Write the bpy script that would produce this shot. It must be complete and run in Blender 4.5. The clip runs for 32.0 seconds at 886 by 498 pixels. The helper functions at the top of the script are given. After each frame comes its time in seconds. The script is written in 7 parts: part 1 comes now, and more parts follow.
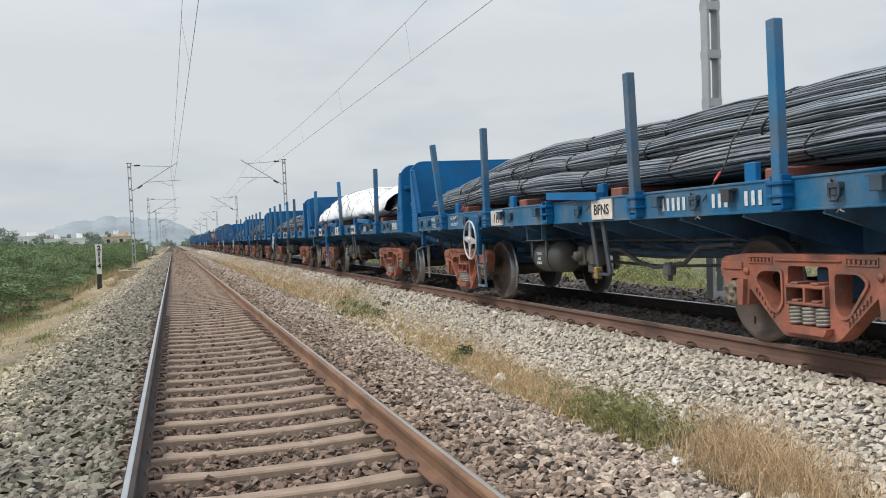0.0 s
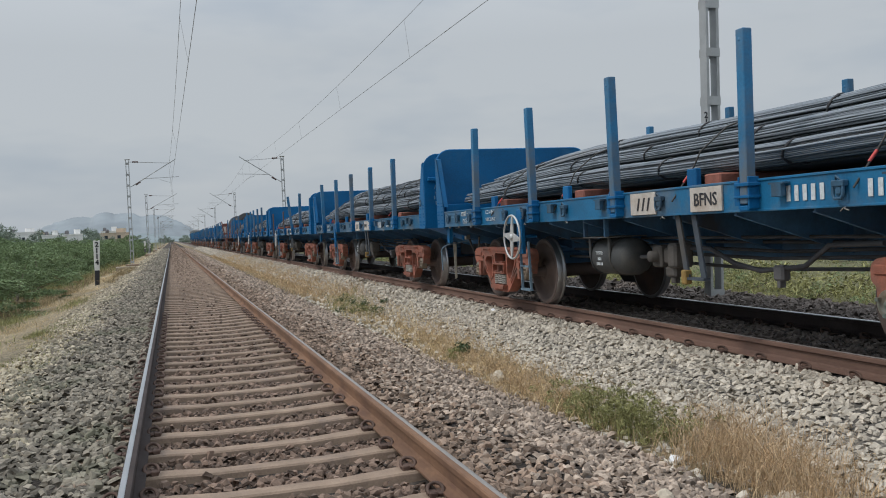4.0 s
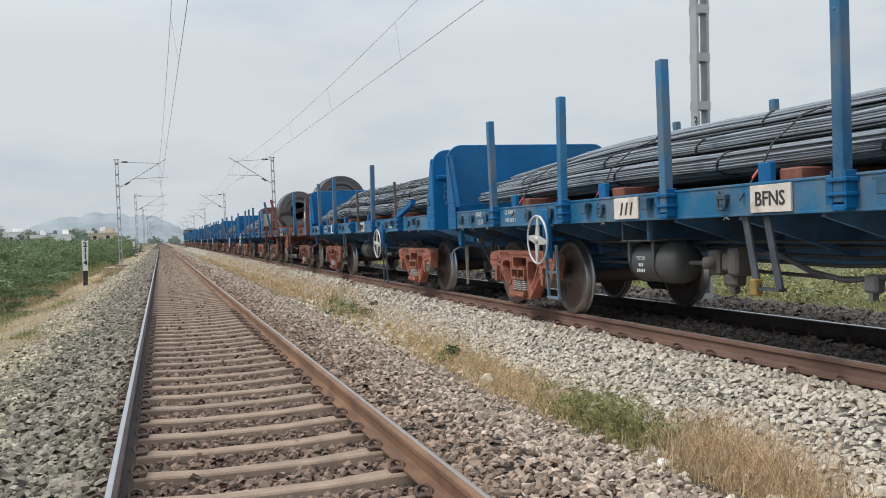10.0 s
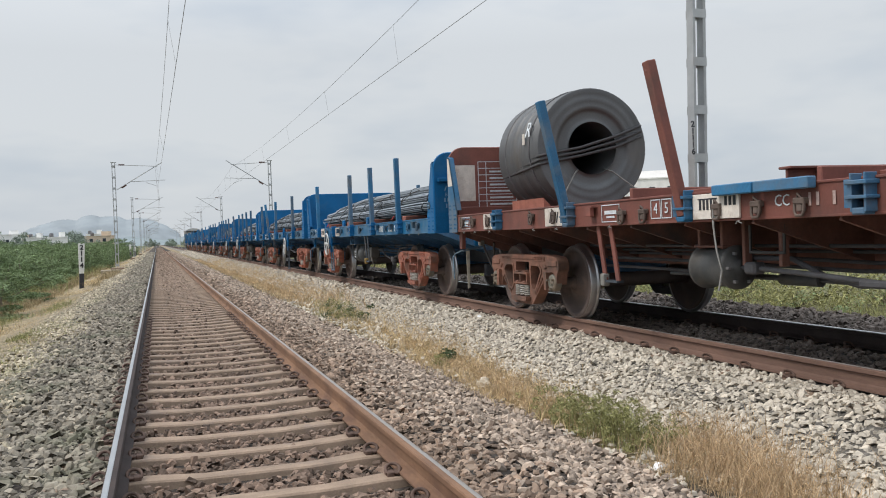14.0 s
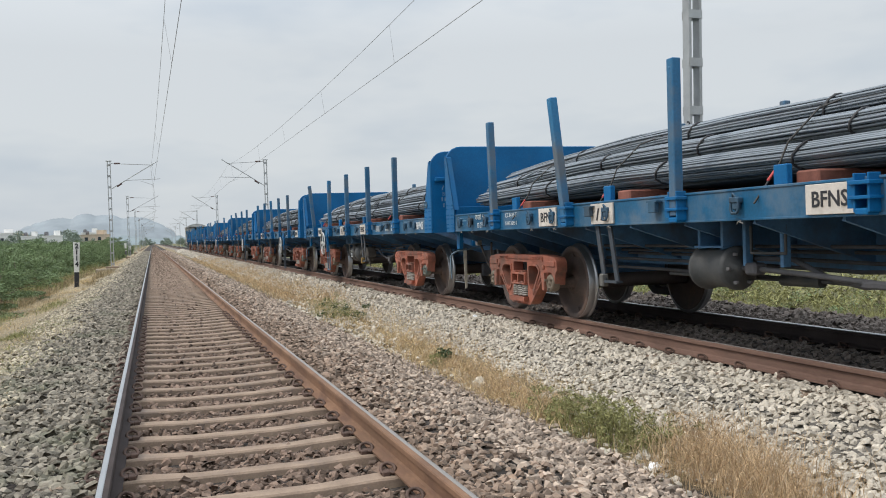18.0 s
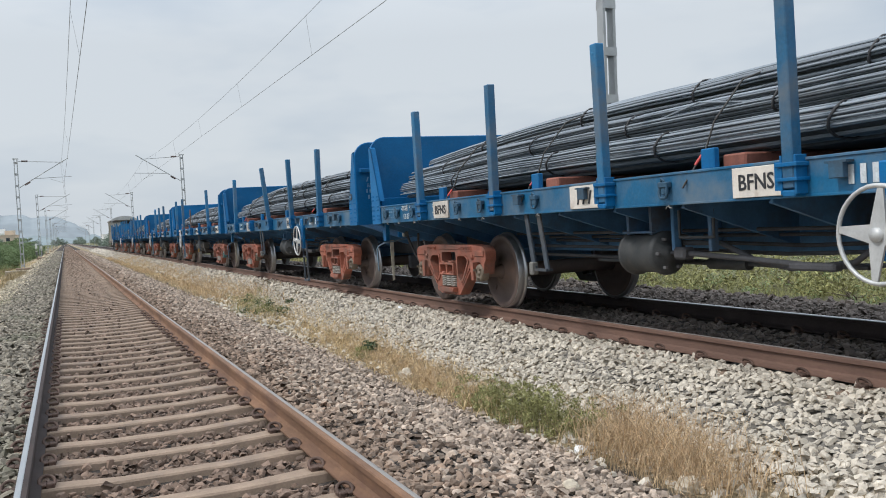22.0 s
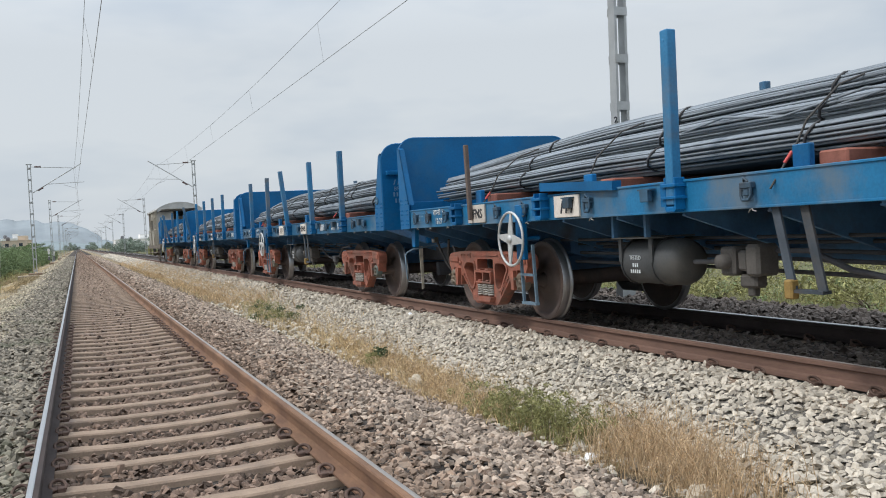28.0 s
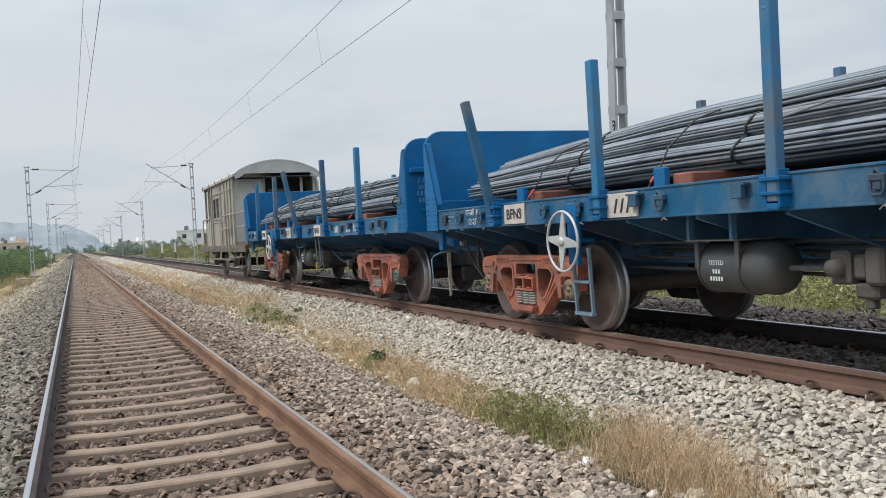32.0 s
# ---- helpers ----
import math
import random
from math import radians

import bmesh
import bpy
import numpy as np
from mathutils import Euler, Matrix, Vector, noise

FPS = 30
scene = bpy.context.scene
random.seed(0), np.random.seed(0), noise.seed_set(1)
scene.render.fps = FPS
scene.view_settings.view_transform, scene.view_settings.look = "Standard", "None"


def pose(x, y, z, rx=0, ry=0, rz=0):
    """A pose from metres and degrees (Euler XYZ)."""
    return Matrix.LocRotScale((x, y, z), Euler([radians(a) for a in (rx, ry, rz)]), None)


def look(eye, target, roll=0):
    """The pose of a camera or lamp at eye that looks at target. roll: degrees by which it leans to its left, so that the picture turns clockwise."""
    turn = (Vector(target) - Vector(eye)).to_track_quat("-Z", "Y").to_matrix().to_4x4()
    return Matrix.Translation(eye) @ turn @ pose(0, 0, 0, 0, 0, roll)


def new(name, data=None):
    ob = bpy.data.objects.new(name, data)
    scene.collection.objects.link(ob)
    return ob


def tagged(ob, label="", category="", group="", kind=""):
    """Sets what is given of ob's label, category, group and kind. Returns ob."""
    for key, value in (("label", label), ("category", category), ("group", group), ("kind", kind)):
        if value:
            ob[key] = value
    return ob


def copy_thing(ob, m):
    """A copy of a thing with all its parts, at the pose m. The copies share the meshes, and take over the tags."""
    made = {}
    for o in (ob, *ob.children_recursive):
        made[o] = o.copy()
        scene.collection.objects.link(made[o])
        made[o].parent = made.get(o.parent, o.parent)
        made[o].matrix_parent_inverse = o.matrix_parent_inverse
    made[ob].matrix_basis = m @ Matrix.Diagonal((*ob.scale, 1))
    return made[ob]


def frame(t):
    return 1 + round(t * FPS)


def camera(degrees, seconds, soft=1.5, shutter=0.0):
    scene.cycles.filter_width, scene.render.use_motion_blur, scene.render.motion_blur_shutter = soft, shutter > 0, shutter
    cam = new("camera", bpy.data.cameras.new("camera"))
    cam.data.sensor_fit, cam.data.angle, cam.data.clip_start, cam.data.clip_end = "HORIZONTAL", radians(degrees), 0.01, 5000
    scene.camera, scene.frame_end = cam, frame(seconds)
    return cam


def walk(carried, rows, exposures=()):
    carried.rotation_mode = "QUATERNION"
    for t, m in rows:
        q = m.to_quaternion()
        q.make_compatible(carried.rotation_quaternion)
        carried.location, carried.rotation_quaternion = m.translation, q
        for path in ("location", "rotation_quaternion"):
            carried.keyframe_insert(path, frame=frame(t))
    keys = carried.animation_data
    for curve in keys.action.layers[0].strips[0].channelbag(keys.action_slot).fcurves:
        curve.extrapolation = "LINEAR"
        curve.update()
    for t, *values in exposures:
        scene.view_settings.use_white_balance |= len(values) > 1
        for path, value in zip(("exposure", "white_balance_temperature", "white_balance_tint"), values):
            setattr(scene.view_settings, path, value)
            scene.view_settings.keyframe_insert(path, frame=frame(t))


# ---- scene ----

EYE = Vector((0.0, 0.0, 1.302))
# seconds, turn to the right of the track's line, tilt, lean (degrees)
PATH = [(0, 16.78, -1.14, 2.78), (0.5, 16.78, -1.12, 2.69), (1, 16.70, -1.08, 2.68), (1.5, 16.63, -1.04, 2.66),
        (2, 16.60, -1.02, 2.71), (2.5, 16.62, -1.02, 2.67), (3, 16.69, -1.13, 2.67), (3.5, 16.79, -1.23, 2.65),
        (5.5, 17.14, -1.44, 2.42), (6, 17.19, -1.41, 2.41), (6.5, 17.22, -1.38, 2.43), (7, 17.19, -1.34, 2.41),
        (7.5, 17.21, -1.32, 2.42), (8, 17.24, -1.29, 2.46), (8.5, 17.31, -1.26, 2.37), (9, 17.40, -1.23, 2.29),
        (9.5, 17.50, -1.19, 2.21), (10, 17.54, -1.18, 2.21), (10.5, 17.55, -1.16, 2.20), (11, 17.54, -1.12, 2.19),
        (11.5, 17.53, -1.08, 2.20), (12, 17.57, -1.07, 2.16), (12.5, 17.63, -1.03, 2.06), (13, 17.66, -1.01, 2.13),
        (13.5, 17.71, -0.98, 2.07), (14, 17.75, -0.96, 2.09), (14.5, 17.78, -0.92, 2.03), (16.5, 17.93, -0.82, 1.99),
        (17, 17.98, -0.83, 1.93), (17.5, 18.00, -0.88, 1.93), (18, 18.02, -0.99, 1.93), (18.5, 17.99, -1.00, 1.89),
        (19, 18.05, -0.74, 2.07), (19.5, 18.44, -0.64, 2.42), (20, 19.41, -0.67, 2.35), (20.5, 20.47, -0.71, 2.73),
        (21, 21.07, -0.75, 3.35), (21.5, 22.45, -1.28, 3.31), (22, 22.91, -1.77, 3.29), (22.5, 22.94, -1.78, 3.22),
        (23, 22.92, -1.75, 3.22), (23.5, 22.85, -1.73, 3.22), (24, 22.61, -1.68, 3.24), (24.5, 22.37, -1.64, 3.26),
        (25, 22.38, -1.56, 3.27), (25.5, 22.37, -1.49, 3.25), (27.5, 22.25, -1.33, 3.13), (28, 22.26, -1.32, 3.12),
        (28.5, 22.24, -1.28, 3.14), (29, 22.20, -1.22, 3.06), (29.5, 22.20, -1.22, 3.09), (30, 22.24, -1.20, 3.03),
        (30.5, 22.29, -1.17, 3.04), (31, 22.29, -1.16, 3.06), (31.5, 22.35, -1.12, 3.06), (32, 22.40, -1.11, 3.01)]


def aim(yaw, tilt, lean):
    a, b = radians(yaw), radians(tilt)
    way = Vector((math.sin(a) * math.cos(b), math.cos(a) * math.cos(b), math.sin(b)))
    return look(EYE, EYE + way, -lean)


cam = camera(52.8, 32.0, soft=1.0)
EXPOSED = [(0, 0.02, 6500, 11), (0.8, -0.02, 6450, 11), (1.0, -0.09, 6400, 11), (1.5, -0.37, 6350, 11), (2.2, -0.56, 6290, 11), (3.0, -0.60, 6270, 11), (3.6, -0.50, 6280, 11), (4.6, -0.2, 6400, 11),
           (5.5, 0.02, 6480, 11), (9, 0.02, 6430, 11), (14, 0.02, 6480, 12), (19, 0.02, 6430, 11), (21, 0.02, 6270, 11), (25, 0.02, 6300, 11), (32, 0.02, 6330, 11)]
walk(cam, [(t, aim(a, b, c)) for t, a, b, c in PATH], EXPOSED)

from mathutils.geometry import tessellate_polygon

# ---- sky and sun: a bright overcast day ----
world = bpy.data.worlds.new("overcast")
scene.world = world
world.use_nodes = True
wn, wl = world.node_tree.nodes, world.node_tree.links
wbg = wn["Background"]
SUN_EL, SUN_AZ = radians(50), radians(276)
sky = wn.new("ShaderNodeTexSky")
sky.sky_type = "NISHITA"
sky.sun_disc = False
sky.sun_elevation, sky.sun_rotation = SUN_EL, SUN_AZ
sky.dust_density = 3.0
w_str = wn.new("ShaderNodeMix")
w_str.data_type, w_str.blend_type = "RGBA", "MULTIPLY"
w_str.inputs[0].default_value = 1.0
w_str.inputs[7].default_value = (0.10, 0.10, 0.10, 1)
wl.new(sky.outputs[0], w_str.inputs[6])
w_co = wn.new("ShaderNodeTexCoord")
w_map = wn.new("ShaderNodeMapping")
w_map.inputs["Scale"].default_value = (1.0, 1.0, 3.2)
wl.new(w_co.outputs["Generated"], w_map.inputs[0])
w_no = wn.new("ShaderNodeTexNoise")
w_no.inputs["Scale"].default_value, w_no.inputs["Detail"].default_value = 1.6, 5.0
w_no.inputs["Roughness"].default_value = 0.57
wl.new(w_map.outputs[0], w_no.inputs["Vector"])
w_rp = wn.new("ShaderNodeValToRGB")
w_rp.color_ramp.elements[0].position, w_rp.color_ramp.elements[1].position = 0.40, 0.60
w_rp.color_ramp.elements[0].color = (0.505, 0.58, 0.652, 1)
w_rp.color_ramp.elements[1].color = (0.70, 0.742, 0.76, 1)
wl.new(w_no.outputs[0], w_rp.inputs[0])
w_mx = wn.new("ShaderNodeMix")
w_mx.data_type = "RGBA"
w_mx.inputs[0].default_value = 0.88
wl.new(w_str.outputs[2], w_mx.inputs[6])
wl.new(w_rp.outputs[0], w_mx.inputs[7])
# an overcast sky is brighter overhead than near the horizon
w_se = wn.new("ShaderNodeSeparateXYZ")
wl.new(w_co.outputs["Generated"], w_se.inputs[0])
w_up = wn.new("ShaderNodeMapRange")
w_up.inputs[1].default_value, w_up.inputs[2].default_value = 0.2, 1.0
w_up.inputs[3].default_value, w_up.inputs[4].default_value = 1.0, 2.5
wl.new(w_se.outputs[2], w_up.inputs[0])
w_cie = wn.new("ShaderNodeVectorMath")
w_cie.operation = "SCALE"
wl.new(w_mx.outputs[2], w_cie.inputs[0])
wl.new(w_up.outputs[0], w_cie.inputs["Scale"])
wl.new(w_cie.outputs[0], wbg.inputs[0])
wbg.inputs[1].default_value = 1.0

sun_data = bpy.data.lights.new("sun", "SUN")
sun_data.energy, sun_data.angle, sun_data.color = 1.7, radians(10), (1.0, 0.95, 0.87)
sun = new("sun", sun_data)
sun.matrix_basis = look((0, 0, 60), (0 - 60 * math.sin(SUN_AZ) / math.tan(SUN_EL), 0 - 60 * math.cos(SUN_AZ) / math.tan(SUN_EL), 0))


# ---- materials ----
def mat(name, col, rough=0.8, metal=0.0, var=0.25, scale=6.0, bump=0.2, fine=60.0, rnd=0.0, stain=None, stain_at=0.62,
        island=False, spec=0.5, stain_scale=1.3, stretch=(1, 1, 1)):
    """A surface with two sizes of mottling, fine relief, a stain colour in patches and a change from piece to piece."""
    m = bpy.data.materials.new(name)
    m.use_nodes = True
    n, l = m.node_tree.nodes, m.node_tree.links
    p = n["Principled BSDF"]
    p.inputs["Roughness"].default_value, p.inputs["Metallic"].default_value = rough, metal
    p.inputs["Specular IOR Level"].default_value = spec
    co = n.new("ShaderNodeTexCoord")
    mp = n.new("ShaderNodeMapping")
    mp.inputs["Scale"].default_value = stretch
    l.new(co.outputs["Object"], mp.inputs[0])
    big = n.new("ShaderNodeTexNoise")
    big.inputs["Scale"].default_value, big.inputs["Detail"].default_value = scale, 6
    small = n.new("ShaderNodeTexNoise")
    small.inputs["Scale"].default_value, small.inputs["Detail"].default_value = fine, 3
    for k in (big, small):
        l.new(mp.outputs[0], k.inputs["Vector"])
    add = n.new("ShaderNodeMath")
    add.operation = "MULTIPLY_ADD"
    add.inputs[1].default_value = 0.5
    l.new(small.outputs[0], add.inputs[0])
    l.new(big.outputs[0], add.inputs[2])
    rg = n.new("ShaderNodeMapRange")
    rg.inputs[1].default_value, rg.inputs[2].default_value = 0.45, 1.05
    rg.inputs[3].default_value, rg.inputs[4].default_value = 1 - var, 1 + var
    l.new(add.outputs[0], rg.inputs[0])
    value = rg.outputs[0]
    if rnd or island:
        src = n.new("ShaderNodeNewGeometry").outputs["Random Per Island"] if island else n.new("ShaderNodeObjectInfo").outputs["Random"]
        rr = n.new("ShaderNodeMapRange")
        rr.inputs[3].default_value, rr.inputs[4].default_value = 1 - rnd, 1 + rnd
        l.new(src, rr.inputs[0])
        mu = n.new("ShaderNodeMath")
        mu.operation = "MULTIPLY"
        l.new(value, mu.inputs[0]), l.new(rr.outputs[0], mu.inputs[1])
        value = mu.outputs[0]
    vm = n.new("ShaderNodeVectorMath")
    vm.operation = "SCALE"
    vm.inputs[0].default_value = col
    l.new(value, vm.inputs["Scale"])
    out = vm.outputs[0]
    if stain:
        sn = n.new("ShaderNodeTexNoise")
        sn.inputs["Scale"].default_value, sn.inputs["Detail"].default_value, sn.inputs["Roughness"].default_value = stain_scale, 8, 0.65
        oi = n.new("ShaderNodeObjectInfo")
        sh = n.new("ShaderNodeVectorMath")
        sh.operation = "MULTIPLY_ADD"
        sh.inputs[1].default_value = (37.0, 19.0, 11.0)
        l.new(oi.outputs["Random"], sh.inputs[0]), l.new(mp.outputs[0], sh.inputs[2])
        l.new(sh.outputs[0], sn.inputs["Vector"])
        sr = n.new("ShaderNodeMapRange")
        sr.inputs[1].default_value, sr.inputs[2].default_value = stain_at - 0.08, stain_at + 0.12
        l.new(sn.outputs[0], sr.inputs[0])
        mx = n.new("ShaderNodeMix")
        mx.data_type = "RGBA"
        mx.inputs[7].default_value = (*stain, 1)
        l.new(sr.outputs[0], mx.inputs[0]), l.new(out, mx.inputs[6])
        out = mx.outputs[2]
    l.new(out, p.inputs["Base Color"])
    if bump:
        bp = n.new("ShaderNodeBump")
        bp.inputs["Strength"].default_value, bp.inputs["Distance"].default_value = bump, 0.02
        l.new(add.outputs[0], bp.inputs["Height"])
        l.new(bp.outputs[0], p.inputs["Normal"])
    return m


BLUE = mat("blue_paint", (0.003, 0.122, 0.31), 0.5, 0, 0.28, 1.6, 0.05, 40, 0.16, (0.022, 0.125, 0.26), 0.60, spec=0.28, stain_scale=2.2)
BLUE_DULL = mat("grimy_blue_paint", (0.032, 0.092, 0.155), 0.6, 0, 0.3, 3.0, 0.1, 40, 0.15, (0.05, 0.045, 0.04), 0.55)
SILL = mat("dusty_blue_sill_paint", (0.012, 0.135, 0.28), 0.46, 0, 0.32, 2.0, 0.06, 40, 0.26, (0.115, 0.175, 0.235), 0.53, spec=0.4, stain_scale=1.6)
STANCH = mat("dusty_blue_stanchion_paint", (0.018, 0.135, 0.275), 0.55, 0, 0.3, 2.5, 0.06, 40, 0.3, (0.12, 0.15, 0.18), 0.52, stain_scale=1.2)
UNDER = mat("grimy_underframe", (0.082, 0.198, 0.355), 0.75, 0, 0.3, 4.0, 0.1, 40, 0.1, (0.085, 0.10, 0.125), 0.57)
RED = mat("oxide_red_paint", (0.20, 0.070, 0.052), 0.65, 0, 0.25, 3.0, 0.08, 40, 0.12, (0.10, 0.055, 0.045), 0.6)
BOGIE = mat("orange_red_bogie_paint", (0.345, 0.118, 0.075), 0.68, 0, 0.4, 5.0, 0.25, 60, 0.2, (0.19, 0.10, 0.075), 0.52, stain_scale=3.5)
BOGIE_OLD = mat("rusty_bogie_paint", (0.225, 0.105, 0.07), 0.78, 0, 0.35, 5.0, 0.2, 60, 0.15, (0.10, 0.06, 0.045), 0.52, stain_scale=2.5)
WHEEL = mat("dusty_wheel_steel", (0.10, 0.074, 0.065), 0.75, 0.1, 0.25, 4.0, 0.08, 50, 0.25, (0.16, 0.10, 0.075), 0.6, stain_scale=2.0)
TREAD = mat("bright_wheel_tread", (0.42, 0.42, 0.43), 0.36, 0.9, 0.1, 8, 0.03, 60)
# for solid fillers in the stacks; shade between the bars is put into it
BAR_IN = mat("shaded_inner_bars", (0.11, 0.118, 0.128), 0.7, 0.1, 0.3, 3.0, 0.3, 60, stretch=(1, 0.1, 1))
BLACK = mat("black_grime", (0.14, 0.137, 0.142), 0.8, 0, 0.3, 6, 0.1, 50)
SPRING = mat("spring_steel", (0.33, 0.31, 0.28), 0.55, 0.3, 0.3, 9, 0.08, 60)
CAST = mat("grey_cast_iron", (0.20, 0.195, 0.18), 0.65, 0.2, 0.3, 8, 0.1, 60, 0.2)
SILVER = mat("aluminium_paint", (0.55, 0.55, 0.54), 0.5, 0.3, 0.15, 8, 0.05, 60)
WHITE = mat("white_paint", (0.66, 0.605, 0.54), 0.7, 0, 0.18, 8, 0.05, 60, 0.18, (0.42, 0.33, 0.26), 0.62, stain_scale=4)
LETTER = mat("faded_white_lettering", (0.62, 0.66, 0.68), 0.7, 0, 0.25, 20, 0.03, 80)
LETTER_DIM = mat("worn_lettering", (0.15, 0.27, 0.39), 0.7, 0, 0.4, 30, 0.03, 80)
INK = mat("black_lettering", (0.03, 0.03, 0.035), 0.7, 0, 0.2, 20, 0.0, 80)
TIE = mat("dark_tie_wire", (0.06, 0.058, 0.06), 0.7, 0.1, 0.2, 9, 0.0, 40)
BAR = mat("reinforcing_steel", (0.215, 0.243, 0.272), 0.85, 0.0, 0.2, 3.0, 0.1, 30, 0.38, (0.24, 0.21, 0.19), 0.68, True, stretch=(1, 0.25, 1))
UNDER_RED = mat("grimy_red_underframe", (0.20, 0.098, 0.075), 0.8, 0, 0.3, 4.0, 0.1, 40, 0.1, (0.09, 0.075, 0.07), 0.58)
LETTER_RED = mat("faded_pink_lettering", (0.42, 0.31, 0.28), 0.7, 0, 0.3, 20, 0.03, 80)
STEP = mat("dusty_blue_grey_step", (0.14, 0.21, 0.27), 0.7, 0, 0.3, 8, 0.05, 50, 0.1)
COIL = mat("hot_rolled_coil_steel", (0.112, 0.115, 0.118), 0.55, 0.3, 0.2, 2.0, 0.04, 40, 0.1, (0.125, 0.115, 0.105), 0.62)
TIMBER = mat("red_brown_packing_timber", (0.26, 0.095, 0.065), 0.85, 0, 0.3, 6, 0.2, 40, 0.25)
TARP = mat("white_plastic_sheet", (0.90, 0.91, 0.92), 0.5, 0, 0.06, 3, 0.1, 20)
RUBBER = mat("dusty_rubber_hose", (0.095, 0.084, 0.077), 0.7, 0, 0.25, 12, 0.05, 60)
GREY_VAN = mat("weathered_grey_van_paint", (0.37, 0.345, 0.29), 0.75, 0, 0.25, 2, 0.08, 40, 0.08, (0.22, 0.19, 0.15), 0.56, stretch=(1, 1, 0.4))
# shade of the verandah's recess and soffit is put into this colour
VAN_DARK = mat("shaded_van_interior", (0.06, 0.058, 0.055), 0.8, 0, 0.2, 3, 0.05, 40)
RAIL_SIDE = mat("rusty_rail_side", (0.212, 0.116, 0.066), 0.85, 0, 0.3, 3.0, 0.15, 60, 0, (0.125, 0.064, 0.04), 0.55, stain_scale=4.0, stretch=(1, 0.3, 1))
RAIL_TRAIN = mat("red_brown_rail_side", (0.175, 0.102, 0.075), 0.85, 0, 0.3, 3.0, 0.15, 60, 0, (0.13, 0.078, 0.06), 0.56, stain_scale=3.0, stretch=(1, 0.3, 1))
# grime and the shade on the rail's side, both put into one dark colour
RAIL_DARK = mat("grimy_shaded_rail_side", (0.055, 0.043, 0.04), 0.85, 0, 0.3, 3.0, 0.1, 60, 0, (0.07, 0.048, 0.04), 0.6, spec=0.2)
RAIL_BRIGHT = mat("bright_polished_rail_head", (0.46, 0.47, 0.48), 0.36, 0.8, 0.1, 3.0, 0.02, 60)
RAIL_TOP = mat("dull_rail_head", (0.32, 0.29, 0.265), 0.45, 0.5, 0.1, 3.0, 0.02, 60)
CONCRETE = mat("dusty_concrete_sleeper", (0.268, 0.194, 0.14), 0.9, 0, 0.3, 5.0, 0.3, 70, 0.12, (0.20, 0.155, 0.13), 0.62, stain_scale=3)
CLIP = mat("rusty_rail_clip", (0.115, 0.072, 0.055), 0.8, 0.1, 0.3, 12, 0.1, 60, 0.2)
STONE1 = mat("brown_grey_ballast", (0.375, 0.297, 0.234), 0.95, 0, 0.3, 9, 0.4, 70, 0.52, None, 0.6, True)
STONE4 = mat("dusky_ballast", (0.182, 0.126, 0.094), 0.95, 0, 0.3, 9, 0.35, 70, 0.6, None, 0.6, True)
STONE6 = mat("mid_brown_ballast", (0.265, 0.192, 0.143), 0.95, 0, 0.3, 9, 0.35, 70, 0.6, None, 0.6, True)
STONE5 = mat("mossy_grey_ballast", (0.245, 0.213, 0.168), 0.95, 0, 0.3, 9, 0.35, 70, 0.55, (0.15, 0.16, 0.10), 0.6, True, stain_scale=0.7)
STONE7 = mat("sandy_ballast", (0.42, 0.36, 0.265), 0.95, 0, 0.3, 9, 0.35, 70, 0.45, (0.24, 0.23, 0.14), 0.6, True, stain_scale=0.8)
STONE2 = mat("pale_grey_ballast", (0.55, 0.493, 0.41), 0.95, 0, 0.22, 9, 0.35, 70, 0.26, None, 0.6, True)
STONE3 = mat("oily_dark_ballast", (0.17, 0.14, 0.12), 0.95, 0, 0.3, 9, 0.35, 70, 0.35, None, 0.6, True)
POST_W = mat("whitewashed_post", (0.72, 0.71, 0.67), 0.85, 0, 0.15, 8, 0.1, 60, 0, (0.4, 0.36, 0.3), 0.66)
GALV = mat("galvanised_steel", (0.42, 0.43, 0.43), 0.55, 0.35, 0.15, 4, 0.05, 50, 0.08, (0.33, 0.32, 0.3), 0.6)
WIRE = mat("overhead_wire", (0.27, 0.265, 0.26), 0.6, 0.4, 0.1, 5, 0.0, 40)
INSUL = mat("brown_insulator", (0.10, 0.05, 0.04), 0.3, 0, 0.1, 9, 0.0, 40)
HOUSE = mat("white_plaster", (0.84, 0.82, 0.79), 0.9, 0, 0.12, 1, 0.05, 20, 0.1)
HOUSE2 = mat("cream_plaster", (0.62, 0.50, 0.38), 0.9, 0, 0.12, 1, 0.05, 20, 0.1)
GLASS_DARK = mat("dark_window_pane", (0.05, 0.06, 0.07), 0.2, 0, 0.1, 1, 0.0, 20)
LEAF = mat("green_leaves", (0.182, 0.245, 0.118), 0.7, 0, 0.3, 2, 0.0, 30, 0.45, None, 0.6, True, 0.25)
LEAF_DARK = mat("dark_weed_leaves", (0.075, 0.105, 0.05), 0.7, 0, 0.3, 4, 0.0, 30, 0.4, None, 0.6, True, 0.25)
# paled and blued: distance haze is put into the leaf colour
LEAF_FAR = mat("hazed_green_leaves", (0.25, 0.295, 0.24), 0.8, 0, 0.3, 1, 0.0, 20, 0.4, None, 0.6, True, 0.2)
WEED = mat("weed_leaves", (0.27, 0.264, 0.112), 0.7, 0, 0.3, 4, 0.0, 30, 0.5, None, 0.6, True, 0.25)
STRAW = mat("dry_grass", (0.57, 0.43, 0.24), 0.85, 0, 0.2, 4, 0.0, 30, 0.4, None, 0.6, True, 0.2)
STRAW_BROWN = mat("brown_dry_grass", (0.53, 0.385, 0.235), 0.85, 0, 0.2, 4, 0.0, 30, 0.4, None, 0.6, True, 0.2)
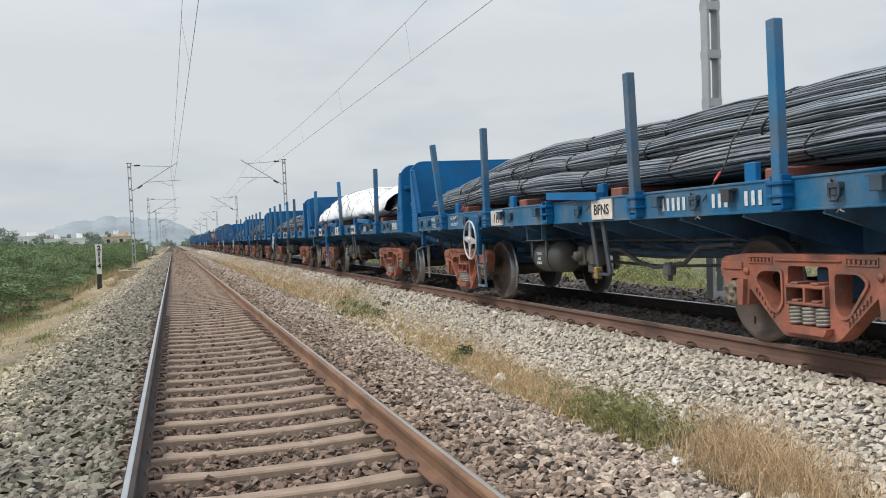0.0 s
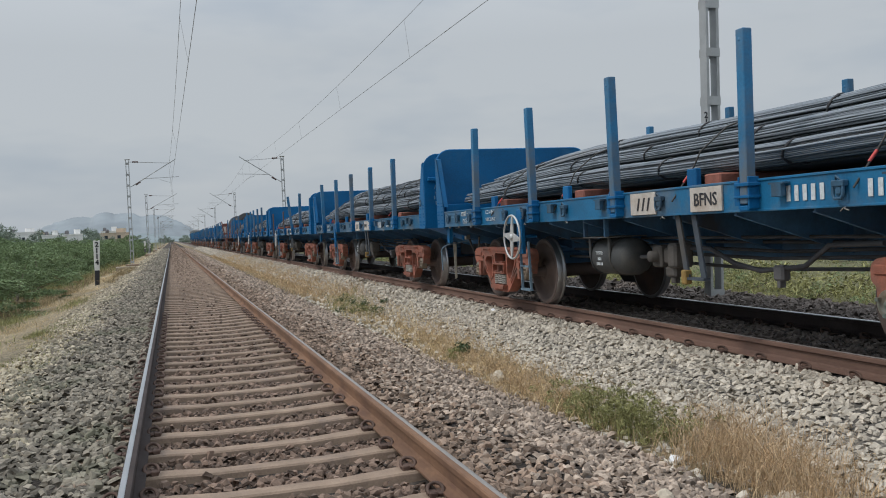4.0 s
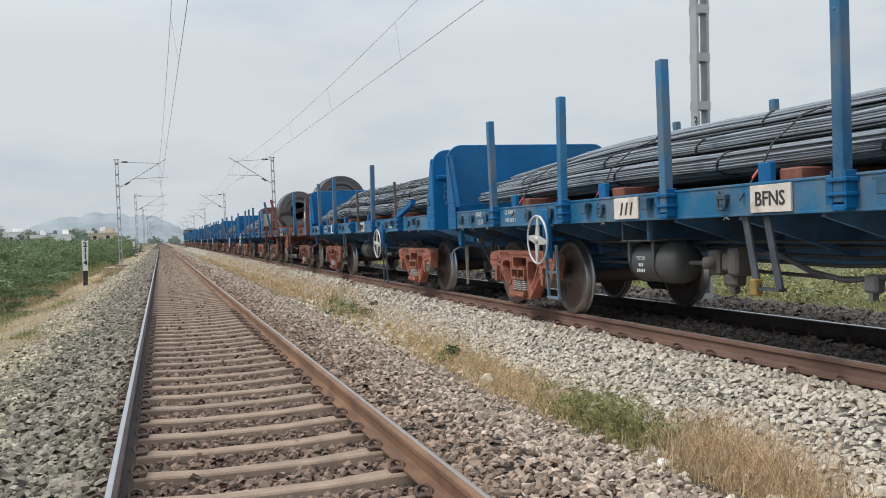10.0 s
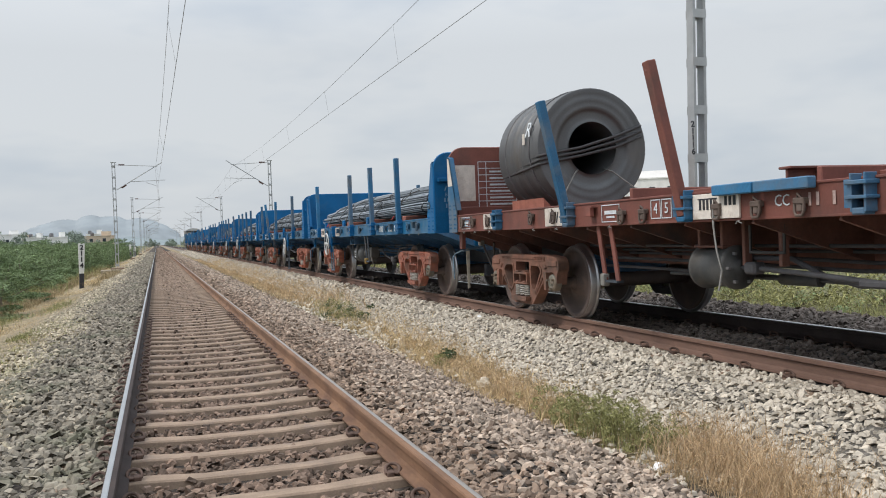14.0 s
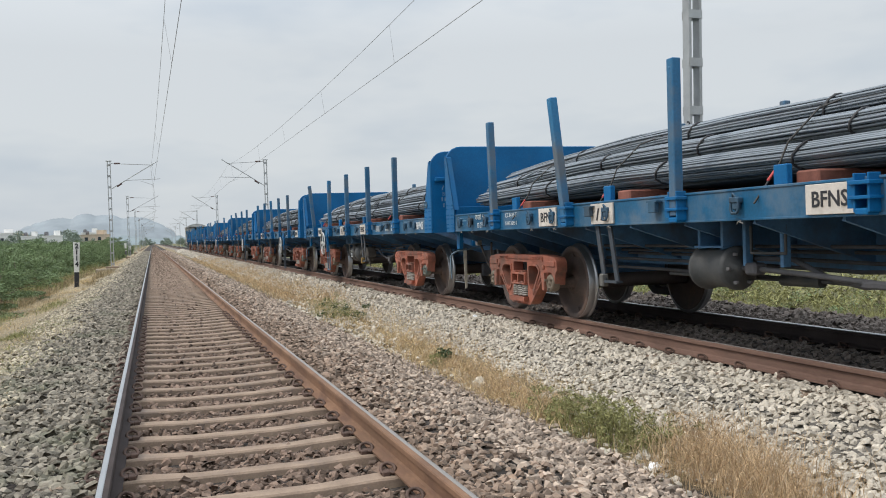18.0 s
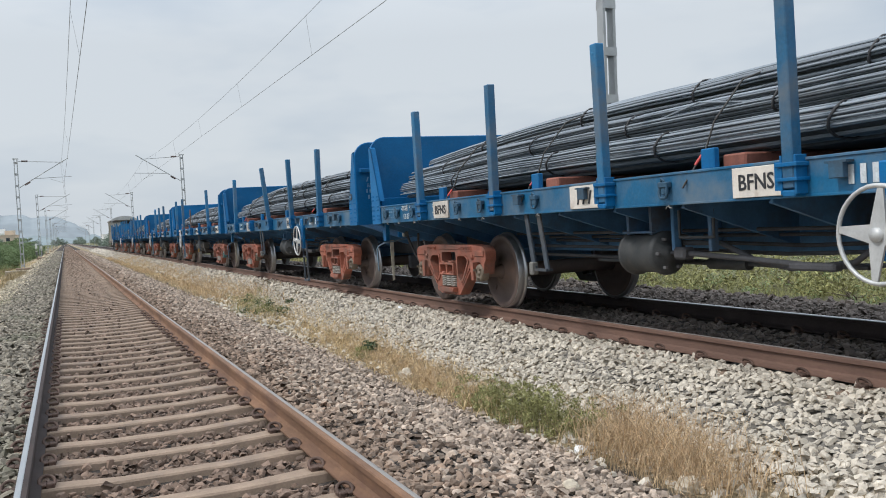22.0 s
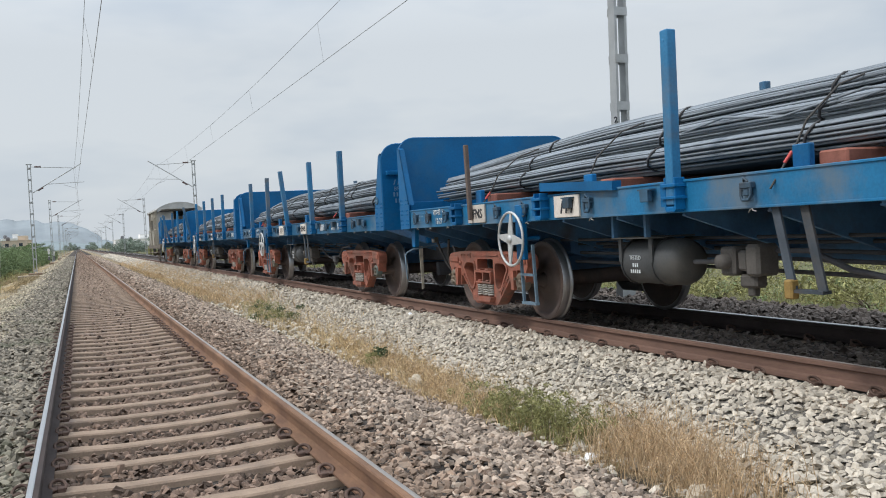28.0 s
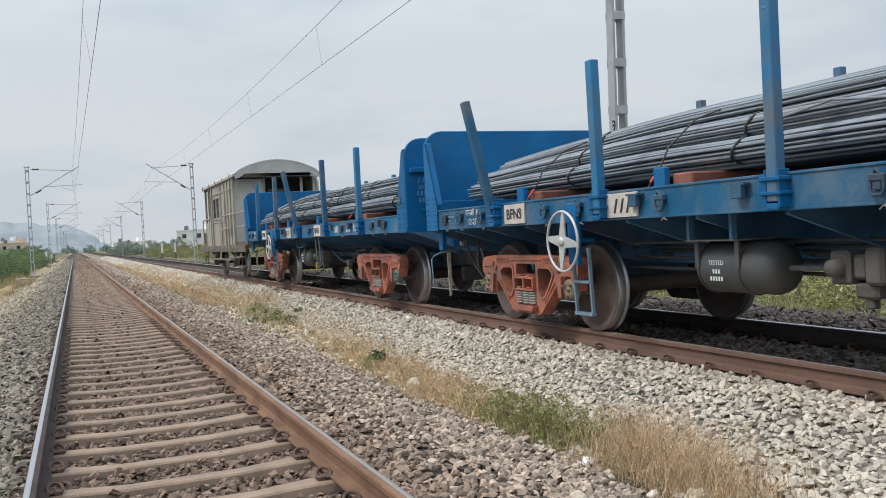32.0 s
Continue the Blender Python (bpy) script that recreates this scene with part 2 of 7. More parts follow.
SCRUB = mat("brown_dry_scrub", (0.34, 0.27, 0.16), 0.85, 0, 0.25, 4, 0.0, 30, 0.45, None, 0.6, True, 0.2)
BARK = mat("grey_brown_bark", (0.15, 0.12, 0.09), 0.9, 0, 0.3, 6, 0.3, 40)


# ---- mesh helpers ----
def rounded(poly, r, n=4):
    """A polygon with its corners rounded."""
    out = []
    m = len(poly)
    for i in range(m):
        p, a, b = Vector(poly[i]), Vector(poly[i - 1]), Vector(poly[(i + 1) % m])
        d0, d1 = (a - p), (b - p)
        k = min(r, d0.length * 0.45, d1.length * 0.45)
        s, e = p + d0.normalized() * k, p + d1.normalized() * k
        for j in range(n + 1):
            t = j / n
            out.append(tuple(s * (1 - t) ** 2 + p * 2 * t * (1 - t) + e * t * t))
    return out


class Mesh:
    """Gathers vertices and faces of one mesh."""

    def __init__(self):
        self.v, self.f, self.s = [], [], []

    def add(self, verts, faces, smooth=False):
        k = len(self.v)
        self.v += [tuple(q) for q in verts]
        self.f += [tuple(i + k for i in q) for q in faces]
        self.s += [smooth] * len(faces)
        return self

    def prism(self, poly, a, b, axis="x", smooth=False):
        """A polygon swept from a to b along an axis; its two coordinates are the other axes in order."""
        put = {"x": lambda p, c: (c, p[0], p[1]), "y": lambda p, c: (p[0], c, p[1]), "z": lambda p, c: (p[0], p[1], c)}[axis]
        n = len(poly)
        area = sum(poly[i][0] * poly[(i + 1) % n][1] - poly[(i + 1) % n][0] * poly[i][1] for i in range(n))
        if (area > 0) == (axis == "y"):
            poly = poly[::-1]
        if a > b:
            a, b = b, a
        v = [put(p, a) for p in poly] + [put(p, b) for p in poly]
        f = [tuple(range(n - 1, -1, -1)), tuple(range(n, 2 * n))] + [(i, (i + 1) % n, n + (i + 1) % n, n + i) for i in range(n)]
        return self.add(v, f, smooth)

    def box(self, x0, x1, y0, y1, z0, z1, c=0.0):
        if c <= 0:
            v = [(x, y, z) for z in (z0, z1) for y in (y0, y1) for x in (x0, x1)]
            return self.add(v, [(0, 2, 3, 1), (4, 5, 7, 6), (0, 1, 5, 4), (2, 6, 7, 3), (0, 4, 6, 2), (1, 3, 7, 5)])
        lo, hi = (x0, y0, z0), (x1, y1, z1)
        v, idx = [], {}
        for sx in (0, 1):
            for sy in (0, 1):
                for sz in (0, 1):
                    s = (sx, sy, sz)
                    for ax in range(3):
                        p = [((hi[i] if s[i] else lo[i]) if i == ax else (hi[i] - c if s[i] else lo[i] + c)) for i in range(3)]
                        idx[s, ax] = len(v)
                        v.append(p)
        f = []
        for ax in range(3):
            u, w = (ax + 1) % 3, (ax + 2) % 3
            for s in (0, 1):
                def key(a, b):
                    k = [0, 0, 0]
                    k[ax], k[u], k[w] = s, a, b
                    return tuple(k)
                q = [idx[key(0, 0), ax], idx[key(1, 0), ax], idx[key(1, 1), ax], idx[key(0, 1), ax]]
                f.append(tuple(q if s else q[::-1]))
            for a in (0, 1):
                for b in (0, 1):
                    k0, k1 = [0, 0, 0], [0, 0, 0]
                    k0[ax], k1[ax] = 0, 1
                    for k in (k0, k1):
                        k[u], k[w] = a, b
                    q = [idx[tuple(k0), u], idx[tuple(k1), u], idx[tuple(k1), w], idx[tuple(k0), w]]
                    f.append(tuple(q[::-1] if a == b else q))
        for s in [(a, b, d) for a in (0, 1) for b in (0, 1) for d in (0, 1)]:
            q = [idx[s, 0], idx[s, 1], idx[s, 2]]
            f.append(tuple(q if sum(s) % 2 else q[::-1]))
        return self.add(v, f)

    def pierced(self, outer, holes, a, b):
        """A plate in the y-z plane with holes, between x = a and x = b."""
        loops = [list(outer)] + [list(h) for h in holes]
        flat = [q for l in loops for q in l]
        tris = tessellate_polygon([[Vector((q[0], q[1], 0)) for q in l] for l in loops])
        n = len(flat)
        v = [(a, q[0], q[1]) for q in flat] + [(b, q[0], q[1]) for q in flat]
        f = []
        for i, j, k in tris:
            u, w, z = flat[i], flat[j], flat[k]
            if (w[0] - u[0]) * (z[1] - u[1]) - (w[1] - u[1]) * (z[0] - u[0]) < 0:
                i, j, k = i, k, j
            f += [(n + i, n + j, n + k), (i, k, j)]
        at = 0
        for c, l in enumerate(loops):
            m = len(l)
            area = sum(l[i][0] * l[(i + 1) % m][1] - l[(i + 1) % m][0] * l[i][1] for i in range(m))
            for i in range(m):
                p, q = at + i, at + (i + 1) % m
                if (area > 0) != (c == 0):
                    p, q = q, p
                f.append((p, q, n + q, n + p))
            at += m
        return self.add(v, f)

    def bar(self, p0, p1, w, x0, x1):
        """A flat bar in the y-z plane from p0 to p1, w wide, between x0 and x1."""
        d = Vector(p1) - Vector(p0)
        n = Vector((-d.y, d.x)).normalized() * (w / 2)
        a, b = Vector(p0), Vector(p1)
        return self.prism([tuple(a + n), tuple(a - n), tuple(b - n), tuple(b + n)], x0, x1, "x")

    def tube(self, pts, r, seg=8, caps=True, smooth=True):
        """A round tube through points; r may be a list."""
        pts = [Vector(p) for p in pts]
        rs = r if isinstance(r, (list, tuple)) else [r] * len(pts)
        v, f = [], []
        side = None
        for i, p in enumerate(pts):
            d = (pts[min(i + 1, len(pts) - 1)] - pts[max(i - 1, 0)]).normalized()
            if side is None or abs(d.dot(side)) > 0.95:
                side = Vector((0, 0, 1)) if abs(d.z) < 0.9 else Vector((1, 0, 0))
            a = d.cross(side).normalized()
            b = d.cross(a)
            side = -b
            for k in range(seg):
                t = 2 * math.pi * k / seg
                v.append(p + (a * math.cos(t) + b * math.sin(t)) * rs[i])
        for i in range(len(pts) - 1):
            for k in range(seg):
                q = (k + 1) % seg
                f.append((i * seg + k, i * seg + q, (i + 1) * seg + q, (i + 1) * seg + k))
        self.add(v, f, smooth)
        if caps:
            n = len(pts) - 1
            self.add(v[:seg], [tuple(range(seg - 1, -1, -1))])
            self.add(v[n * seg:], [tuple(range(seg))])
        return self

    def ring(self, c, r, tr, axis="x", n=24, seg=8, a0=0.0, a1=2 * math.pi):
        pts = []
        for i in range(n + 1):
            t = a0 + (a1 - a0) * i / n
            u, w = r * math.cos(t), r * math.sin(t)
            pts.append({"x": (c[0], c[1] + u, c[2] + w), "y": (c[0] + u, c[1], c[2] + w), "z": (c[0] + u, c[1] + w, c[2])}[axis])
        return self.tube(pts, tr, seg, caps=False)

    def lathe(self, prof, axis="x", seg=32, smooth=True, c=(0, 0, 0)):
        """Turns a profile of (along, radius) round an axis."""
        v, f = [], []
        for a, r in prof:
            for k in range(seg):
                t = 2 * math.pi * k / seg
                u, w = r * math.cos(t), r * math.sin(t)
                q = {"x": (a, u, w), "y": (u, a, w), "z": (u, w, a)}[axis]
                v.append((q[0] + c[0], q[1] + c[1], q[2] + c[2]))
        flip = axis == "y"
        for i in range(len(prof) - 1):
            for k in range(seg):
                q = (k + 1) % seg
                g = (i * seg + k, i * seg + q, (i + 1) * seg + q, (i + 1) * seg + k)
                f.append(g if flip else g[::-1])
        return self.add(v, f, smooth)

    def data(self, name, material):
        me = bpy.data.meshes.new(name)
        me.from_pydata(self.v, [], self.f)
        me.polygons.foreach_set("use_smooth", self.s)
        me.materials.append(material)
        me.update()
        return me


def fast_mesh(name, verts, quads, material, smooth=False):
    """A mesh from numpy arrays of vertices and of faces with one number of corners."""
    me = bpy.data.meshes.new(name)
    n, k = quads.shape
    me.vertices.add(len(verts))
    me.vertices.foreach_set("co", verts.astype(np.float32).ravel())
    me.loops.add(n * k)
    me.loops.foreach_set("vertex_index", quads.astype(np.int32).ravel())
    me.polygons.add(n)
    me.polygons.foreach_set("loop_start", np.arange(n, dtype=np.int32) * k)
    me.polygons.foreach_set("use_smooth", np.full(n, smooth))
    me.materials.append(material)
    me.update(calc_edges=True)
    me.validate()
    return me


def part(name, mesh, material, parent, label="", at=None):
    """Links a Mesh, or mesh data made before, as one part under a thing or a part."""
    me = mesh.data(name, material) if isinstance(mesh, Mesh) else mesh
    ob = new(name, me)
    ob.parent = parent
    if at is not None:
        ob.matrix_basis = at
    if label:
        ob["label"] = label
    return ob


def thing(name, label, category, group="", kind="", at=None):
    ob = new(name)
    ob.empty_display_size = 0.2
    if at is not None:
        ob.matrix_basis = at
    return tagged(ob, label, category, group, kind)


def solid(name, mesh, material, label, category="", group="", kind="", at=None):
    ob = new(name, mesh.data(name, material) if isinstance(mesh, Mesh) else mesh)
    if at is not None:
        ob.matrix_basis = at
    return tagged(ob, label, category, group, kind)


def letters(text, size, material, name="lettering", lift=0.002, bold=0.0):
    """Mesh data of a word in the built-in font, in the x-y plane, centred."""
    cu = bpy.data.curves.new(name, "FONT")
    cu.body, cu.size, cu.align_x, cu.align_y, cu.extrude = text, size, "CENTER", "CENTER", lift
    cu.offset = bold
    cu.resolution_u = 2
    ob = bpy.data.objects.new(name, cu)
    me = bpy.data.meshes.new_from_object(ob)
    bpy.data.objects.remove(ob)
    me.materials.clear()
    me.materials.append(material)
    return me


# ---- plan ----
XA = 0.573          # centre of the empty track
XB, ZB = 6.18, 0.12  # centre and rail level of the train's track
GAUGE = 0.8725      # half the distance between the rail heads' centres


def ground_z(x, y=0.0):
    """Height of the ground's cross-section."""
    pts = ((-400, -1.1), (-30, -1.1), (-9, -1.0), (-5.2, -0.85), (-3.6, -0.62), (-2.6, -0.46), (-1.9, -0.32), (-1.35, -0.20), (-0.42, -0.185), (-0.34, -0.25), (1.48, -0.25),
           (1.56, -0.185), (2.3, -0.20), (2.8, -0.32), (3.3, -0.45), (3.75, -0.43), (4.3, -0.27), (4.8, -0.10), (5.15, -0.085), (5.45, -0.075), (7.2, -0.07), (9.0, -0.03),
           (9.9, -0.42), (11.5, -0.75), (16, -0.9), (400, -1.0))
    for (a, za), (b, zb) in zip(pts, pts[1:]):
        if x <= b:
            s = max(0.0, (x - a) / (b - a))
            return za + (zb - za) * s
    return -1.0




# ---- ground ----
def ground_material():
    m = bpy.data.materials.new("railway_ground")
    m.use_nodes = True
    n, l = m.node_tree.nodes, m.node_tree.links
    p = n["Principled BSDF"]
    p.inputs["Roughness"].default_value = 0.95
    p.inputs["Specular IOR Level"].default_value = 0.2
    co = n.new("ShaderNodeTexCoord")
    sx = n.new("ShaderNodeSeparateXYZ")
    l.new(co.outputs["Object"], sx.inputs[0])
    wob = n.new("ShaderNodeTexNoise")
    wob.inputs["Scale"].default_value, wob.inputs["Detail"].default_value = 0.8, 6
    l.new(co.outputs["Object"], wob.inputs["Vector"])
    ma = n.new("ShaderNodeMath")
    ma.operation = "MULTIPLY_ADD"
    ma.inputs[1].default_value = 1.3
    l.new(wob.outputs[0], ma.inputs[0]), l.new(sx.outputs[0], ma.inputs[2])
    mr = n.new("ShaderNodeMapRange")
    mr.inputs[1].default_value, mr.inputs[2].default_value = -19.35, 20.65
    l.new(ma.outputs[0], mr.inputs[0])
    rp = n.new("ShaderNodeValToRGB")
    e = rp.color_ramp.elements
    # brown ballast stops are darkened so gaps between stones read as shade
    stops = [(-12, (0.16, 0.17, 0.075)), (-5.2, (0.32, 0.26, 0.15)), (-3.4, (0.55, 0.44, 0.28)), (-2.2, (0.44, 0.37, 0.26)), (-1.8, (0.115, 0.097, 0.084)),
             (3.1, (0.115, 0.097, 0.084)), (3.35, (0.43, 0.34, 0.20)), (4.1, (0.44, 0.35, 0.22)), (4.5, (0.36, 0.33, 0.29)), (5.2, (0.34, 0.315, 0.28)),
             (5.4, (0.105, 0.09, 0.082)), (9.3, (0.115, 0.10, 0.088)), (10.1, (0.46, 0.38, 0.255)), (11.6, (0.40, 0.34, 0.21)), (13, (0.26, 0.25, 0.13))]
    e[0].position, e[0].color = (stops[0][0] + 20) / 40, (*stops[0][1], 1)
    e[1].position, e[1].color = (stops[-1][0] + 20) / 40, (*stops[-1][1], 1)
    for x, c in stops[1:-1]:
        k = e.new((x + 20) / 40)
        k.color = (*c, 1)
    l.new(mr.outputs[0], rp.inputs[0])
    fn = n.new("ShaderNodeTexVoronoi")
    fn.inputs["Scale"].default_value = 17
    l.new(co.outputs["Object"], fn.inputs["Vector"])
    fr = n.new("ShaderNodeMapRange")
    fr.inputs[1].default_value, fr.inputs[2].default_value = 0.0, 0.6
    fr.inputs[3].default_value, fr.inputs[4].default_value = 1.25, 0.5
    l.new(fn.outputs["Distance"], fr.inputs[0])
    gr = n.new("ShaderNodeTexNoise")
    gr.inputs["Scale"].default_value, gr.inputs["Detail"].default_value = 2.2, 7
    l.new(co.outputs["Object"], gr.inputs["Vector"])
    g2 = n.new("ShaderNodeMapRange")
    g2.inputs[1].default_value, g2.inputs[2].default_value, g2.inputs[3].default_value, g2.inputs[4].default_value = 0.25, 0.75, 0.65, 1.35
    l.new(gr.outputs[0], g2.inputs[0])
    mu = n.new("ShaderNodeMath")
    mu.operation = "MULTIPLY"
    l.new(fr.outputs[0], mu.inputs[0]), l.new(g2.outputs[0], mu.inputs[1])
    # ground darkens towards the camera, standing for shade between the stones
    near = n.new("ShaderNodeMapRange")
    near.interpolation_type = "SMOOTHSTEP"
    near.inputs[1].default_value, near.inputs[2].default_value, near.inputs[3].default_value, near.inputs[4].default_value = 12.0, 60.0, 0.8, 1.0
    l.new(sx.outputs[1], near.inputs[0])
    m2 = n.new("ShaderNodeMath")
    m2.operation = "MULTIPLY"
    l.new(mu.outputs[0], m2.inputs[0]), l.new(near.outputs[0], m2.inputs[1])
    mu = m2
    sc = n.new("ShaderNodeVectorMath")
    sc.operation = "SCALE"
    l.new(rp.outputs[0], sc.inputs[0]), l.new(mu.outputs[0], sc.inputs["Scale"])
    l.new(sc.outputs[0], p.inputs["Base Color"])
    bp = n.new("ShaderNodeBump")
    bp.inputs["Strength"].default_value, bp.inputs["Distance"].default_value = 0.8, 0.04
    l.new(fr.outputs[0], bp.inputs["Height"]), l.new(bp.outputs[0], p.inputs["Normal"])
    return m


def build_ground():
    xs = [-3000, -900, -300, -120, -60, -40, -30, -24, -20, -16, -13, -11] + [x * 0.25 for x in range(-36, 50)] + [13, 14, 16, 19, 24, 30, 40, 60, 120, 300, 900, 3000]
    ys = [-60, -30, -15, -6, -2] + [k * 0.5 for k in range(0, 60)] + [30 + k * 2 for k in range(0, 35)] + [105, 120, 140, 170, 210, 260, 330, 420, 600, 1000, 2000, 4200]
    v = []
    for y in ys:
        for x in xs:
            rough = 0.0
            if x < -2.4 or x > 9.8:
                rough = 0.10 * noise.noise((x * 0.5, y * 0.35, 3.0)) + 0.04 * noise.noise((x * 1.7, y * 1.7, 8.0))
            v.append((x, y, ground_z(x) + rough))
    w = len(xs)
    q = [(j * w + i, j * w + i + 1, (j + 1) * w + i + 1, (j + 1) * w + i) for j in range(len(ys) - 1) for i in range(w - 1)]
    me = fast_mesh("ground", np.array(v), np.array(q), ground_material(), True)
    return solid("ground", me, None, "dusty ground with ballast beds, dry grass and green scrub", "ground", kind="structure")


def stones(name, place, material, label, seed=1, tilt=0.5):
    """Angular broken stones at place(rng) -> x, y, z, half size."""
    rng = np.random.default_rng(seed)
    x, y, z, size = place(rng)
    n = len(x)
    shape = np.array([(-1, -1, -0.7), (1, -1, -0.7), (1, 1, -0.7), (-1, 1, -0.7), (-0.72, -0.72, 0.45), (0.72, -0.72, 0.45), (0.72, 0.72, 0.45), (-0.72, 0.72, 0.45), (0, 0, 0.78)], float)
    v = shape[None] + rng.uniform(-0.34, 0.34, (n, 9, 3))
    v = v * size[:, None, None] * np.stack([rng.uniform(0.85, 1.45, n), rng.uniform(0.65, 1.1, n), rng.uniform(0.55, 1.0, n)], 1)[:, None, :]
    a = rng.uniform(0, 2 * np.pi, n)
    tx, ty = rng.normal(0, tilt, n), rng.normal(0, tilt, n)
    z0, o = np.zeros(n), np.ones(n)
    Rz = np.stack([np.cos(a), -np.sin(a), z0, np.sin(a), np.cos(a), z0, z0, z0, o], 1).reshape(n, 3, 3)
    Rx = np.stack([o, z0, z0, z0, np.cos(tx), -np.sin(tx), z0, np.sin(tx), np.cos(tx)], 1).reshape(n, 3, 3)
    Ry = np.stack([np.cos(ty), z0, np.sin(ty), z0, o, z0, -np.sin(ty), z0, np.cos(ty)], 1).reshape(n, 3, 3)
    v = np.einsum("nij,nkj->nki", Ry @ Rx @ Rz, v) + np.stack([x, y, z], 1)[:, None, :]
    f = np.array([t for i in range(4) for j in [(i + 1) % 4] for t in ((i, j, 4 + j), (i, 4 + j, 4 + i), (4 + i, 4 + j, 8))])
    tris = (f[None] + (np.arange(n) * 9)[:, None, None]).reshape(-1, 3)
    return solid(name, fast_mesh(name, v.reshape(-1, 3), tris, material), None, label, "ballast", kind="stuff")


GZ = np.array([ground_z(x / 100) for x in range(-1200, 2000)])


def gz(x):
    return GZ[np.clip(((x + 12) * 100).astype(int), 0, len(GZ) - 1)]


def spread(x0, x1, y0, y1, step=0.054, edge=0.05, top=0.22, skip=None, lift=0.0, grow=10.0):
    """A bed of stones side by side, coarser far off, with some lying on top."""
    def place(rng):
        X, Y, S = [], [], []
        y = y0
        while y < y1:
            s = step * max(1.0, y / grow) ** 0.6
            xs = np.arange(x0, x1, s) + rng.uniform(0, s)
            X.append(xs + rng.uniform(-0.42, 0.42, len(xs)) * s)
            Y.append(y + rng.uniform(-0.42, 0.42, len(xs)) * s)
            S.append(np.full(len(xs), s))
            y += s
        x, y, s = np.concatenate(X), np.concatenate(Y), np.concatenate(S)
        keep = (x > x0 + rng.normal(0, edge, len(x))) & (x < x1 + rng.normal(0, edge, len(x)))
        if skip is not None:
            keep &= skip(x, y, rng)
        x, y, s = x[keep], y[keep], s[keep]
        z = gz(x) + lift + rng.uniform(-0.28, 0.36, len(x)) * s * np.minimum(1, 16 / np.maximum(y, 16))
        size = s * rng.uniform(0.36, 0.64, len(x))
        up = rng.uniform(0, 1, len(x)) < top
        z = z + up * s * 0.55
        x = x + up * rng.uniform(-0.5, 0.5, len(x)) * s
        return x, y, z, size
    return place


def in_crib(x, y, rng):
    """Keeps the stones of the cribs, and a few that lie on the sleepers."""
    u = ((y - SLEEPER0 + 30) % 0.6) / 0.6
    return (u > 0.21) & (u < 0.79) | (rng.uniform(0, 1, len(x)) < 0.035)


SLEEPER0 = 4.773 - 0.6 * 8


# ---- tracks ----
def rail_mesh(length, y0):
    """Flat-bottom rail, head at z = 0, with the rusty section; the polished head is a part."""
    half = [(0.075, -0.172), (0.075, -0.160), (0.020, -0.140), (0.0085, -0.125), (0.0085, -0.050), (0.036, -0.038), (0.036, -0.010), (0.030, -0.002)]
    poly = half + [(-a, b) for a, b in reversed(half)]
    return Mesh().prism(poly, y0, y0 + length, "y")


def head_mesh(length, y0, a=-0.033, b=0.033):
    """The polished band of the head, placed and sized after its bright sky reflection."""
    return Mesh().prism([(a, -0.006), (b, -0.006), (b - 0.003, 0.0), (b - 0.010, 0.0022), (a + 0.010, 0.0022), (a + 0.003, 0.0)], y0, y0 + length, "y")


def sleeper_mesh():
    """Concrete sleeper, wider under the rails and waisted in the middle."""
    m = Mesh()
    sec = [(-1.36, 0.075, 0.0), (-1.30, 0.086, 0.012), (-0.70, 0.084, 0.012), (-0.35, 0.072, -0.008), (0.35, 0.072, -0.008), (0.70, 0.084, 0.012), (1.30, 0.086, 0.012), (1.36, 0.075, 0.0)]
    v, f = [], []
    for x, w, z in sec:
        v += [(x, -w - 0.03, z - 0.2), (x, -w, z - 0.012), (x, -w + 0.012, z), (x, w - 0.012, z), (x, w, z - 0.012), (x, w + 0.03, z - 0.2)]
    for i in range(len(sec) - 1):
        for k in range(5):
            a = i * 6 + k
            f.append((a, a + 6, a + 7, a + 1))
    f += [tuple(range(6)), tuple(range(len(v) - 1, len(v) - 7, -1))]
    return m.add(v, f)


def clip_mesh(s):
    """Elastic rail clip: a bent bar that loops over the rail's foot, with its cast shoulder."""
    m = Mesh()
    pts = []
    for i in range(15):
        t = math.pi * (-0.15 + 1.5 * i / 14)
        pts.append((s * (0.105 + 0.045 * math.cos(t)), 0.038 * math.sin(t) * 1.25, 0.028 + 0.030 * math.sin(t * 0.9)))
    m.tube(pts, 0.0115, 6)
    m.box(min(s * 0.10, s * 0.15), max(s * 0.10, s * 0.15), -0.045, 0.045, -0.005, 0.028, 0.006)
    m.box(min(s * 0.045, s * 0.10), max(s * 0.045, s * 0.10), -0.05, 0.05, 0.012, 0.024, 0.004)
    return m


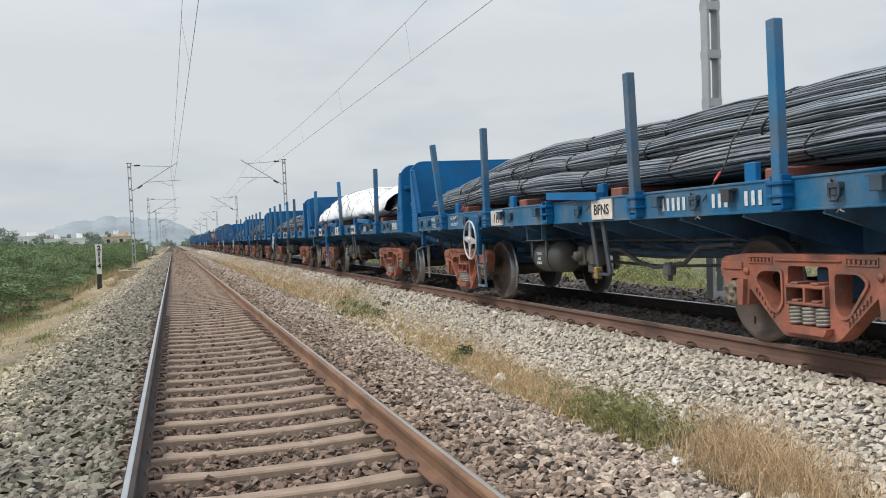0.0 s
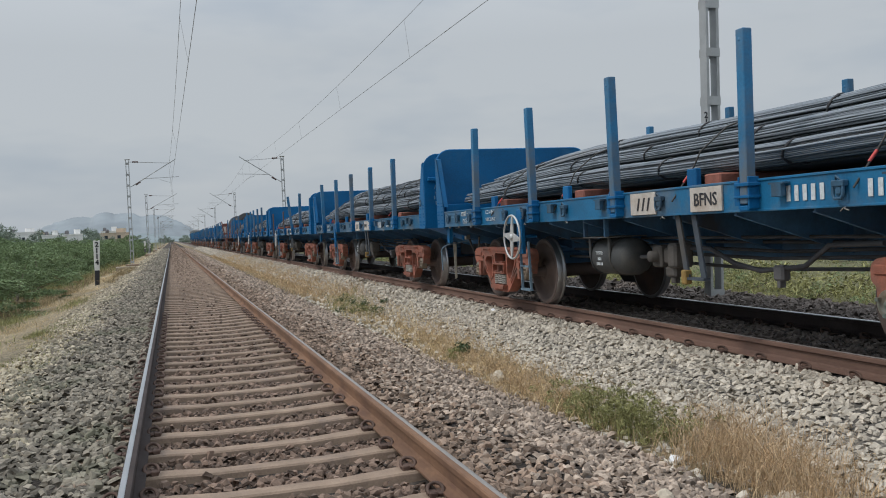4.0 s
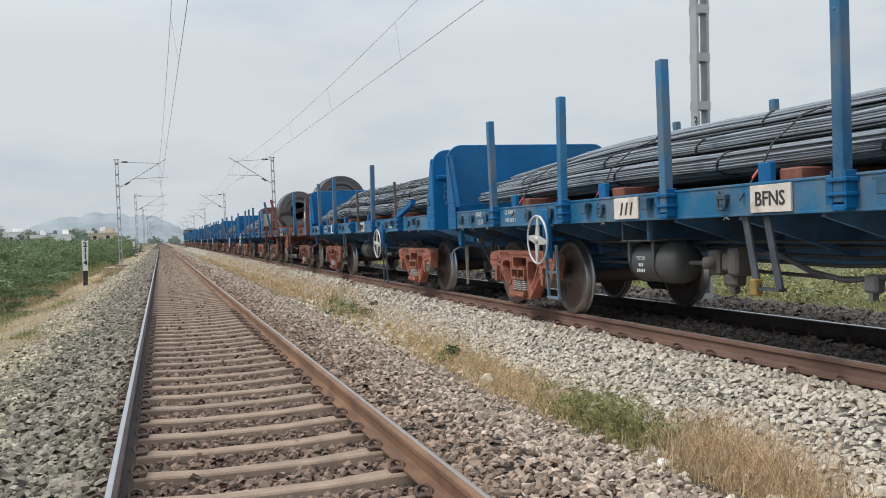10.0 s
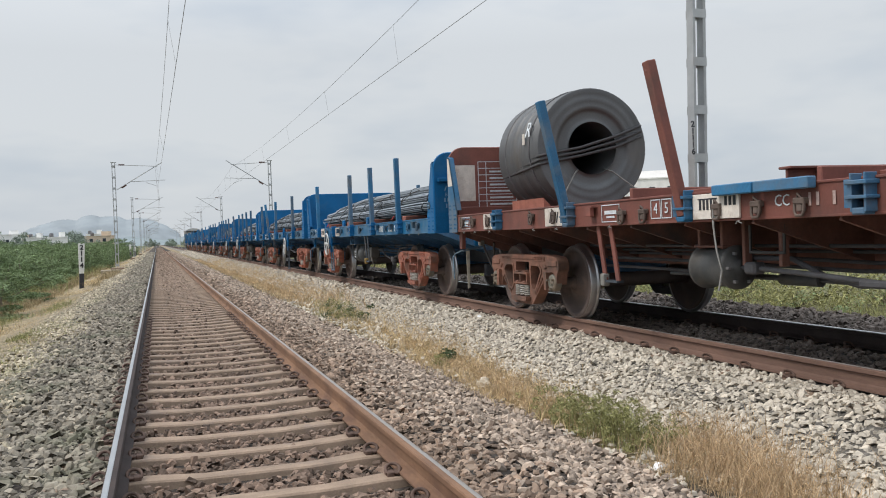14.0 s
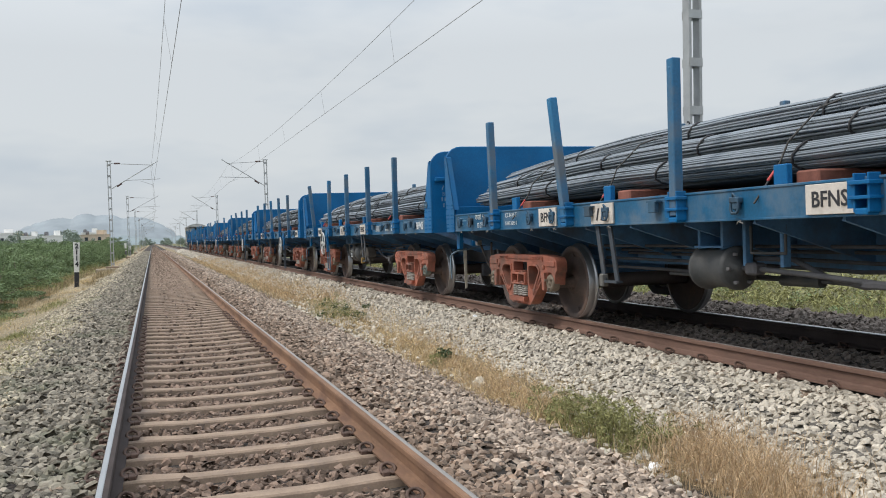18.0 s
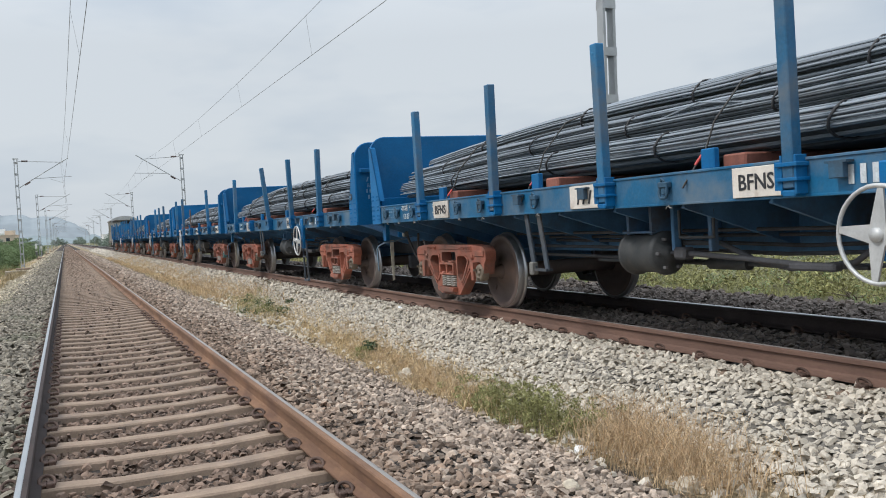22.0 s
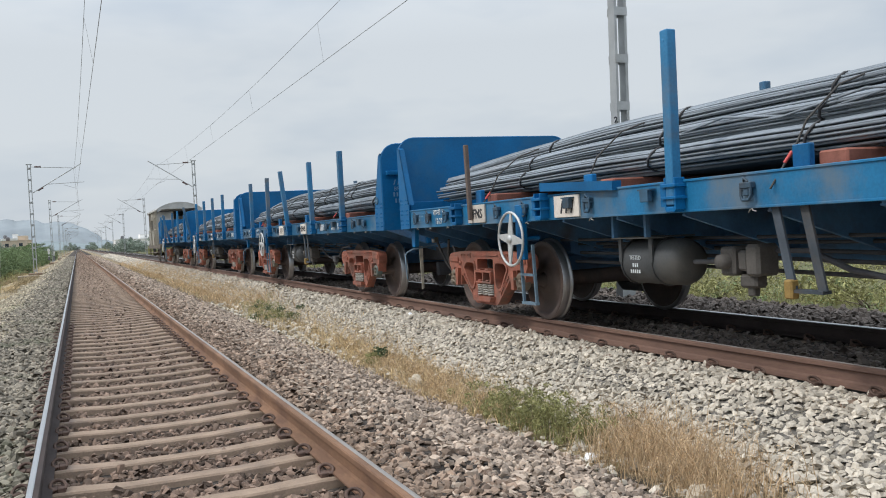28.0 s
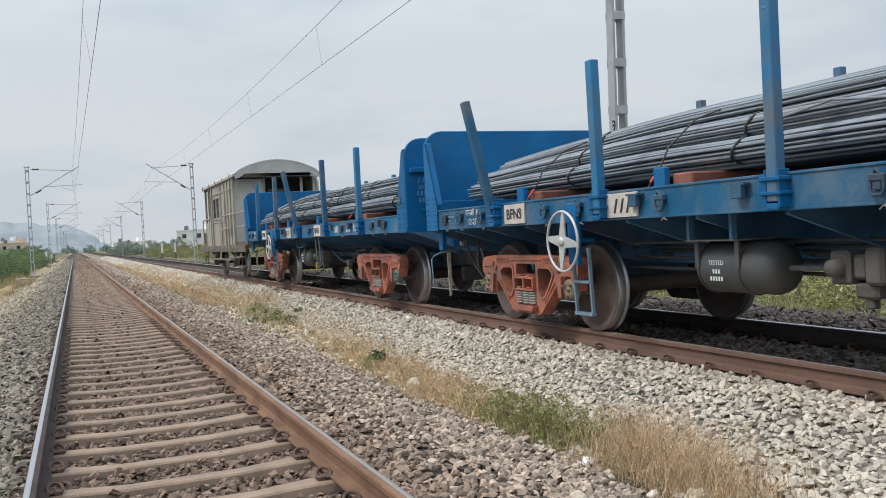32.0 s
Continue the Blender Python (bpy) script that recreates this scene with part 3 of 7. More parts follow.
def build_track(xc, z, y0, near, clips, label, dark, rusts, worn, bright):
    tr = thing("railway_track", label, "track", kind="structure", at=pose(xc, 0, z))
    for s in (-1, 1):
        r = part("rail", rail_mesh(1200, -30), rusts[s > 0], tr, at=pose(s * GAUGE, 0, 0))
        # worn gives the band's edges, which follow the reflection
        part("rail_head", head_mesh(1200, -30, *worn[s > 0]), RAIL_BRIGHT if bright[s > 0] else RAIL_TOP, r, "polished running surface")
    sm = sleeper_mesh().data("sleeper", dark)
    cm = [clip_mesh(-1).data("rail_clip", CLIP), clip_mesh(1).data("rail_clip", CLIP)]
    k0 = -22
    for k in range(k0, near):
        y = y0 + 0.6 * k
        sl = part("sleeper", sm, None, tr, at=pose(0, y, -0.195, 0, 0, random.uniform(-0.4, 0.4)))
        if 3 <= k < clips:
            for s in (-1, 1):
                for c in (0, 1):
                    part("rail_clip", cm[c], None, sl, at=pose(s * GAUGE, random.uniform(-0.01, 0.01), 0.012))
    far = Mesh()
    for k in range(near, 700):
        y = y0 + 0.6 * k
        far.box(-1.3, 1.3, y - 0.11, y + 0.11, -0.3, -0.212)
    tagged(part("far_sleepers", far, dark, tr), kind="stuff")
    return tr


# ---- overhead line ----
def lattice_mast(h, w=0.245, d=0.19):
    """Two channels joined by batten plates, on a base."""
    out = {"column": [], "batten": []}
    for s in (-1, 1):
        m = Mesh()
        m.box(s * (w / 2 - 0.026) - 0.026, s * (w / 2 - 0.026) + 0.026, -d / 2, d / 2, -1.0, h, 0.006)
        out["column"].append(m)
    for k in range(int(h / 0.785) + 1):
        for s in (-1, 1):
            out["batten"].append(Mesh().box(-w / 2 - 0.004, w / 2 + 0.004, s * d / 2 - 0.006, s * d / 2 + 0.006, -0.15 + k * 0.785, -0.01 + k * 0.785))
    return out


MAST_CACHE = {}


def mast(x, y, arm, zr, label, h=7.6, lean=0.0):
    """A catenary mast with its bracket reaching arm metres towards the track; zr: the rail's level."""
    key = (arm, h)
    at = pose(x, y, zr, 0, lean, 0)
    if key in MAST_CACHE:
        ob = copy_thing(MAST_CACHE[key], at)
        return tagged(ob, label)
    ob = thing("catenary_mast", label, "mast", "catenary masts", at=at)
    MAST_CACHE[key] = ob
    s = 1 if arm > 0 else -1
    for nm, ms in lattice_mast(h).items():
        for m in ms:
            part(nm, m, GALV, ob)
    part("footing", Mesh().box(-0.45, 0.45, -0.45, 0.45, -1.2, -0.25, 0.03), CONCRETE, ob, "weathered concrete footing")
    part("mast_cap", Mesh().box(-0.19, 0.19, -0.13, 0.13, h, h + 0.05, 0.01), GALV, ob)
    zt, zc = 6.95, 5.55
    a = abs(arm)
    part("stay_tube", Mesh().tube([(s * 0.15, 0, zt + 0.15), (s * (a + 0.1), 0, zt + 0.02)], 0.022, 8), GALV, ob)
    part("bracket_tube", Mesh().tube([(s * 0.15, 0, zc - 0.25), (s * (a + 0.45), 0, zt + 0.32)], 0.03, 8), GALV, ob)
    part("register_tube", Mesh().tube([(s * (a * 0.35 + 0.1), 0, zc + 0.33), (s * (a + 0.6), 0, zc + 0.42)], 0.02, 8), GALV, ob)
    part("steady_arm", Mesh().tube([(s * (a * 0.75), 0, zc + 0.25), (s * (a * 0.9), 0, zc + 0.10), (s * (a), 0, zc)], 0.014, 6), GALV, ob)
    for (z0, f0) in ((zt + 0.15, 0.35), (zc - 0.1, 0.5)):
        m = Mesh()
        prof = []
        for k in range(6):
            prof += [(k * 0.07, 0.03), (k * 0.07 + 0.02, 0.075), (k * 0.07 + 0.05, 0.06)]
        m.lathe([(s * p, r) for p, r in prof], "x", 10)
        part("insulator", m, INSUL, ob, "brown ribbed insulator", at=pose(s * f0, 0, z0, 0, (0 if z0 > 6 else -s * 32), 0))
    return ob


def overhead(xc, zr, ys, tops, sag, side, apart, label, hung=(1, 3, 6, 9, 12, 15, 17)):
    """Contact wire and sagging catenary with droppers between supports at ys, pulled sideways by side; apart: the catenary's offset."""
    ob = thing("overhead_line", label, "overhead line", "overhead lines")
    cat, con = [], []
    for k, (a, b) in enumerate(zip(ys, ys[1:])):
        n = 18
        for i in range(n):
            t = i / n
            y = a + (b - a) * t
            x = xc + side[k] * (1 - t) + side[k + 1] * t
            z = tops - 4 * sag * t * (1 - t)
            cat.append((x + apart, y, zr + z))
            con.append((x, y, zr + 5.55))
    part("catenary_wire", Mesh().tube(cat, 0.006, 5), WIRE, ob)
    part("contact_wire", Mesh().tube(con, 0.0065, 5), WIRE, ob)
    for i in range(2, len(cat) - 1):
        if i % 18 in hung and cat[i][1] < 230:
            part("dropper", Mesh().tube([cat[i], con[i]], 0.003, 4), WIRE, ob)
    return ob


MAST_L = [16.5, 68.0, 118.0, 170.0, 222.0, 276.0, 330.0, 390.0]
MAST_R = [12.7, 68.5, 122.0, 178.0, 234.0, 290.0, 348.0, 410.0]


def build_line():
    mast(-2.75, MAST_L[1], 2.9, 0.0, "galvanised lattice catenary mast on a concrete footing beside the empty track", h=7.25)
    for y in MAST_L[2:]:
        mast(-2.75, y, 3.25, 0.0, "galvanised lattice catenary mast beside the empty track", h=7.25)
    mast(8.47, MAST_R[0], -2.3, ZB, "galvanised lattice catenary mast beyond the train's track", h=7.6, lean=1.2)
    for y in MAST_R[1:]:
        mast(8.35, y, -2.75, ZB, "galvanised lattice catenary mast beyond the train's track", h=7.2)
    overhead(XA, 0.0, [-40.0] + MAST_L, 6.85, 0.55, (0.05, 0.07, -0.33, 0.02, -0.2, 0.05, -0.15, 0, 0), -0.14, "contact wire, catenary and droppers over the empty track", (2, 9, 16))
    overhead(XB, ZB, [-42.0] + MAST_R, 6.80, 0.50, (-0.05, -0.08, -0.52, -0.2, -0.5, -0.2, -0.4, -0.3, -0.3), -0.10, "contact wire, catenary and droppers over the train's track")


# ---- rolling stock ----
VALVE = mat("dusty_grey_brown_casting", (0.10, 0.092, 0.084), 0.8, 0, 0.35, 6, 0.15, 50, 0.1, (0.08, 0.07, 0.062), 0.56)
# tank paint; also the shade on the far bogie frames
TANK_AND_SHADE = mat("dusty_tank_paint_and_frame_shade", (0.062, 0.065, 0.067), 0.65, 0, 0.3, 4, 0.08, 50, 0.1, (0.115, 0.105, 0.09), 0.60)
STRAP = mat("dark_lashing_wire", (0.07, 0.065, 0.06), 0.7, 0.2, 0.2, 9, 0.0, 40)
STRAP_PALE = mat("dusty_pale_steel", (0.40, 0.36, 0.29), 0.8, 0, 0.3, 10, 0.1, 60)
STEP_DARK = mat("grimy_dark_step_paint", (0.055, 0.068, 0.085), 0.7, 0, 0.3, 6, 0.1, 50, 0.2, (0.10, 0.085, 0.07), 0.58)
# dark rods and pipes; also the shade in the gaps between wagons
SHADE_BLACK = mat("black_steel_and_gap_shade", (0.078, 0.078, 0.085), 0.8, 0, 0.3, 6, 0.1, 50)
RUST_DARK = mat("dark_rusty_steel", (0.115, 0.085, 0.07), 0.8, 0, 0.3, 9, 0.1, 60, 0.2)
CORD_GREY = mat("grey_brown_cord", (0.20, 0.165, 0.15), 0.8, 0, 0.2, 20, 0.0, 60)
CORD = mat("pale_cord", (0.27, 0.265, 0.25), 0.8, 0, 0.2, 20, 0.0, 60)
AXLE = mat("greasy_ochre_axle_box", (0.19, 0.15, 0.11), 0.6, 0.1, 0.3, 10, 0.1, 60, 0.2, (0.06, 0.19, 0.20), 0.60, stain_scale=1.6)
RED_TAG = mat("red_tape", (0.55, 0.07, 0.06), 0.6, 0, 0.1, 9, 0.0, 40)

PITCH, HALF = 14.645, 6.9   # coupled length, half the body's length
BOGIE_Y, AXLE_Y, WHEEL_R, WHEEL_Z = 4.5, 1.02, 0.485, 0.485


def gone(t):
    """Metres that the train has run at t seconds."""
    u = (t - 16) / 16
    return 103.031 + 117.43 * u - 0.108 * u ** 2 + 2.518 * u ** 3 - 0.452 * u ** 4 + 0.044 * u ** 5


def coupling(root, s):
    y = s * HALF
    part("coupler", Mesh().box(-0.11, 0.11, min(y - s * 0.3, y + s * 0.32), max(y - s * 0.3, y + s * 0.32), 0.92, 1.12, 0.02)
         .box(-0.17, 0.15, min(y + s * 0.22, y + s * 0.46), max(y + s * 0.22, y + s * 0.46), 0.88, 1.17, 0.04), BLACK, root, "black knuckle coupler")
    pts = [(-0.35, y + s * 0.05, 0.98)]
    for i in range(1, 10):
        t = i / 9
        pts.append((-0.35 + 0.1 * t, y + s * (0.05 + 0.37 * t), 0.98 - 0.50 * math.sin(t * math.pi * 0.62)))
    part("brake_hose", Mesh().tube(pts, 0.019, 8), RUBBER, root, "dusty rubber brake hose")
    # two added dark blocks fill the wagon gap where only shade falls
    part("draft_gear", Mesh().box(-0.26, 0.26, min(y - s * 0.3, y - s * 1.75), max(y - s * 0.3, y - s * 1.75), 0.62, 0.96, 0.02), SHADE_BLACK, root, "black draft gear pocket")
    part("brake_rigging", Mesh().box(-0.34, 0.34, min(y - s * 0.62, y - s * 0.74), max(y - s * 0.62, y - s * 0.74), 0.36, 0.60, 0.02).box(-0.06, 0.06, min(y - s * 0.4, y - s * 2.2), max(y - s * 0.4, y - s * 2.2), 0.44, 0.50), SHADE_BLACK, root)
    if s > 0:
        lever = [(-0.15, y + 0.12, 1.06), (-0.7, y + 0.05, 0.98), (-1.2, y - 0.06, 0.90), (-1.36, y - 0.06, 0.885), (-1.42, y + 0.04, 0.84), (-1.45, y + 0.06, 0.79), (-1.45, y + 0.02, 0.42)]
        part("uncoupling_lever", Mesh().tube(lever, 0.012, 6), STEP, root, "pale grey bent uncoupling rod")
        part("hanging_strap", Mesh().prism([(-1.25, 0.92), (-1.19, 0.92), (-1.20, 0.27), (-1.235, 0.25)], y - 0.04, y - 0.025, "y"), STRAP_PALE, root, "dusty pale hanging strap")
        pts = [(-0.75, y - 0.05, 1.0), (-0.72, y + 0.05, 0.85), (-0.70, y + 0.10, 0.62), (-0.66, y - 0.05, 0.42), (-0.62, y - 0.35, 0.32), (-0.60, y - 0.6, 0.36)]
        part("brake_hose", Mesh().tube(pts, 0.019, 8), RUBBER, root, "dusty rubber brake hose")
        pts = [(-0.92, y + 0.02, 0.98), (-0.92, y - 0.10, 0.86), (-0.90, y - 0.26, 0.66), (-0.88, y - 0.48, 0.50), (-0.86, y - 0.80, 0.42)]
        part("brake_hose", Mesh().tube(pts, 0.019, 8), RUBBER, root, "dusty rubber brake hose")
        part("angle_cock", Mesh().box(-0.99, -0.90, y - 0.02, y + 0.09, 0.96, 1.06, 0.015).box(-0.97, -0.94, y + 0.02, y + 0.05, 1.06, 1.18).tube([(-0.96, y + 0.03, 1.12), (-1.12, y + 0.03, 1.16)], 0.012, 5), CAST, root, "pale worn angle cock")


def side_frame(x, paint, root, yb, parent):
    """Cast three-piece bogie side frame with its windows, on one side."""
    s = 1 if x > 0 else -1
    m = Mesh()
    a, b = x - 0.075, x + 0.075
    half = [(0.0, 0.85), (0.80, 0.85), (1.0, 0.835), (1.14, 0.82), (1.20, 0.77), (1.20, 0.65), (1.15, 0.615), (1.13, 0.46), (1.07, 0.46), (1.05, 0.62), (0.91, 0.625), (0.895, 0.38), (0.80, 0.38), (0.775, 0.545), (0.36, 0.185), (0.30, 0.155), (0.0, 0.185)]
    outer = rounded(half[:-1] + [(-q, r) for q, r in reversed(half[1:-1])], 0.035, 3)
    holes = [rounded([(-0.245, 0.255), (0.245, 0.255), (0.245, 0.75), (-0.245, 0.75)], 0.03, 3)]
    for d in (-1, 1):
        holes.append(rounded([(d * 0.325, 0.70), (d * 0.58, 0.70), (d * 0.665, 0.635), (d * 0.465, 0.385), (d * 0.39, 0.365), (d * 0.325, 0.44)], 0.045, 4))
    m.pierced(outer, holes, a, b)
    o0 = (b, b + 0.016) if s > 0 else (a - 0.016, a)
    for d in (-1, 1):
        rim = rounded([(d * 0.301, 0.725), (d * 0.595, 0.725), (d * 0.698, 0.64), (d * 0.478, 0.355), (d * 0.378, 0.335), (d * 0.301, 0.425)], 0.05, 4)
        m.pierced(rim, [holes[1 if d < 0 else 2]], *o0)
        m.pierced([(d * 0.44, 0.765), (d * 0.78, 0.765), (d * 0.78, 0.83), (d * 0.44, 0.83)], [[(d * 0.455, 0.777), (d * 0.765, 0.777), (d * 0.765, 0.818), (d * 0.455, 0.818)]], o0[0] if s > 0 else o0[0] + 0.006, o0[1] - 0.006 if s > 0 else o0[1])
        for k in range(6):
            c = d * (0.49 + k * 0.05)
            m.box(*o0, c - 0.014, c + 0.012, 0.785, 0.811)
        m.box(o0[0], o0[1], min(d * 0.86, d * 1.16), max(d * 0.86, d * 1.16), 0.70, 0.775, 0.007)
        m.prism([(d * 0.80, 0.62), (d * 0.90, 0.62), (d * 0.90, 0.385), (d * 0.83, 0.385)], o0[0] - (0.03 if s < 0 else 0), o0[1] + (0.03 if s > 0 else 0), "x")
        m.lathe([(o0[0], 0.0), (o0[0], 0.035), (o0[1], 0.03), (o0[1], 0.0)], "x", 10, c=(0, d * 0.80, 0.69))
        for k in range(7):
            u = 0.06 + k * 0.14
            c = (d * (0.435 + 0.27 * u), 0.305 + 0.25 * u)
            m.box(o0[0], o0[1], c[0] - 0.015, c[0] + 0.010, c[1] - 0.020, c[1] + 0.014)
    m.box(o0[0], o0[1], -0.40, 0.40, 0.79, 0.805, 0.004)
    m.prism([(-0.285, 0.262), (-0.25, 0.20), (0.25, 0.20), (0.285, 0.262)], a - 0.075 if s < 0 else b, a if s < 0 else b + 0.075, "x")
    f = part("side_frame", m, paint, parent)
    o = x + s * 0.075
    lo, hi = min(x - s * 0.1, o + s * 0.045), max(x - s * 0.1, o + s * 0.045)
    bm = Mesh().box(lo, hi, -0.245, 0.245, 0.430, 0.458, 0.008).box(lo, hi, -0.245, 0.245, 0.570, 0.602, 0.008)
    for c in (-0.232, 0.0, 0.232):
        bm.box(lo, hi, c - 0.013, c + 0.013, 0.452, 0.575)
    bm.box(min(x - s * 0.1, x - s * 0.06), max(x - s * 0.1, x - s * 0.06), -0.24, 0.24, 0.44, 0.59)
    for c in (-0.12, 0.12):
        bm.box(lo, hi, c - 0.045, c + 0.045, 0.602, 0.622, 0.006)
        bm.box(lo, hi - 0.02 if s > 0 else hi, c - 0.04, c + 0.04, 0.458, 0.478, 0.006)
    part("bolster_end", bm, paint, parent)
    for k in (-1, 0, 1):
        pts = []
        for i in range(41):
            t = i / 40
            an = t * 2 * math.pi * 5
            pts.append((x + s * 0.045 + 0.066 * math.cos(an), k * 0.160 + 0.066 * math.sin(an), 0.270 + 0.150 * t))
        part("coil_spring", Mesh().tube(pts, 0.0155, 4), SPRING, parent)
    for d in (-1, 1):
        bx = Mesh().lathe([(x + s * 0.0, 0.112), (x + s * 0.085, 0.112), (x + s * 0.10, 0.10), (x + s * 0.10, 0.06), (x + s * 0.092, 0.05), (x + s * 0.092, 0.03), (x + s * 0.11, 0.026), (x + s * 0.11, 0.0)], "x", 20, c=(0, d * AXLE_Y, WHEEL_Z))
        if s < 0:
            bx.f = [q[::-1] for q in bx.f]
        for k in range(3):
            t = 2 * math.pi * k / 3 + 0.5
            c = (d * AXLE_Y + 0.078 * math.cos(t), WHEEL_Z + 0.078 * math.sin(t))
            bx.box(min(x, x + s * 0.135), max(x, x + s * 0.115), c[0] - 0.014, c[0] + 0.014, c[1] - 0.014, c[1] + 0.014)
        part("axle_box", bx, AXLE, parent, "greasy grey axle box with cap bolts")
    return f


def wheelset_parts():
    """Mesh data for an axle with two wheels, and its bright treads."""
    ax = Mesh().lathe([(-1.18, 0.0), (-1.18, 0.065), (-0.95, 0.07), (-0.93, 0.095), (0.93, 0.095), (0.95, 0.07), (1.18, 0.065), (1.18, 0.0)], "x", 16)
    tr = []
    for s in (-1, 1):
        o = 0.80
        prof = [(o + 0.13, 0.10), (o + 0.13, 0.15), (o + 0.10, 0.17), (o + 0.055, 0.30), (o + 0.075, 0.40), (o + 0.13, 0.415), (o + 0.133, 0.455), (o + 0.125, WHEEL_R - 0.012)]
        back = [(o, WHEEL_R - 0.02), (o, 0.41), (o + 0.03, 0.40), (o + 0.02, 0.2), (o - 0.02, 0.15), (o - 0.02, 0.10)]
        ax.lathe([(s * a, r) for a, r in prof], "x", 40)
        ax.lathe([(s * a, r) for a, r in back], "x", 40)
        for k in range(2):
            t = math.pi * k + 0.6
            c = (0.36 * math.cos(t), 0.36 * math.sin(t))
            ax.box(min(s * (o + 0.06), s * (o + 0.085)), max(s * (o + 0.06), s * (o + 0.085)), c[0] - 0.03, c[0] + 0.03, c[1] - 0.012, c[1] + 0.012)
        tp = [(o + 0.125, WHEEL_R - 0.012), (o + 0.115, WHEEL_R - 0.003), (o + 0.045, WHEEL_R), (o + 0.035, WHEEL_R + 0.004), (o + 0.028, WHEEL_R + 0.026), (o + 0.012, WHEEL_R + 0.028), (o, WHEEL_R + 0.01), (o, WHEEL_R - 0.02)]
        tr.append(Mesh().lathe([(s * a, r) for a, r in tp], "x", 40))
    return ax.data("wheelset", WHEEL), [m.data("tread", TREAD) for m in tr]


WHEELSET = wheelset_parts()


def wheelset(root, y):
    w = part("wheelset", WHEELSET[0], None, root, at=pose(0, y, WHEEL_Z))
    for m in WHEELSET[1]:
        part("tread", m, None, w, "bright steel running tread")
    return w


def bogie(root, yb, paint):
    """Three-piece freight bogie under root, its middle at yb."""
    b = part("bogie", Mesh().box(-1.0, 1.0, -0.2, 0.2, 0.48, 0.74, 0.03).lathe([(0.74, 0.0), (0.74, 0.2), (0.86, 0.2), (0.86, 0.0)], "z", 16), UNDER, root, at=pose(0, yb, 0))
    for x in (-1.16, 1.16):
        # far frames are darkened to stand for the shade under the wagon
        side_frame(x, paint if x < 0 else TANK_AND_SHADE, root, yb, b)
    for d in (-1, 1):
        part("brake_beam", Mesh().box(-0.75, 0.75, d * 0.45 - 0.04, d * 0.45 + 0.04, 0.36, 0.44, 0.01), BLACK, b)
        wheelset(root, yb + d * AXLE_Y)
    return b


def rounded_plate(w, z0, z1, r, n=6):
    """Outline of an end wall: straight foot, rounded upper corners."""
    p = [(-w, z0), (w, z0)]
    for i in range(n + 1):
        t = math.pi / 2 * i / n
        p.append((w - r + r * math.cos(t), z1 - r + r * math.sin(t)))
    for i in range(n + 1):
        t = math.pi / 2 * (1 + i / n)
        p.append((-w + r + r * math.cos(t), z1 - r + r * math.sin(t)))
    return p


ON_SIDE = Euler((radians(90), 0, radians(-90))).to_matrix().to_4x4()   # lettering on the side towards the camera (-x)
ON_END = Euler((radians(90), 0, 0)).to_matrix().to_4x4()               # lettering on an end that faces -y


def digits(n, h, w, gap, skip=()):
    """A row of plain bars in place of a number."""
    m = Mesh()
    x = -n * gap / 2
    for i in range(n):
        if i not in skip:
            m.box(x + (gap - w) / 2, x + (gap + w) / 2, -h / 2, h / 2, -0.001, 0.002)
        x += gap
    return m


def logo(h, w):
    """A plain stroke mark in the place of a maker's sign."""
    m = Mesh()
    for k in range(3):
        x = (-1 + k) * w * 0.36
        m.prism([(x - w * 0.13, -h / 2), (x - w * 0.03, -h / 2), (x + w * 0.13, h / 2), (x + w * 0.03, h / 2)], -0.001, 0.002, "z")
    return m


BF_PLATE = letters("BFNS", 0.165, INK, bold=0.002)
BF_SMALL = letters("BFNS", 0.12, INK)
BF_SILL = letters("BFNS", 0.19, LETTER, bold=0.004)
BF_END = letters("BFNS", 0.095, LETTER_DIM)
CAPACITY = letters("CC 64.45 T", 0.085, LETTER)
TARE = letters("TARE 24.95 T", 0.075, LETTER)
TESTED = letters("TESTED", 0.055, LETTER)
RETURN_R = letters("R", 0.10, LETTER)
RETURN_W = letters("\u0935\u093e\u092a\u0938\u0940", 0.115, LETTER)
RETURN_D = letters("12-27", 0.11, LETTER)


def rivets(m, x, s, ys, zs, r=0.016):
    for y in ys:
        for z in zs:
            m.add([(x, y - r, z - r), (x, y + r, z - r), (x, y + r, z + r), (x, y - r, z + r), (x + s * r * 0.8, y, z)],
                  [(0, 4, 1), (1, 4, 2), (2, 4, 3), (3, 4, 0)] if s < 0 else [(0, 1, 4), (1, 2, 4), (2, 3, 4), (3, 0, 4)])


def add_plate(w, y, kind):
    """White panel on the sill, lettered or with a plain mark."""
    X = -1.503
    half = 0.43 if kind == "W" else 0.25
    pl = part("white_plate", Mesh().box(X - 0.022, X, y - half, y + half, 1.228, 1.452, 0.003), WHITE, w, "white painted panel")
    if kind == "W":
        part("lettering", BF_SMALL, None, pl, at=Matrix.Translation((X - 0.025, y + 0.24, 1.335)) @ ON_SIDE)
    elif kind == "B":
        part("lettering", BF_PLATE, None, pl, at=Matrix.Translation((X - 0.025, y, 1.335)) @ ON_SIDE)
    else:
        part("sign_mark", logo(0.13, 0.28).data("sign_mark", INK), None, pl, at=Matrix.Translation((X - 0.025, y - 0.02, 1.335)) @ ON_SIDE)


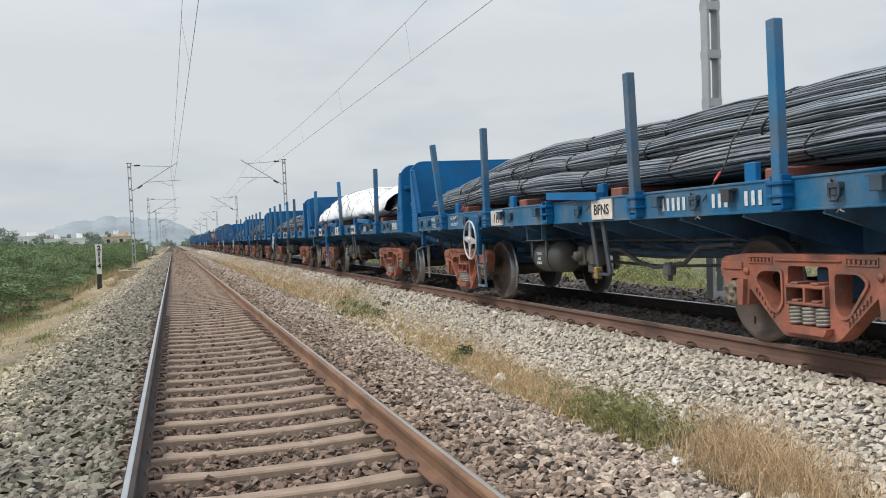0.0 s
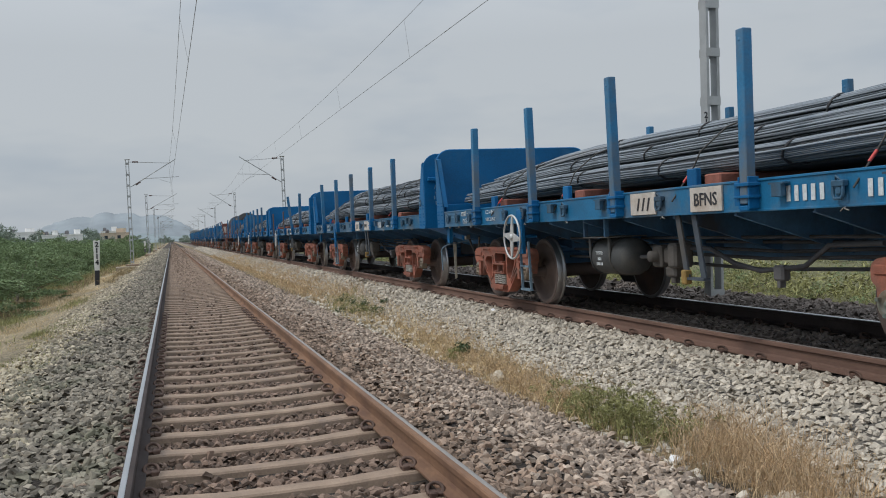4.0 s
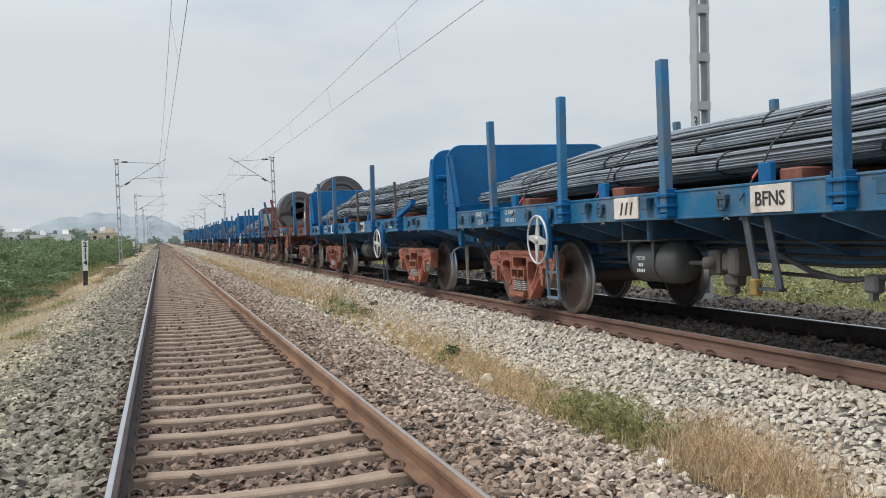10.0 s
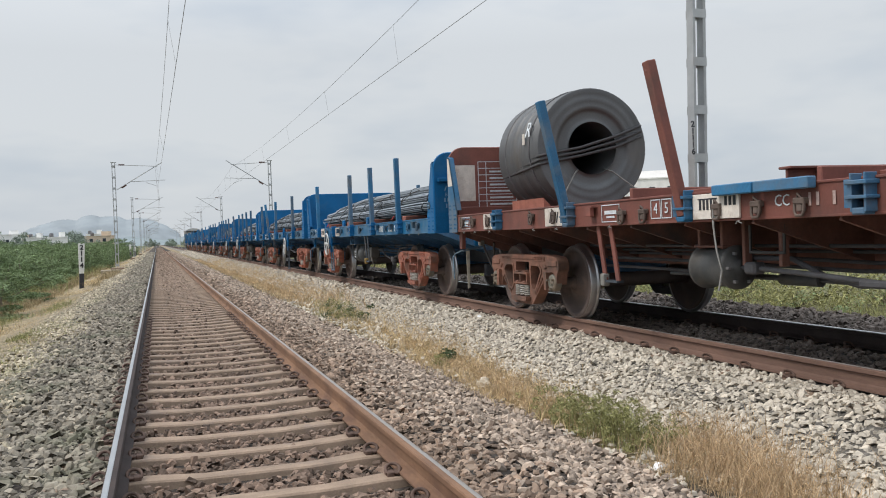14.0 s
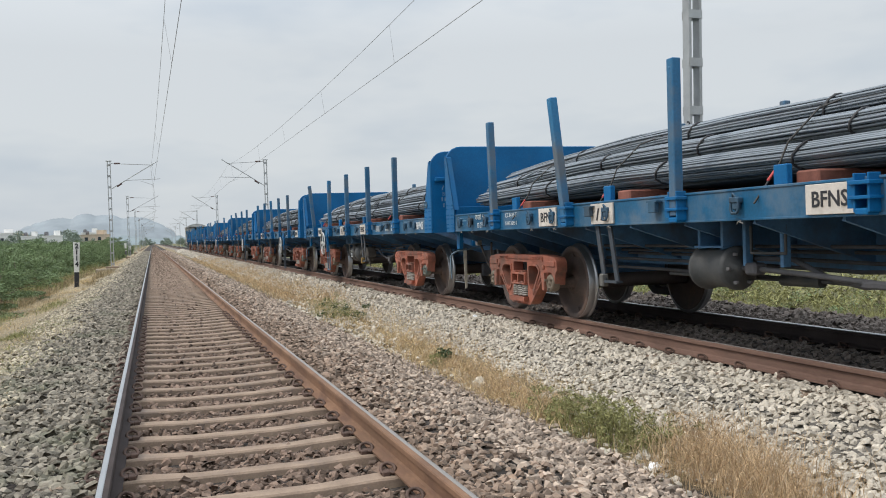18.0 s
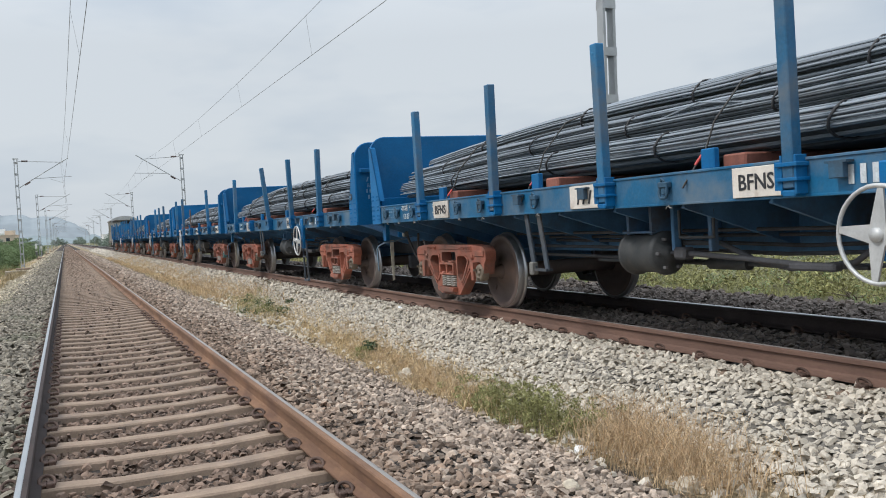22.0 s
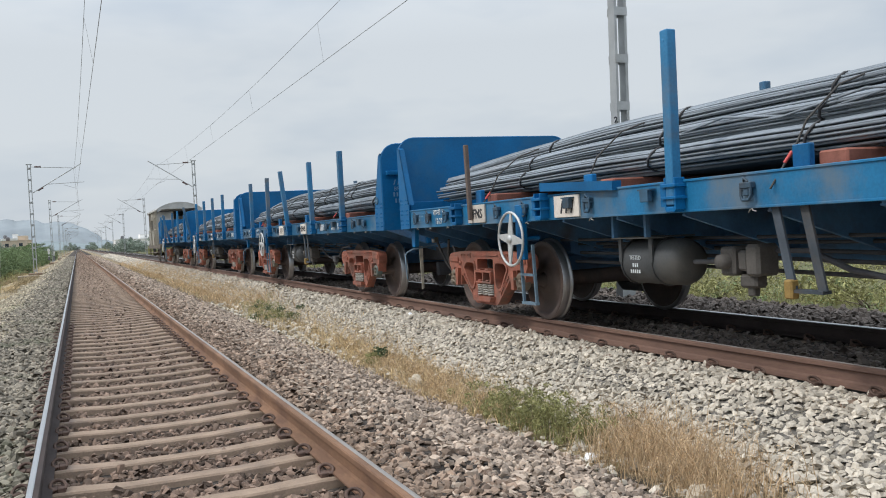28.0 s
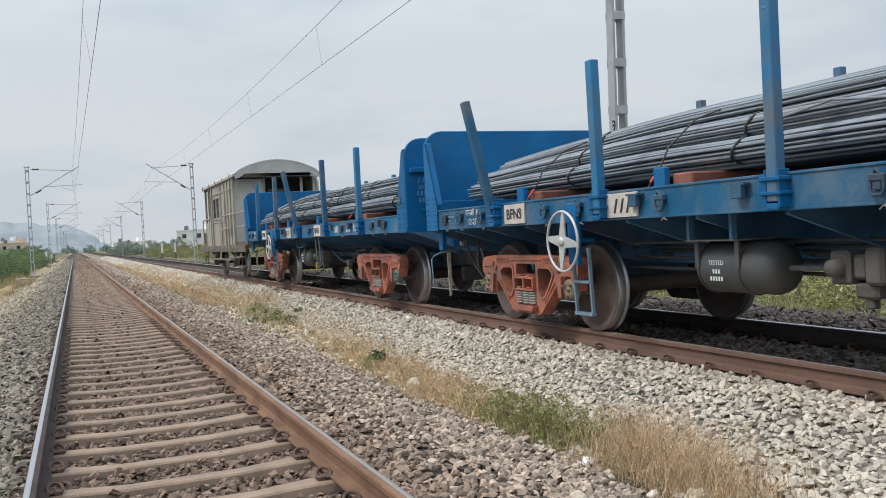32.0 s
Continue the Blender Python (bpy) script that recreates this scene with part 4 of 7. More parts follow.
def flat_wagon(name, label, body, dull, paint_bogie, gusset_paint, red=False, turned=False):
    """Bogie flat wagon with end walls, stanchions, lashing rings and underframe; the middle at the origin, rail level z = 0."""
    w = thing(name, label, "wagon", "freight wagons of the train")
    part("deck", Mesh().box(-1.42, 1.42, -HALF + 0.05, HALF - 0.05, 1.27, 1.31), dull, w, "grimy steel deck")
    for s in (-1, 1):
        sec = [(1.38, 1.206), (1.503, 1.206), (1.506, 1.210), (1.506, 1.222), (1.5, 1.226), (1.5, 1.455), (1.512, 1.460), (1.512, 1.474), (1.509, 1.478),
               (1.38, 1.478), (1.38, 1.465), (1.478, 1.460), (1.478, 1.222), (1.38, 1.219)]
        sm = Mesh().prism([(s * a, b) for a, b in sec], -HALF, HALF, "y")
        part("side_sill", sm, SILL if not red else body, w)
    part("centre_sill", Mesh().prism([(-HALF + 0.1, 1.27), (-HALF + 0.1, 0.95), (-4.9, 0.92), (-3.6, 0.72), (3.6, 0.72), (4.9, 0.92), (HALF - 0.1, 0.95), (HALF - 0.1, 1.27)], -0.23, 0.23, "x"), UNDER if not red else UNDER_RED, w, "deep grimy centre sill")
    for k in range(13):
        y = -6.0 + k
        cm = Mesh().prism([(-1.46, 1.265), (-1.46, 1.19), (-0.23, 0.80), (0.23, 0.80), (1.46, 1.19), (1.46, 1.265)], y - 0.012, y + 0.012, "y")
        for s in (-1, 1):
            cm.prism([(s * 1.465, 1.178), (s * 1.465, 1.19), (s * 0.235, 0.802), (s * 0.235, 0.788)][::s], y - 0.02, y + 0.02, "y")
        part("cross_bearer", cm.data("cross_bearer", UNDER if not red else UNDER_RED), None, w)
    for s in (-1, 1):
        e = s * HALF
        pm = Mesh().prism(rounded_plate(1.503, 1.2, 2.605, 0.26), e - 0.018, e + 0.018, "y")
        pm.box(-1.44, 1.44, min(e, e + s * 0.09), max(e, e + s * 0.09), 2.10, 2.17, 0.01)
        bw = part("end_wall", pm, body, w, "tall sheet steel end wall with rounded top corners")
        # skirt split off in underframe paint, for the gap's shade and its grime
        part("skirt", Mesh().prism([(-1.47, 1.2), (1.47, 1.2), (0.55, 0.86), (-0.55, 0.86)], e - 0.016, e + 0.016, "y"), UNDER if not red else UNDER_RED, bw, "grimy lower edge of the end wall")
        rim = [(p[0], e + s * 0.0, p[1]) for p in rounded_plate(1.497, 1.25, 2.605, 0.26)[1:]] + [(-1.497, e, 1.25)]
        part("rim", Mesh().tube(rim, 0.022, 6), body, bw)
        for x in (-0.75, 0.0, 0.75):
            part("stiffener", Mesh().box(x - 0.05, x + 0.05, min(e + s * 0.015, e + s * 0.075), max(e + s * 0.015, e + s * 0.075), 0.95, 2.10, 0.01), body, bw)
        for x in (-1, 1):
            gm = Mesh().prism([(e, 1.2), (e - s * 0.40, 1.2), (e - s * 0.40, 1.56), (e - s * 0.09, 2.43), (e, 2.46)], x * 1.505, x * 1.52, "x")
            gm.prism([(e, 2.46), (e - s * 0.09, 2.43), (e - s * 0.40, 1.56), (e - s * 0.385, 1.56), (e - s * 0.08, 2.42), (e, 2.44)], min(x * 1.43, x * 1.52), max(x * 1.43, x * 1.52), "x")
            gp = part("gusset", gm, gusset_paint, w)
            rm = Mesh()
            rivets(rm, x * 1.52, x, [e - s * 0.05, e - s * 0.11], [1.27, 1.33, 1.42, 1.48, 1.58, 1.64])
            rivets(rm, x * 1.52, x, [e - s * 0.28, e - s * 0.34], [1.27, 1.33, 1.42, 1.48, 1.58, 1.64])
            tagged(part("rivets", rm, gusset_paint, gp), kind="stuff")
            if red and x < 0:
                patch = [(e - s * 0.012, 2.44), (e - s * 0.085, 2.41), (e - s * 0.245, 1.965), (e - s * 0.012, 1.965)] if s > 0 else [(e + 0.012, 1.99), (e + 0.242, 1.99), (e + 0.318, 1.775), (e + 0.012, 1.775)]
                part("white_patch", Mesh().prism(patch, -1.524, -1.5205, "x"), WHITE, gp, "white painted patch with a worn mark")
            if s < 0 and x < 0:
                mp = Mesh().prism([(0.085 * math.cos(i * 0.3927), 0.062 * math.sin(i * 0.3927)) for i in range(16)], -0.010, 0.0, "x")
                mp = part("maker_plate", mp, BLUE_DULL if not red else STRAP_PALE, gp, "oval cast maker's plate", at=pose(-1.521, e + 0.27, 1.70))
                part("raised_band", Mesh().box(-0.014, -0.009, -0.05, 0.05, -0.010, 0.010), LETTER_DIM, mp)
        rv = Mesh()
        for k in range(12):
            for xx in (-0.95, -0.15, 0.55):
                rv.box(xx - 0.014, xx + 0.014, min(e + s * 0.016, e + s * 0.028), max(e + s * 0.016, e + s * 0.028), 1.02 + k * 0.09, 1.048 + k * 0.09)
        tagged(part("rivets", rv, body, bw), kind="stuff")
        part("grip_rail", Mesh().tube([(-1.25, e + s * 0.018, 1.53), (-1.25, e + s * 0.05, 1.53), (-1.02, e + s * 0.05, 1.53), (-1.02, e + s * 0.018, 1.53)], 0.009, 6), body, bw)
        part("floor_angle", Mesh().box(-1.38, 1.38, min(e - s * 0.02, e - s * 0.10), max(e - s * 0.02, e - s * 0.10), 1.475, 1.62, 0.01), body, w)
        if s > 0:
            part("drop_post", Mesh().prism([(e + s * 0.02, 1.2), (e - s * 0.14, 1.2), (e - s * 0.10, 0.92), (e + s * 0.02, 0.92)], -1.34, -1.28, "x"), body, w)
        coupling(w, s)
        bogie(w, s * BOGIE_Y, paint_bogie)
    u = [(-0.012, -0.05, 0.0), (-0.016, -0.052, -0.07), (-0.018, -0.035, -0.105), (-0.018, 0.035, -0.105), (-0.016, 0.052, -0.07), (-0.012, 0.05, 0.0)]
    ring = Mesh().tube(u, 0.0125, 6).box(-0.028, 0.03, -0.062, 0.062, -0.02, 0.03, 0.008).box(-0.02, 0.03, -0.03, 0.03, -0.075, -0.02, 0.006).tube([(-0.012, -0.02, 0.03), (-0.03, 0.0, 0.06), (-0.012, 0.02, 0.03)], 0.01, 5)
    ring = ring.data("lashing_ring", BLUE_DULL if not red else RUST_DARK)
    keys = [(-5.86, 1), (-5.64, 0), (-5.2, 1), (-3.9, 0), (-3.35, 1), (-2.7, 0), (-0.85, 1), (0.4, 0), (1.4, 1), (1.75, 0), (2.75, 1), (3.45, 1), (5.05, 1), (5.7, 1), (6.2, 1)]
    lug = Mesh().box(-0.05, 0.02, -0.09, 0.09, 0.04, 0.055).box(-0.05, -0.0, -0.06, 0.06, -0.06, 0.05, 0.005).data("lashing_lug", BLUE_DULL if not red else body)
    for x in (-1, 1):
        for y, k in keys:
            if red and y in (0.4, 1.4, -0.85):
                continue
            part("lashing_ring" if k else "lashing_lug", ring if k else lug, None, w, at=pose(x * 1.53, y, 1.375, 0, 0, 0 if x < 0 else 180))
        for y in (1.08, 0.64, -0.60, -1.14, -1.66) if red else ():
            part("lashing_ring", ring, None, w, at=pose(x * 1.53, y, 1.33, 0, 0, 0 if x < 0 else 180))
    sock = Mesh().box(-0.075, 0.05, -0.10, 0.10, 0.16, 0.19, 0.004).box(-0.075, 0.05, -0.10, 0.10, 0.06, 0.085, 0.004).box(-0.055, 0.05, -0.075, -0.055, -0.03, 0.24, 0.004).box(-0.055, 0.05, 0.055, 0.075, -0.03, 0.24, 0.004)
    sock.box(-0.06, 0.05, -0.06, 0.06, -0.05, 0.0, 0.01).box(-0.05, -0.02, 0.075, 0.13, 0.0, 0.2)
    sock = sock.data("stanchion_socket", body if not red else STANCH)
    for x in (-1, 1):
        for k in range(5):
            part("stanchion_socket", sock, None, w, at=pose(x * 1.545, -4.62 + 2.31 * k - (0.13 if red and k == 2 else 0.0), 1.26, 0, 0, 0 if x < 0 else 180))
    if not red:
        for y in (4.14, 1.52, -1.30, -4.08):
            part("packing_timber", Mesh().box(-1.36, 1.36, y - 0.34, y - 0.08, 1.313, 1.58, 0.015), TIMBER, w, "red-brown packing timber across the deck")
            part("timber_clip", Mesh().box(-1.45, -1.39, y - 0.09, y + 0.07, 1.475, 1.64, 0.008), body, w)
    if red:
        for x in (-0.72, 0.72):
            part("cradle_side", Mesh().box(x - 0.03, x + 0.03, -5.6, 1.3, 1.31, 1.56, 0.008), body, w)
        part("cradle_plate", Mesh().box(-1.26, 1.26, -1.19, -1.16, 1.31, 1.61, 0.005).box(-1.28, 1.28, -1.25, -1.10, 1.61, 1.632, 0.005).box(-1.0, -0.97, -1.36, -1.19, 1.31, 1.59, 0.004).box(-0.2, -0.17, -1.36, -1.19, 1.31, 1.59, 0.004), body, w, "upright rust-red cross plate of the coil cradle")
        for y in (-5.6, -3.9, -1.6, 1.27):
            part("cradle_cross", Mesh().box(-1.3, 1.3, y - 0.03, y + 0.03, 1.31, 1.6, 0.008), body, w)
        for x in (-0.62, 0.62):
            for y in (-4.9, 5.3):
                part("coil_chock", Mesh().prism([(x - 0.16, 1.31), (x + 0.16, 1.31), (x + (0.16 if x > 0 else -0.16), 1.66)], y - 0.6, y + 0.6, "y"), TIMBER, w)
    if red:
        yi = HALF - 0.022
        part("notice_panel", Mesh().box(-1.40, -1.04, yi - 0.004, yi, 1.72, 2.32), WHITE, w, "white painted notice panel")
        tb = Mesh()
        for k in range(8):
            tb.box(-0.98, -0.30, yi - 0.003, yi, 1.60 + k * 0.11, 1.612 + k * 0.11)
        for k in range(6):
            tb.box(-0.78, -0.36, yi - 0.003, yi, 1.645 + k * 0.11, 1.675 + k * 0.11)
        for x in (-0.98, -0.84, -0.30):
            tb.box(x - 0.006, x + 0.006, yi - 0.003, yi, 1.60, 2.38)
        tagged(part("loading_table", tb, LETTER, w, "white ruled loading table on the end wall"), kind="stuff")
        ye = -HALF - 0.022
        t2 = Mesh()
        for z, n in ((2.42, 4), (2.34, 5), (2.26, 2), (1.90, 5), (1.84, 4), (1.78, 5), (1.72, 4), (1.66, 5)):
            for k in range(n):
                t2.box(-1.28 + k * 0.10, -1.21 + k * 0.10, ye - 0.003, ye, z, z + 0.02)
        tagged(part("stencilled_table", t2, LETTER_RED, w, "white stencilled notices on the end wall"), kind="stuff")
        for y in (6.1, 1.36):
            fr2 = Mesh()
            for a0, a1, z0, z1 in ((-0.2, 0.2, 0.085, 0.095), (-0.2, 0.2, -0.095, -0.085), (-0.2, -0.19, -0.09, 0.09), (0.19, 0.2, -0.09, 0.09), (-0.13, 0.13, -0.01, 0.03), (-0.09, 0.09, -0.05, -0.03)):
                fr2.box(a0, a1, z0, z1, -0.001, 0.002)
            part("stencilled_panel", fr2, LETTER, w, "white framed stencil", at=Matrix.Translation((-1.506, y, 1.34)) @ ON_SIDE)
    if red:
        wp = part("white_plate", Mesh().box(-1.525, -1.503, -0.90, -0.22, 1.228, 1.452, 0.003), WHITE, w, "white painted panel with worn black writing")
        bars = Mesh()
        for k in range(5):
            bars.box(-1.529, -1.526, -0.36 - k * 0.055, -0.33 - k * 0.055, 1.31, 1.40)
        bars.box(-1.529, -1.526, -0.60, -0.31, 1.40, 1.412)
        for k in range(3):
            bars.box(-1.529, -1.526, -0.74 - k * 0.06, -0.705 - k * 0.06, 1.34, 1.42)
        tagged(part("worn_writing", bars, INK, wp), kind="stuff")
        part("lowered_stanchion", Mesh().box(-1.60, -1.515, -1.16, -0.62, 1.425, 1.515, 0.008), STANCH, w, "blue stanchion lashed along the sill")
        part("lowered_stanchion", Mesh().box(-1.60, -1.515, -1.82, -1.18, 1.425, 1.515, 0.008), STANCH, w, "blue stanchion lashed along the sill")
        part("lettering", letters("CC", 0.13, LETTER), None, w, at=Matrix.Translation((-1.506, -1.42, 1.345)) @ ON_SIDE)
        tagged(part("painted_figure", digits(4, 0.10, 0.03, 0.085, (2,)), LETTER_RED, w, "faded painted figure", at=Matrix.Translation((-1.506, -1.86, 1.345)) @ ON_SIDE), kind="stuff")
        part("hanging_cord", Mesh().tube([(-1.545, -0.56, 1.33), (-1.55, -0.57, 1.16), (-1.56, -0.62, 0.95), (-1.54, -0.66, 0.78), (-1.55, -0.62, 0.60)], 0.010, 5), CORD, w, "long pale cord hanging from the sill")
        for y, c in ((0.44, "4"), (0.245, "5")):
            fm = Mesh().box(-0.09, 0.09, 0.085, 0.095, -0.001, 0.002).box(-0.09, 0.09, -0.095, -0.085, -0.001, 0.002).box(-0.09, -0.08, -0.09, 0.09, -0.001, 0.002).box(0.08, 0.09, -0.09, 0.09, -0.001, 0.002)
            fp = part("stencilled_frame", fm, LETTER, w, "white stencilled frame round a figure", at=Matrix.Translation((-1.506, y, 1.35)) @ ON_SIDE)
            part("lettering", letters(c, 0.15, LETTER), None, fp, at=Matrix.Translation((0, 0, 0.001)))
    cord = Mesh().tube([(-1.515, 0.042, 1.178), (-1.525, 0.015, 1.195), (-1.51, 0.0, 1.206), (-1.525, -0.012, 1.193), (-1.518, -0.046, 1.182)], 0.0048, 5).data("tie_cord", CORD)
    for y, k in keys:
        if k:
            part("tie_cord", cord, None, w, "pale cord end under the sill", at=pose(0, y - 0.03, 0))
    # underframe fittings towards the camera's side
    if not (red or turned):
        prof = [(-0.47, 0.0), (-0.465, 0.08), (-0.445, 0.15), (-0.40, 0.195), (-0.33, 0.218), (0.36, 0.218), (0.42, 0.205), (0.46, 0.16), (0.475, 0.09), (0.48, 0.0)]
        tank = part("air_reservoir", Mesh().lathe(prof, "y", 28, c=(-1.02, 0.92, 0.755)), TANK_AND_SHADE, w, "dusty dark air reservoir")
        part("lettering", TESTED, None, tank, at=Matrix.Translation((-1.238, 1.07, 0.80)) @ ON_SIDE)
        for z, n in ((0.73, 3), (0.67, 5)):
            tagged(part("date_bars", digits(n, 0.035, 0.02, 0.034), LETTER, tank, at=Matrix.Translation((-1.238, 1.07, z)) @ ON_SIDE), kind="stuff")
        for y in (0.80, 1.30):
            part("reservoir_strap", Mesh().ring((-1.02, y, 0.755), 0.222, 0.010, "y", 20, 5).box(-1.25, -1.23, y - 0.025, y + 0.025, 0.755, 0.985), TANK_AND_SHADE, w)
        part("reservoir_shelf", Mesh().box(-1.30, -0.76, 0.76, 1.38, 0.985, 0.998, 0.003), CAST, w, "thin pale shelf over the reservoir")
        part("cylinder_rod", Mesh().tube([(-1.02, 0.47, 0.755), (-1.02, -0.20, 0.77)], 0.022, 8), BLACK, w)
        for y in (0.80, 1.34):
            part("shelf_hanger", Mesh().box(-1.30, -1.25, y - 0.018, y + 0.018, 0.998, 1.21), UNDER, w)
        part("distributor_valve", Mesh().box(-1.20, -0.96, -0.28, -0.10, 0.66, 0.90, 0.02).box(-1.17, -0.98, -0.40, -0.28, 0.70, 0.87, 0.02).box(-1.20, -0.97, -0.56, -0.40, 0.66, 0.92, 0.025).box(-1.15, -1.02, -0.47, -0.27, 0.56, 0.67, 0.02).box(-1.12, -1.05, -0.41, -0.33, 0.49, 0.57, 0.01).lathe([(-0.1, 0.0), (-0.1, 0.06), (0.08, 0.07), (0.08, 0.0)], "x", 12, c=(-1.18, -0.19, 0.78)).ring((-1.085, -0.37, 0.455), 0.022, 0.008, "x", 12, 5), VALVE, w, "dusty grey-brown distributor valve")
    else:
        cyl = part("brake_cylinder", Mesh().lathe([(-0.30, 0.0), (-0.30, 0.075), (-0.27, 0.08), (-0.27, 0.185), (-0.24, 0.205), (-0.20, 0.205), (-0.19, 0.185), (0.20, 0.185), (0.21, 0.215), (0.25, 0.215), (0.25, 0.0)], "y", 26, c=(-1.08, -0.02, 0.775)), TANK_AND_SHADE, w, "dusty dark flat-ended brake cylinder")
        for k in range(6):
            t = 2 * math.pi * k / 6
            part("flange_bolt", Mesh().box(-0.014, 0.014, -0.315, -0.27, -0.014, 0.014, 0.003), BLACK, cyl, at=pose(-1.08 + 0.15 * math.cos(t), -0.02, 0.775 + 0.15 * math.sin(t)))
        part("cylinder_bracket", Mesh().box(-1.20, -0.95, -0.20, -0.16, 0.95, 1.2).box(-1.2, -0.95, 0.16, 0.20, 0.95, 1.2).box(-1.22, -0.94, -0.22, 0.24, 0.962, 0.982, 0.004), UNDER if not red else UNDER_RED, w)
        part("pipe_frame", Mesh().tube([(-1.16, -0.55, 1.16), (-1.16, -0.55, 0.92), (-1.16, -1.0, 0.92), (-1.16, -1.0, 1.16)], 0.014, 6), TANK_AND_SHADE, w)
        part("push_rod", Mesh().tube([(-1.08, -0.30, 0.775), (-1.08, -0.52, 0.775), (-1.1, -1.3, 0.74), (-1.12, -2.15, 0.69)], 0.024, 8).box(-1.15, -1.02, -0.58, -0.42, 0.72, 0.83, 0.02).box(-1.15, -1.05, -2.25, -1.8, 0.66, 0.72, 0.015), SHADE_BLACK, w)
        for y in (-0.42, -0.92):
            part("rod_hanger", Mesh().box(-1.14, -1.06, y - 0.022, y + 0.022, 0.80, 1.21, 0.005), UNDER if not red else UNDER_RED, w)
        part("slack_adjuster", Mesh().tube([(-0.75, -0.45, 0.66), (-0.75, -0.95, 0.66)], 0.055, 10).tube([(-0.75, -2.2, 0.66), (-0.75, 1.4, 0.66)], 0.02, 6), TANK_AND_SHADE, w)
    for z, x in ((0.80, -0.55), (0.70, -0.62), (0.86, -0.35)):
        part("brake_rod", Mesh().tube([(x, -3.3, z), (x, -1.2, z - 0.06), (x, 0.6, z - 0.02), (x, 3.2, z)], 0.02, 6), SHADE_BLACK, w)
    pipe = [(-1.0, -3.2, 0.92), (-1.0, -2.6, 0.90), (-1.0, -2.3, 0.72), (-1.0, -1.7, 0.66), (-1.0, -1.3, 0.72), (-1.0, -0.9, 0.86), (-1.0, -0.4, 0.86)]
    part("brake_pipe", Mesh().tube(pipe, 0.024, 6), SHADE_BLACK, w)
    if not (red or turned):
        part("pipe_tee", Mesh().box(-1.05, -0.95, -2.06, -1.92, 0.58, 0.72, 0.02).box(-1.03, -0.97, -2.0, -1.96, 0.52, 0.60), BLACK, w)
    for x, z in ((-0.45, 0.90), (-0.7, 0.96)):
        part("train_pipe", Mesh().tube([(x, -3.4, z), (x, 3.4, z)], 0.018, 6), SHADE_BLACK, w)
    sy = -1.05 if not (red or turned) else 1.75
    part("step_hanger", Mesh().bar((sy, 1.21), (sy - 0.14, 0.60), 0.075, -1.46, -1.44), STEP_DARK if not red else RED, w)
    part("step_hanger", Mesh().bar((sy - 0.28, 1.21), (sy - 0.42, 0.60), 0.075, -1.46, -1.44), STEP_DARK if not red else RED, w)
    part("step_tread", Mesh().box(-1.48, -1.40, sy - 0.44, sy - 0.1, 0.585, 0.61), STEP_DARK, w)
    part("change_over_handle", Mesh().box(-1.50, -1.42, sy - 0.17, sy - 0.09, 0.54, 0.68, 0.012), mat_yellow() if not (red or turned) else CAST, w, "ochre painted change-over handle")
    # hand brake
    far_wheel = red or turned
    hy, hz = (2.86, 1.02) if not far_wheel else (-3.08, 0.95)
    n_sp = 4 if not red else 5
    hw = Mesh().ring((0, 0, 0), 0.30, 0.015, "x", 32, 8).lathe([(-0.03, 0.0), (-0.03, 0.045), (0.03, 0.045), (0.03, 0.0)], "x", 12)
    star = []
    for k in range(n_sp):
        t, t2 = math.pi * 2 * k / n_sp + 0.12, math.pi * 2 * (k + 0.5) / n_sp + 0.12
        c, d = math.cos(t), math.sin(t)
        star += [(0.292 * c + 0.02 * d, 0.292 * d - 0.02 * c), (0.292 * c - 0.02 * d, 0.292 * d + 0.02 * c), (0.082 * math.cos(t2), 0.082 * math.sin(t2))]
    hw.prism(star, -0.008, 0.008, "x")
    part("hand_wheel", hw, SILVER if not red else BOGIE, w, "spoked hand brake wheel", at=pose(-1.66, hy, hz))
    part("brake_stand", Mesh().box(-1.56, -1.50, hy - 0.11, hy + 0.07, 0.78, 1.4, 0.01).tube([(-1.66, hy, hz), (-1.3, hy, hz)], 0.025, 8), body, w)
    lz = 0.30 if not far_wheel else 0.12
    lad = Mesh().bar((hy + 0.02, 0.95), (hy - 0.02, lz), 0.026, -1.55, -1.52).bar((hy - 0.28, 0.95), (hy - 0.32, lz), 0.026, -1.55, -1.52)
    lad.box(-1.56, -1.51, hy - 0.33, hy - 0.0, lz - 0.02, lz + 0.01).box(-1.56, -1.51, hy - 0.30, hy + 0.0, 0.60, 0.625)
    part("step_ladder", lad, RUST_DARK if red else (STEP_DARK if turned else STEP), w)
    # plates and lettering on the side
    X = -1.503
    for y, kind in ((5.0, 0), (2.78, 1)) if red else ():
        add_plate(w, y, "J")
    for y, n, sk in ((-2.95, 5, ()), (-3.72, 3, ()), (-4.2, 3, ())):
        tagged(part("painted_number", digits(n, 0.125, 0.046, 0.095, sk), LETTER, w, "faded white painted number", at=Matrix.Translation((X - 0.003, y + 0.0, 1.335)) @ ON_SIDE), kind="stuff")
    fr = Mesh()
    for y0, y1, z0, z1 in ((-0.22, 0.22, 0.058, 0.064), (-0.22, 0.22, -0.064, -0.058), (-0.22, -0.213, -0.06, 0.06), (0.213, 0.22, -0.06, 0.06), (-0.17, 0.17, 0.012, 0.032), (-0.03, 0.03, -0.04, -0.018)):
        fr.box(y0, y1, z0, z1, -0.001, 0.002)
    part("stencilled_panel", fr, LETTER_DIM, w, "worn stencilled notice", at=Matrix.Translation((X - 0.003, 6.12, 1.35)) @ ON_SIDE)
